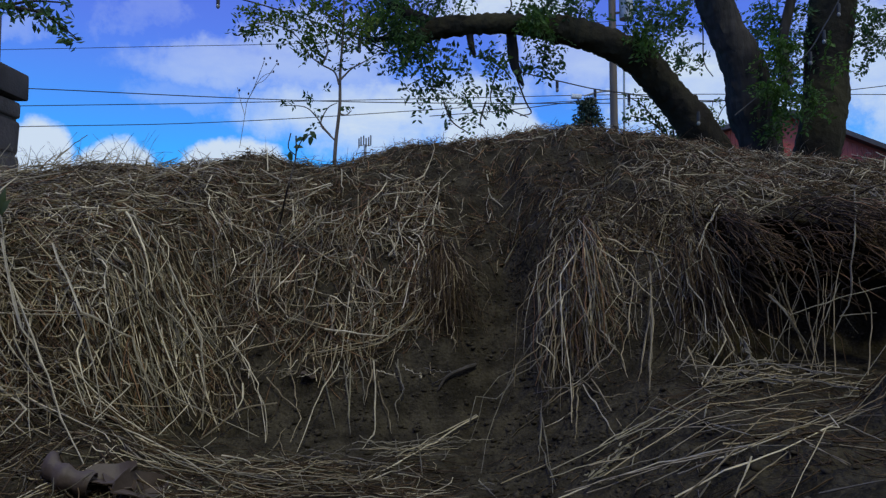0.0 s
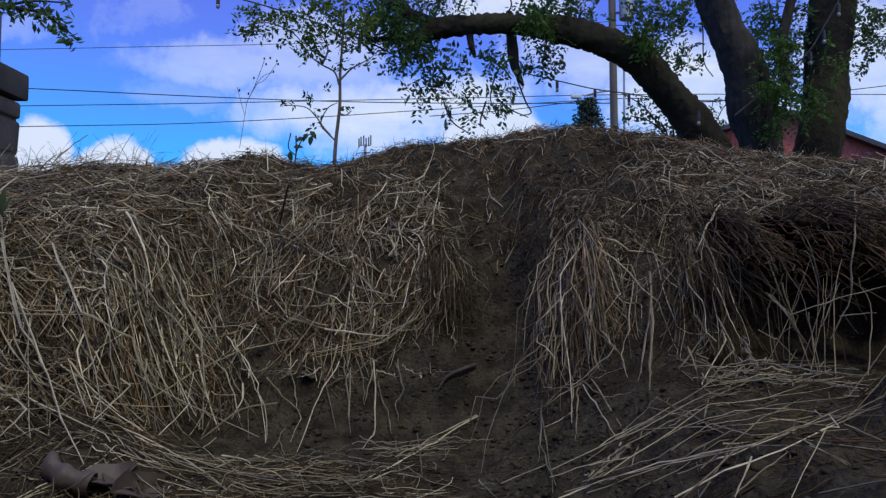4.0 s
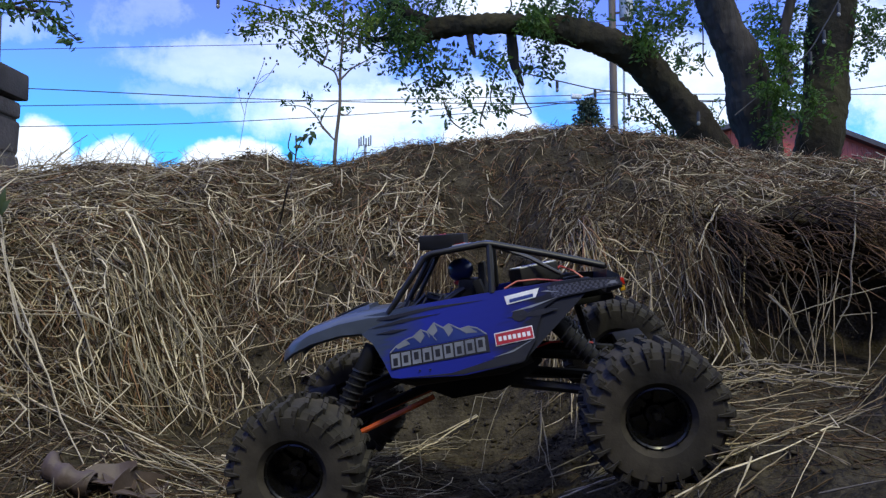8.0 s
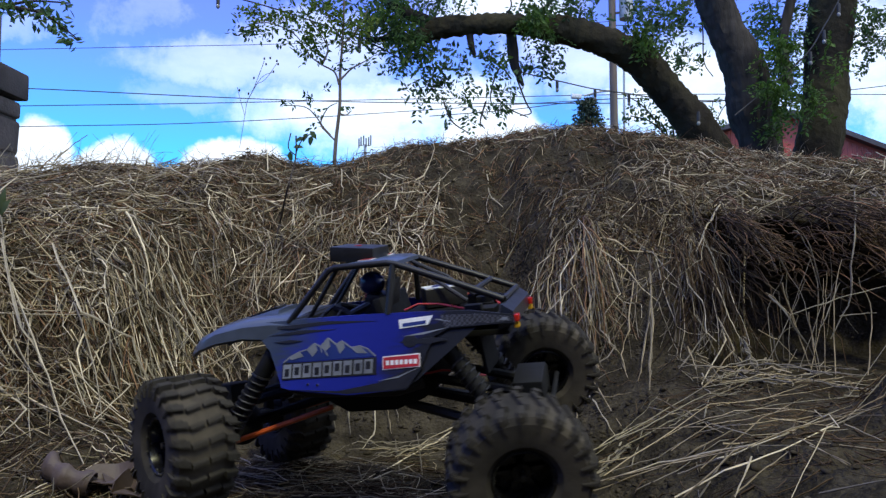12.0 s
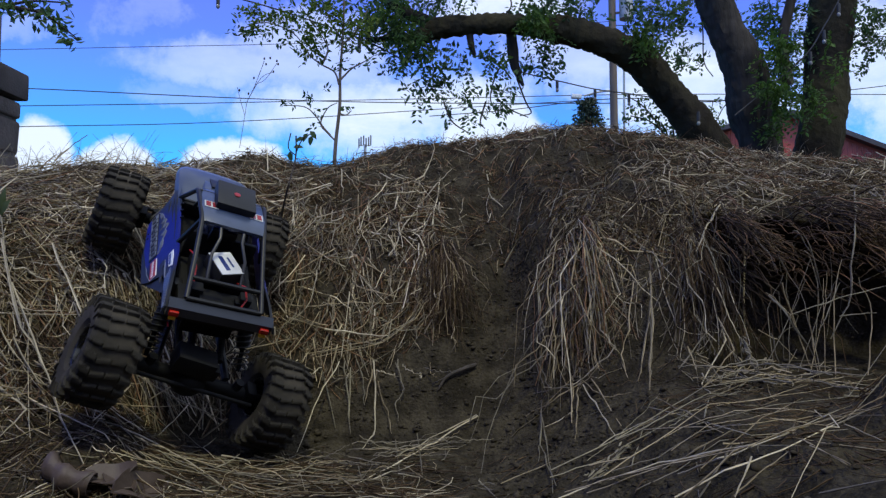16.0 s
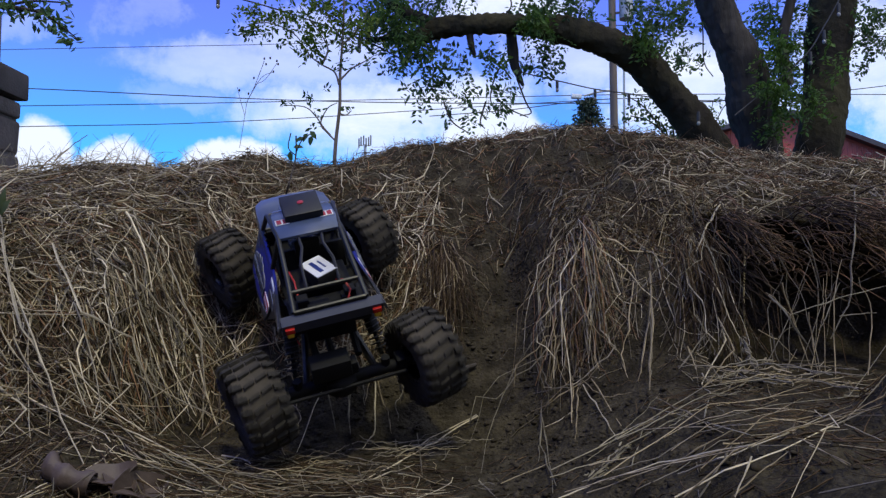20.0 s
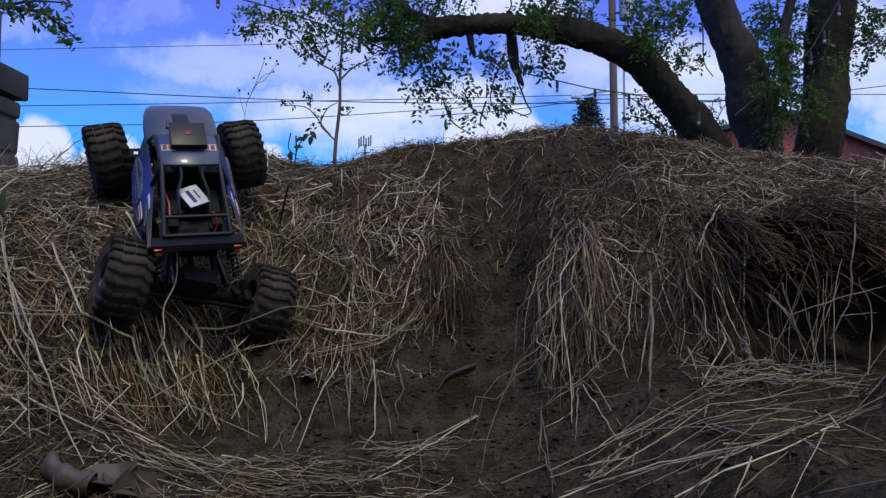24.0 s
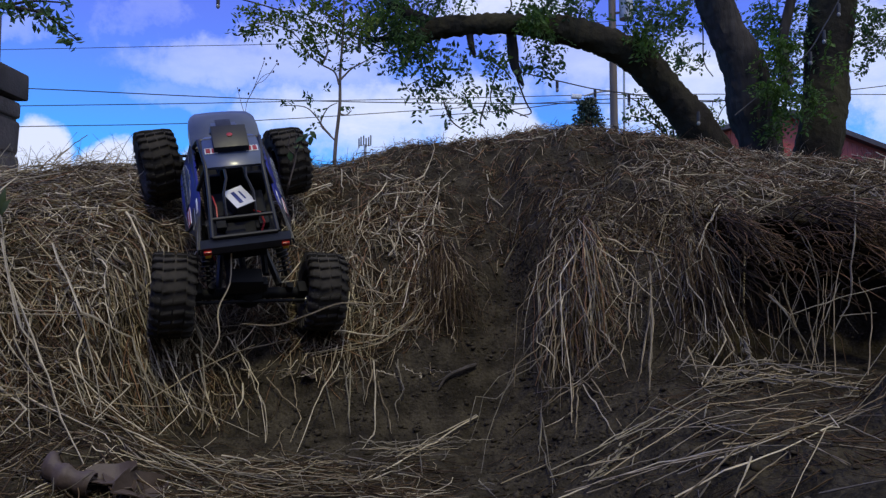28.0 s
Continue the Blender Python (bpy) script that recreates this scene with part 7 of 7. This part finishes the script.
add_tube(bm, [(-2.82, 25.0, 0.0), (-2.81, 25.0, 2.6), (-2.80, 25.0, 5.3)], [0.10, 0.07, 0.05], 8)
part("post", bm, GALV, mast)
bm = bmesh.new()
add_tube(bm, [(-3.03, 25.0, 5.28), (-2.58, 25.0, 5.28)], 0.02, 6)
part("cross_arm", bm, GALV, mast)
for k, o in enumerate((-0.22, -0.14, -0.05, 0.04, 0.13, 0.21)):
    bm = bmesh.new()
    add_box(bm, (-2.80 + o, 25.0 - 0.06 * (k % 2), 5.36 + 0.05 * (k % 3)), (0.045, 0.04, 0.34), None, 0.008)
    part("antenna_panel", bm, BARN_TRIM, mast)

# ---------------------------------------------------------------- pole, wires and lamps
pole = thing("utility_pole", "weathered wooden utility pole with a grey transformer", "pole")
bm = bmesh.new()
add_tube(bm, [(6.899, 28.031, 0.372), (6.831, 27.707, 6.563), (6.741, 27.441, 11.629), (6.673, 27.253, 15.231)], [0.17, 0.155, 0.14, 0.13], 14)
part("post", bm, POLE, pole)
c = Vector((7.278, 27.355, 11.364))
bm = bmesh.new()
add_lathe_up(bm, (c.x, c.y, c.z - 0.55), 0.27, 1.6, 0, 24)
can = part("transformer", bm, GALV, pole, "grey transformer can")
bm = bmesh.new()
for z in (-0.3, 0.5):
    add_box(bm, (c.x - 0.33, c.y, c.z + z), (0.25, 0.06, 0.08))
part("bracket", bm, BARN_TRIM, pole)
bm = bmesh.new()
add_tube(bm, bent([c + Vector((-0.12, -0.29, 0.9)), c + Vector((-0.1, -0.30, 0.1)), c + Vector((0.08, -0.29, -0.3)), c + Vector((0.14, -0.29, -0.5))], 4), 0.02, 5)
part("lead", bm, CABLE, can)
bm = bmesh.new()
add_tube(bm, bent([(6.808, 27.630, 8.027), (6.222, 27.634, 7.959), (5.636, 27.642, 7.802)], 4), 0.04, 6)
arm = part("lamp_arm", bm, GALV, pole)
bm = bmesh.new()
add_box(bm, (5.320, 27.643, 7.779), (0.42, 0.22, 0.18), Matrix.Rotation(0.06, 4, "Y"), 0.05)
part("lamp_head", bm, WHITE, arm, "white lamp head")
bm = bmesh.new()
add_tube(bm, [(7.000, 27.030, 0.367), (6.978, 26.717, 6.337), (6.957, 26.530, 9.919)], 0.042, 8)
thing("steel_mast", "thin grey steel mast beside the utility pole", "mast", bm, GALV)

def power_line(pts, r):
    bm = bmesh.new()
    add_tube(bm, bent(pts, 6), r, 5)
    thing("power_line", "thin dark overhead power line against the sky", "power line", bm, CABLE, group="overhead power lines")


power_line([(-20.599, 25.646, 7.679), (-15.366, 25.653, 7.533), (-9.870, 26.655, 7.531), (-5.050, 27.652, 7.599), (0.361, 27.657, 7.509), (6.808, 27.657, 7.509)], 0.020)
power_line([(-20.599, 25.692, 6.801), (-15.889, 25.687, 6.885), (-10.522, 26.671, 7.227), (-4.870, 26.665, 7.336), (0.361, 27.647, 7.711), (6.808, 27.640, 7.847), (12.309, 27.638, 7.869), (20.651, 27.640, 7.847)], 0.017)
power_line([(-20.599, 25.731, 6.049), (-13.900, 25.726, 6.153), (-9.713, 25.721, 6.237), (-5.304, 26.699, 6.685), (0.361, 27.668, 7.306), (6.763, 27.648, 7.689)], 0.016)
power_line([(-20.599, 25.582, 8.892), (-16.098, 25.578, 8.975), (-10.969, 25.572, 9.080), (-6.174, 26.550, 9.529), (-1.894, 27.522, 10.098), (6.718, 27.486, 10.773)], 0.012)
power_line([(-0.541, 27.684, 6.991), (2.615, 27.671, 7.239), (6.808, 27.648, 7.689), (11.633, 27.651, 7.621), (16.142, 27.630, 8.027), (20.651, 27.601, 8.590)], 0.018)
power_line([(6.763, 27.494, 10.616), (10.280, 27.498, 10.548), (16.142, 27.514, 10.233), (20.651, 27.524, 10.053)], 0.018)


def string_light(pts, bulbs, label, pale=False):
    t = thing("string_light", label, "string light")
    bm = bmesh.new()
    add_tube(bm, bent(pts, 6), 0.006, 5)
    part("cable", bm, CABLE, t)
    for b in bulbs:
        p = Vector(b)
        bm = bmesh.new()
        add_lathe_up(bm, (p.x, p.y, p.z - 0.075), 0.014, 0.075, 0, 8)
        s = part("socket", bm, CABLE, t)
        bm = bmesh.new()
        bmesh.ops.create_icosphere(bm, subdivisions=2, radius=0.015, matrix=Matrix.Translation((p.x, p.y, p.z - 0.092)) @ Matrix.Diagonal((1, 1, 1.3, 1)))
        part("bulb", bm, BULB, s, "clear glass bulb")


string_light([(0.712, 6.405, 2.211), (1.052, 6.409, 2.133), (1.408, 6.414, 2.054), (1.717, 6.416, 2.012), (2.125, 6.419, 1.950), (2.491, 6.420, 1.939), (2.805, 6.417, 1.981)],
             [(1.057, 6.409, 2.133), (1.408, 6.414, 2.054), (1.722, 6.416, 2.007)], "sagging string of garden bulbs hung from the tree")
string_light([(2.327, 5.537, 1.591), (2.777, 5.517, 1.964), (2.931, 5.509, 2.118), (3.039, 5.500, 2.298), (3.156, 5.489, 2.505), (3.228, 5.479, 2.694)],
             [(2.931, 5.510, 2.100), (3.039, 5.501, 2.271), (3.156, 5.490, 2.487), (2.002, 5.436, 1.597)], "string of garden bulbs wound on the tree trunk")
string_light([(-2.445, 5.083, 2.602), (-1.666, 5.094, 2.401), (-1.212, 5.199, 2.306), (-0.632, 5.209, 2.102), (-0.273, 5.219, 1.923)], [(-1.666, 5.094, 2.393), (-0.632, 5.210, 2.098)], "garden bulb string passing overhead")

# ---------------------------------------------------------------- barn and pillar
barn = thing("barn", "red steel-clad barn with a dark low gable roof", "building")
L, T, R = Vector((7.072, 23.786, 4.945)), Vector((11.444, 22.743, 5.748)), Vector((15.871, 21.850, 3.668))
back = Vector((0.35, 1.0, 0)).normalized() * 14
drop = lambda p: Vector((p.x, p.y, -0.2))
bm = bmesh.new()
front = [bm.verts.new(p) for p in (drop(L), L, T, R, drop(R))]
rear = [bm.verts.new(p + back) for p in (drop(L), L, T, R, drop(R))]
bm.faces.new(front)
bm.faces.new(rear[::-1])
for k in (0, 3):
    bm.faces.new((front[k], rear[k], rear[k + 1], front[k + 1]))
bm.faces.new((front[1], rear[1], rear[2], front[2]))
bm.faces.new((front[2], rear[2], rear[3], front[3]))
part("wall", bm, BARN_RED, barn, "red ribbed steel wall")
face = (R - L).normalized()
out = Vector((face.y, -face.x, 0)).normalized() * 0.03
for k in range(64):
    t = (k + 0.5) / 64
    p = L.lerp(R, t)
    s = (T - L).dot(face) / (R - L).dot(face)
    z = L.z + (T.z - L.z) * t / s if t < s else T.z + (R.z - T.z) * (t - s) / (1 - s)
    bm = bmesh.new()
    add_tube(bm, [Vector((p.x, p.y, 0.2)) + out, Vector((p.x, p.y, z - 0.06)) + out], 0.035, 4)
    part("rib", bm, BARN_RED, barn)
for a, b in ((L, T), (T, R)):
    bm = bmesh.new()
    d = (b - a).normalized() * 0.3
    up = Vector((0, 0, 0.16))
    add_loft(bm, [[a - d * (a is L) - back.normalized() * 0.4, b + d * (b is R) - back.normalized() * 0.4, b + d * (b is R) - back.normalized() * 0.4 + up, a - d * (a is L) - back.normalized() * 0.4 + up],
                  [a - d * (a is L) + back, b + d * (b is R) + back, b + d * (b is R) + back + up, a - d * (a is L) + back + up]])
    part("roof", bm, BARN_TRIM, barn, "dark steel roof slope")

pillar = thing("stone_pillar", "stone pillar with an overhanging cap and a post, backlit shade in its colour", "pillar")
p = Vector((-3.402, 4.935, 1.602))
rnd = random.Random(8)
z, k = -0.1, 0
top_z = p.z
while z < top_z - 0.02:
    hgt = min(0.24 + 0.04 * rnd.random(), top_z - z)
    bm = bmesh.new()
    add_box(bm, (p.x + rnd.uniform(-0.008, 0.008), p.y, z + hgt / 2), (0.50, 0.50, hgt - 0.012), None, 0.028)
    for v in bm.verts:
        v.co += Vector((rnd.uniform(-1, 1), rnd.uniform(-1, 1), rnd.uniform(-1, 1))) * 0.005
    part("stone", bm, STONE, pillar)
    z += hgt
bm = bmesh.new()
add_box(bm, (p.x, p.y, (z - 0.1) / 2 - 0.02), (0.46, 0.46, z), None, 0.01)
part("core", bm, CAP, pillar, "mortar core")
bm = bmesh.new()
add_box(bm, (p.x, p.y, top_z + 0.115), (0.57, 0.57, 0.20), None, 0.02)
part("cap", bm, CAP, pillar, "overhanging cap stone, darkened for its backlit shade")
bm = bmesh.new()
add_box(bm, (p.x, p.y, top_z + 0.215 + 0.20), (0.36, 0.20, 0.40), None, 0.01)
part("post", bm, BARN_TRIM, pillar, "dark post on the cap")

# an added, unseen wall closes the place behind the eye and blocks sky light
bm = bmesh.new()
add_box(bm, (0, -4.6, 1.4), (12.0, 0.2, 3.0), None, 0.01)
thing("sky_block_wall", "plain added wall behind the eye, unseen, holding off sky light", "wall", bm, POLE, kind="structure")


# ---------------------------------------------------------------- what moves
CAR_ROWS = [
    (0.0, 1.60, 0.62, 0.500, 0.0, 0.0, 180.0),
    (4.0, 1.45, 0.62, 0.495, 0.0, 0.0, 180.0),
    (5.0, 0.92, 0.62, 0.420, 0.0, 3.0, 180.0),
    (5.5, 0.60, 0.625, 0.362, 0.0, 2.0, 180.0),
    (5.7, 0.565, 0.63, 0.355, 0.0, 6.0, 180.0),
    (6.0, 0.462, 0.655, 0.284, 0.0, 45.0, -172.0),
    (6.3, 0.336, 0.682, 0.254, 8.3, 40.2, -179.0),
    (6.5, 0.279, 0.697, 0.216, -14.2, 31.0, 177.0),
    (6.8, 0.169, 0.692, 0.124, 9.4, 15.8, -174.5),
    (7.0, 0.111, 0.714, 0.119, 7.1, 14.7, -176.2),
    (7.4, 0.037, 0.740, 0.113, -3.9, 11.2, 172.8),
    (8.0, 0.037, 0.740, 0.113, -3.9, 11.2, 172.8),
    (11.0, 0.037, 0.740, 0.113, -3.9, 11.2, 172.8),
    (11.5, -0.005, 0.731, 0.106, -5.3, 7.7, 169.7),
    (12.0, -0.065, 0.740, 0.099, -7.1, 5.1, 165.9),
    (12.5, -0.138, 0.785, 0.093, -3.7, -0.8, 159.2),
    (14.5, -0.333, 0.932, 0.169, 10.0, -30.6, 126.7),
    (15.0, -0.355, 0.958, 0.197, 14.9, -38.3, 122.0),
    (15.5, -0.360, 0.976, 0.222, 18.4, -43.5, 117.6),
    (16.0, -0.357, 0.997, 0.221, 17.2, -39.9, 110.6),
    (17.0, -0.326, 1.002, 0.220, 17.2, -38.9, 107.4),
    (18.0, -0.266, 1.042, 0.214, 16.7, -38.6, 97.5),
    (19.0, -0.206, 1.030, 0.185, 4.2, -33.1, 91.0),
    (20.0, -0.184, 1.039, 0.202, -16.3, -33.7, 114.5),
    (20.5, -0.215, 1.059, 0.227, -24.3, -37.6, 136.0),
    (21.0, -0.257, 1.066, 0.242, -20.0, -37.8, 142.7),
    (21.5, -0.327, 1.098, 0.292, -20.5, -40.4, 146.9),
    (23.5, -0.422, 1.158, 0.339, -4.9, -48.0, 117.8),
    (24.0, -0.426, 1.160, 0.345, -7.2, -49.3, 119.7),
    (25.0, -0.425, 1.156, 0.342, -5.6, -47.7, 118.2),
    (26.0, -0.397, 1.181, 0.346, -5.0, -48.0, 109.8),
    (27.0, -0.377, 1.215, 0.369, -19.9, -48.1, 124.2),
    (28.0, -0.345, 1.168, 0.340, -12.5, -47.2, 118.2),
]
ROLLS = [(0.0, 0.0, 0.0), (5.7, 0.0, 0.0), (6.3, -4.1, 0.0), (6.5, 1.2, -0.0), (6.8, -7.7, -4.2), (7.0, -7.8, -3.2), (7.4, -1.6, -4.4), (8.0, -1.6, -4.4), (11.0, -1.6, -4.4), (11.5, 1.8, -8.7), (12.0, 8.5, -8.6), (12.5, 6.5, -3.9), (14.5, -9.5, -7.8), (15.0, -11.2, -5.2), (15.5, -8.5, 3.3), (16.0, 0.7, 10.3), (17.0, -1.9, 5.8), (18.0, -6.8, 2.7), (19.0, 2.6, 0.5), (20.0, -1.1, -0.4), (20.5, -2.1, -1.2), (21.0, -5.2, -13.7), (21.5, 11.5, -0.3), (23.5, 2.5, 18.5), (24.0, -2.6, 21.6), (25.0, 1.3, 18.8), (26.0, 1.5, 20.0), (27.0, 9.3, 13.2), (28.0, 4.2, 10.8)]
# seconds, front steering, rear steering, degrees
STEER = [(0, 0, 0), (6, 0, 0), (11, 0, 0), (11.5, -20, 8), (12, -34, 14), (12.5, -34, 14), (14.5, -12, 4), (15, -26, 2), (15.5, -16, 0), (16, -6, -2), (17, 2, -10),
         (18, 6, -10), (19, 8, -6), (20, 22, 14), (20.5, 18, 0), (21, 24, -4), (21.5, 12, 0), (23.5, 10, -6), (24, 10, -8), (25, 0, -8), (26, -4, -4), (27, 0, -4), (28, 9, -6)]
# seconds and turns of the wheels so far
TURNS = [(0, 0), (4, 0.3), (5.5, 2.4), (6.0, 3.0), (7.0, 4.1), (7.4, 4.7), (11.0, 4.7), (12.5, 5.4), (14.5, 6.6), (16, 7.6), (17, 8.2), (19, 9.6), (20, 10.3), (21.5, 11.6),
         (23.5, 13.0), (28, 17.0)]


def along(rows, t, col):
    return float(np.interp(t, [q[0] for q in rows], [q[col] for q in rows]))


def motions():
    walk(SWAYED, [(0.0, STALK_AT @ pose(0, 0, 0, 0, -21, 0)), (5.9, STALK_AT @ pose(0, 0, 0, 0, -21, 0)), (6.4, STALK_AT), (28.0, STALK_AT)])
    walk(CAR, [(t, pose(*p)) for t, *p in CAR_ROWS])
    lying = [(-0.47, 0.98, 0.0, 52, 18, 0), (-0.33, 1.00, 0.0, 20, 70, 0)]
    held = [((-0.205, 0.045, 0.025), (0, 8, 0)), ((-0.225, -0.075, 0.015), (0, 86, 0))]
    for ob, low, grip in zip(CAUGHT, lying, held):
        at = pose(low[0], low[1], float(height(low[0], low[1])) + 0.012, -low[3], low[4], low[5])
        rows = [(0.0, at), (21.6, at)]
        for t, *p in CAR_ROWS:
            if t >= 23.5:
                rows.append((t, Matrix.Translation(pose(*p) @ Vector(grip[0])) @ pose(0, 0, 0, *grip[1])))
        walk(ob, rows)
    steps = [round(0.1 * k, 1) for k in range(281)]
    for ax, fx, col in ((AXLES[0], 1, 1), (AXLES[1], -1, 2)):
        walk(ax, [(t, pose(fx * HALF, 0, 0, along(ROLLS, t, col))) for t in steps[::2]])
    for w, fx, s in WHEELS:
        col = 1 if fx > 0 else 2
        walk(w, [(t, pose(fx * HALF, 0, 0, along(ROLLS, t, col)) @ pose(0, s * TRACK / 2, 0) @ pose(0, 0, 0, 0, 0, along(STEER, t, col))
                  @ pose(0, 0, 0, 0, 360.0 * along(TURNS, t, 1))) for t in steps])


motions()
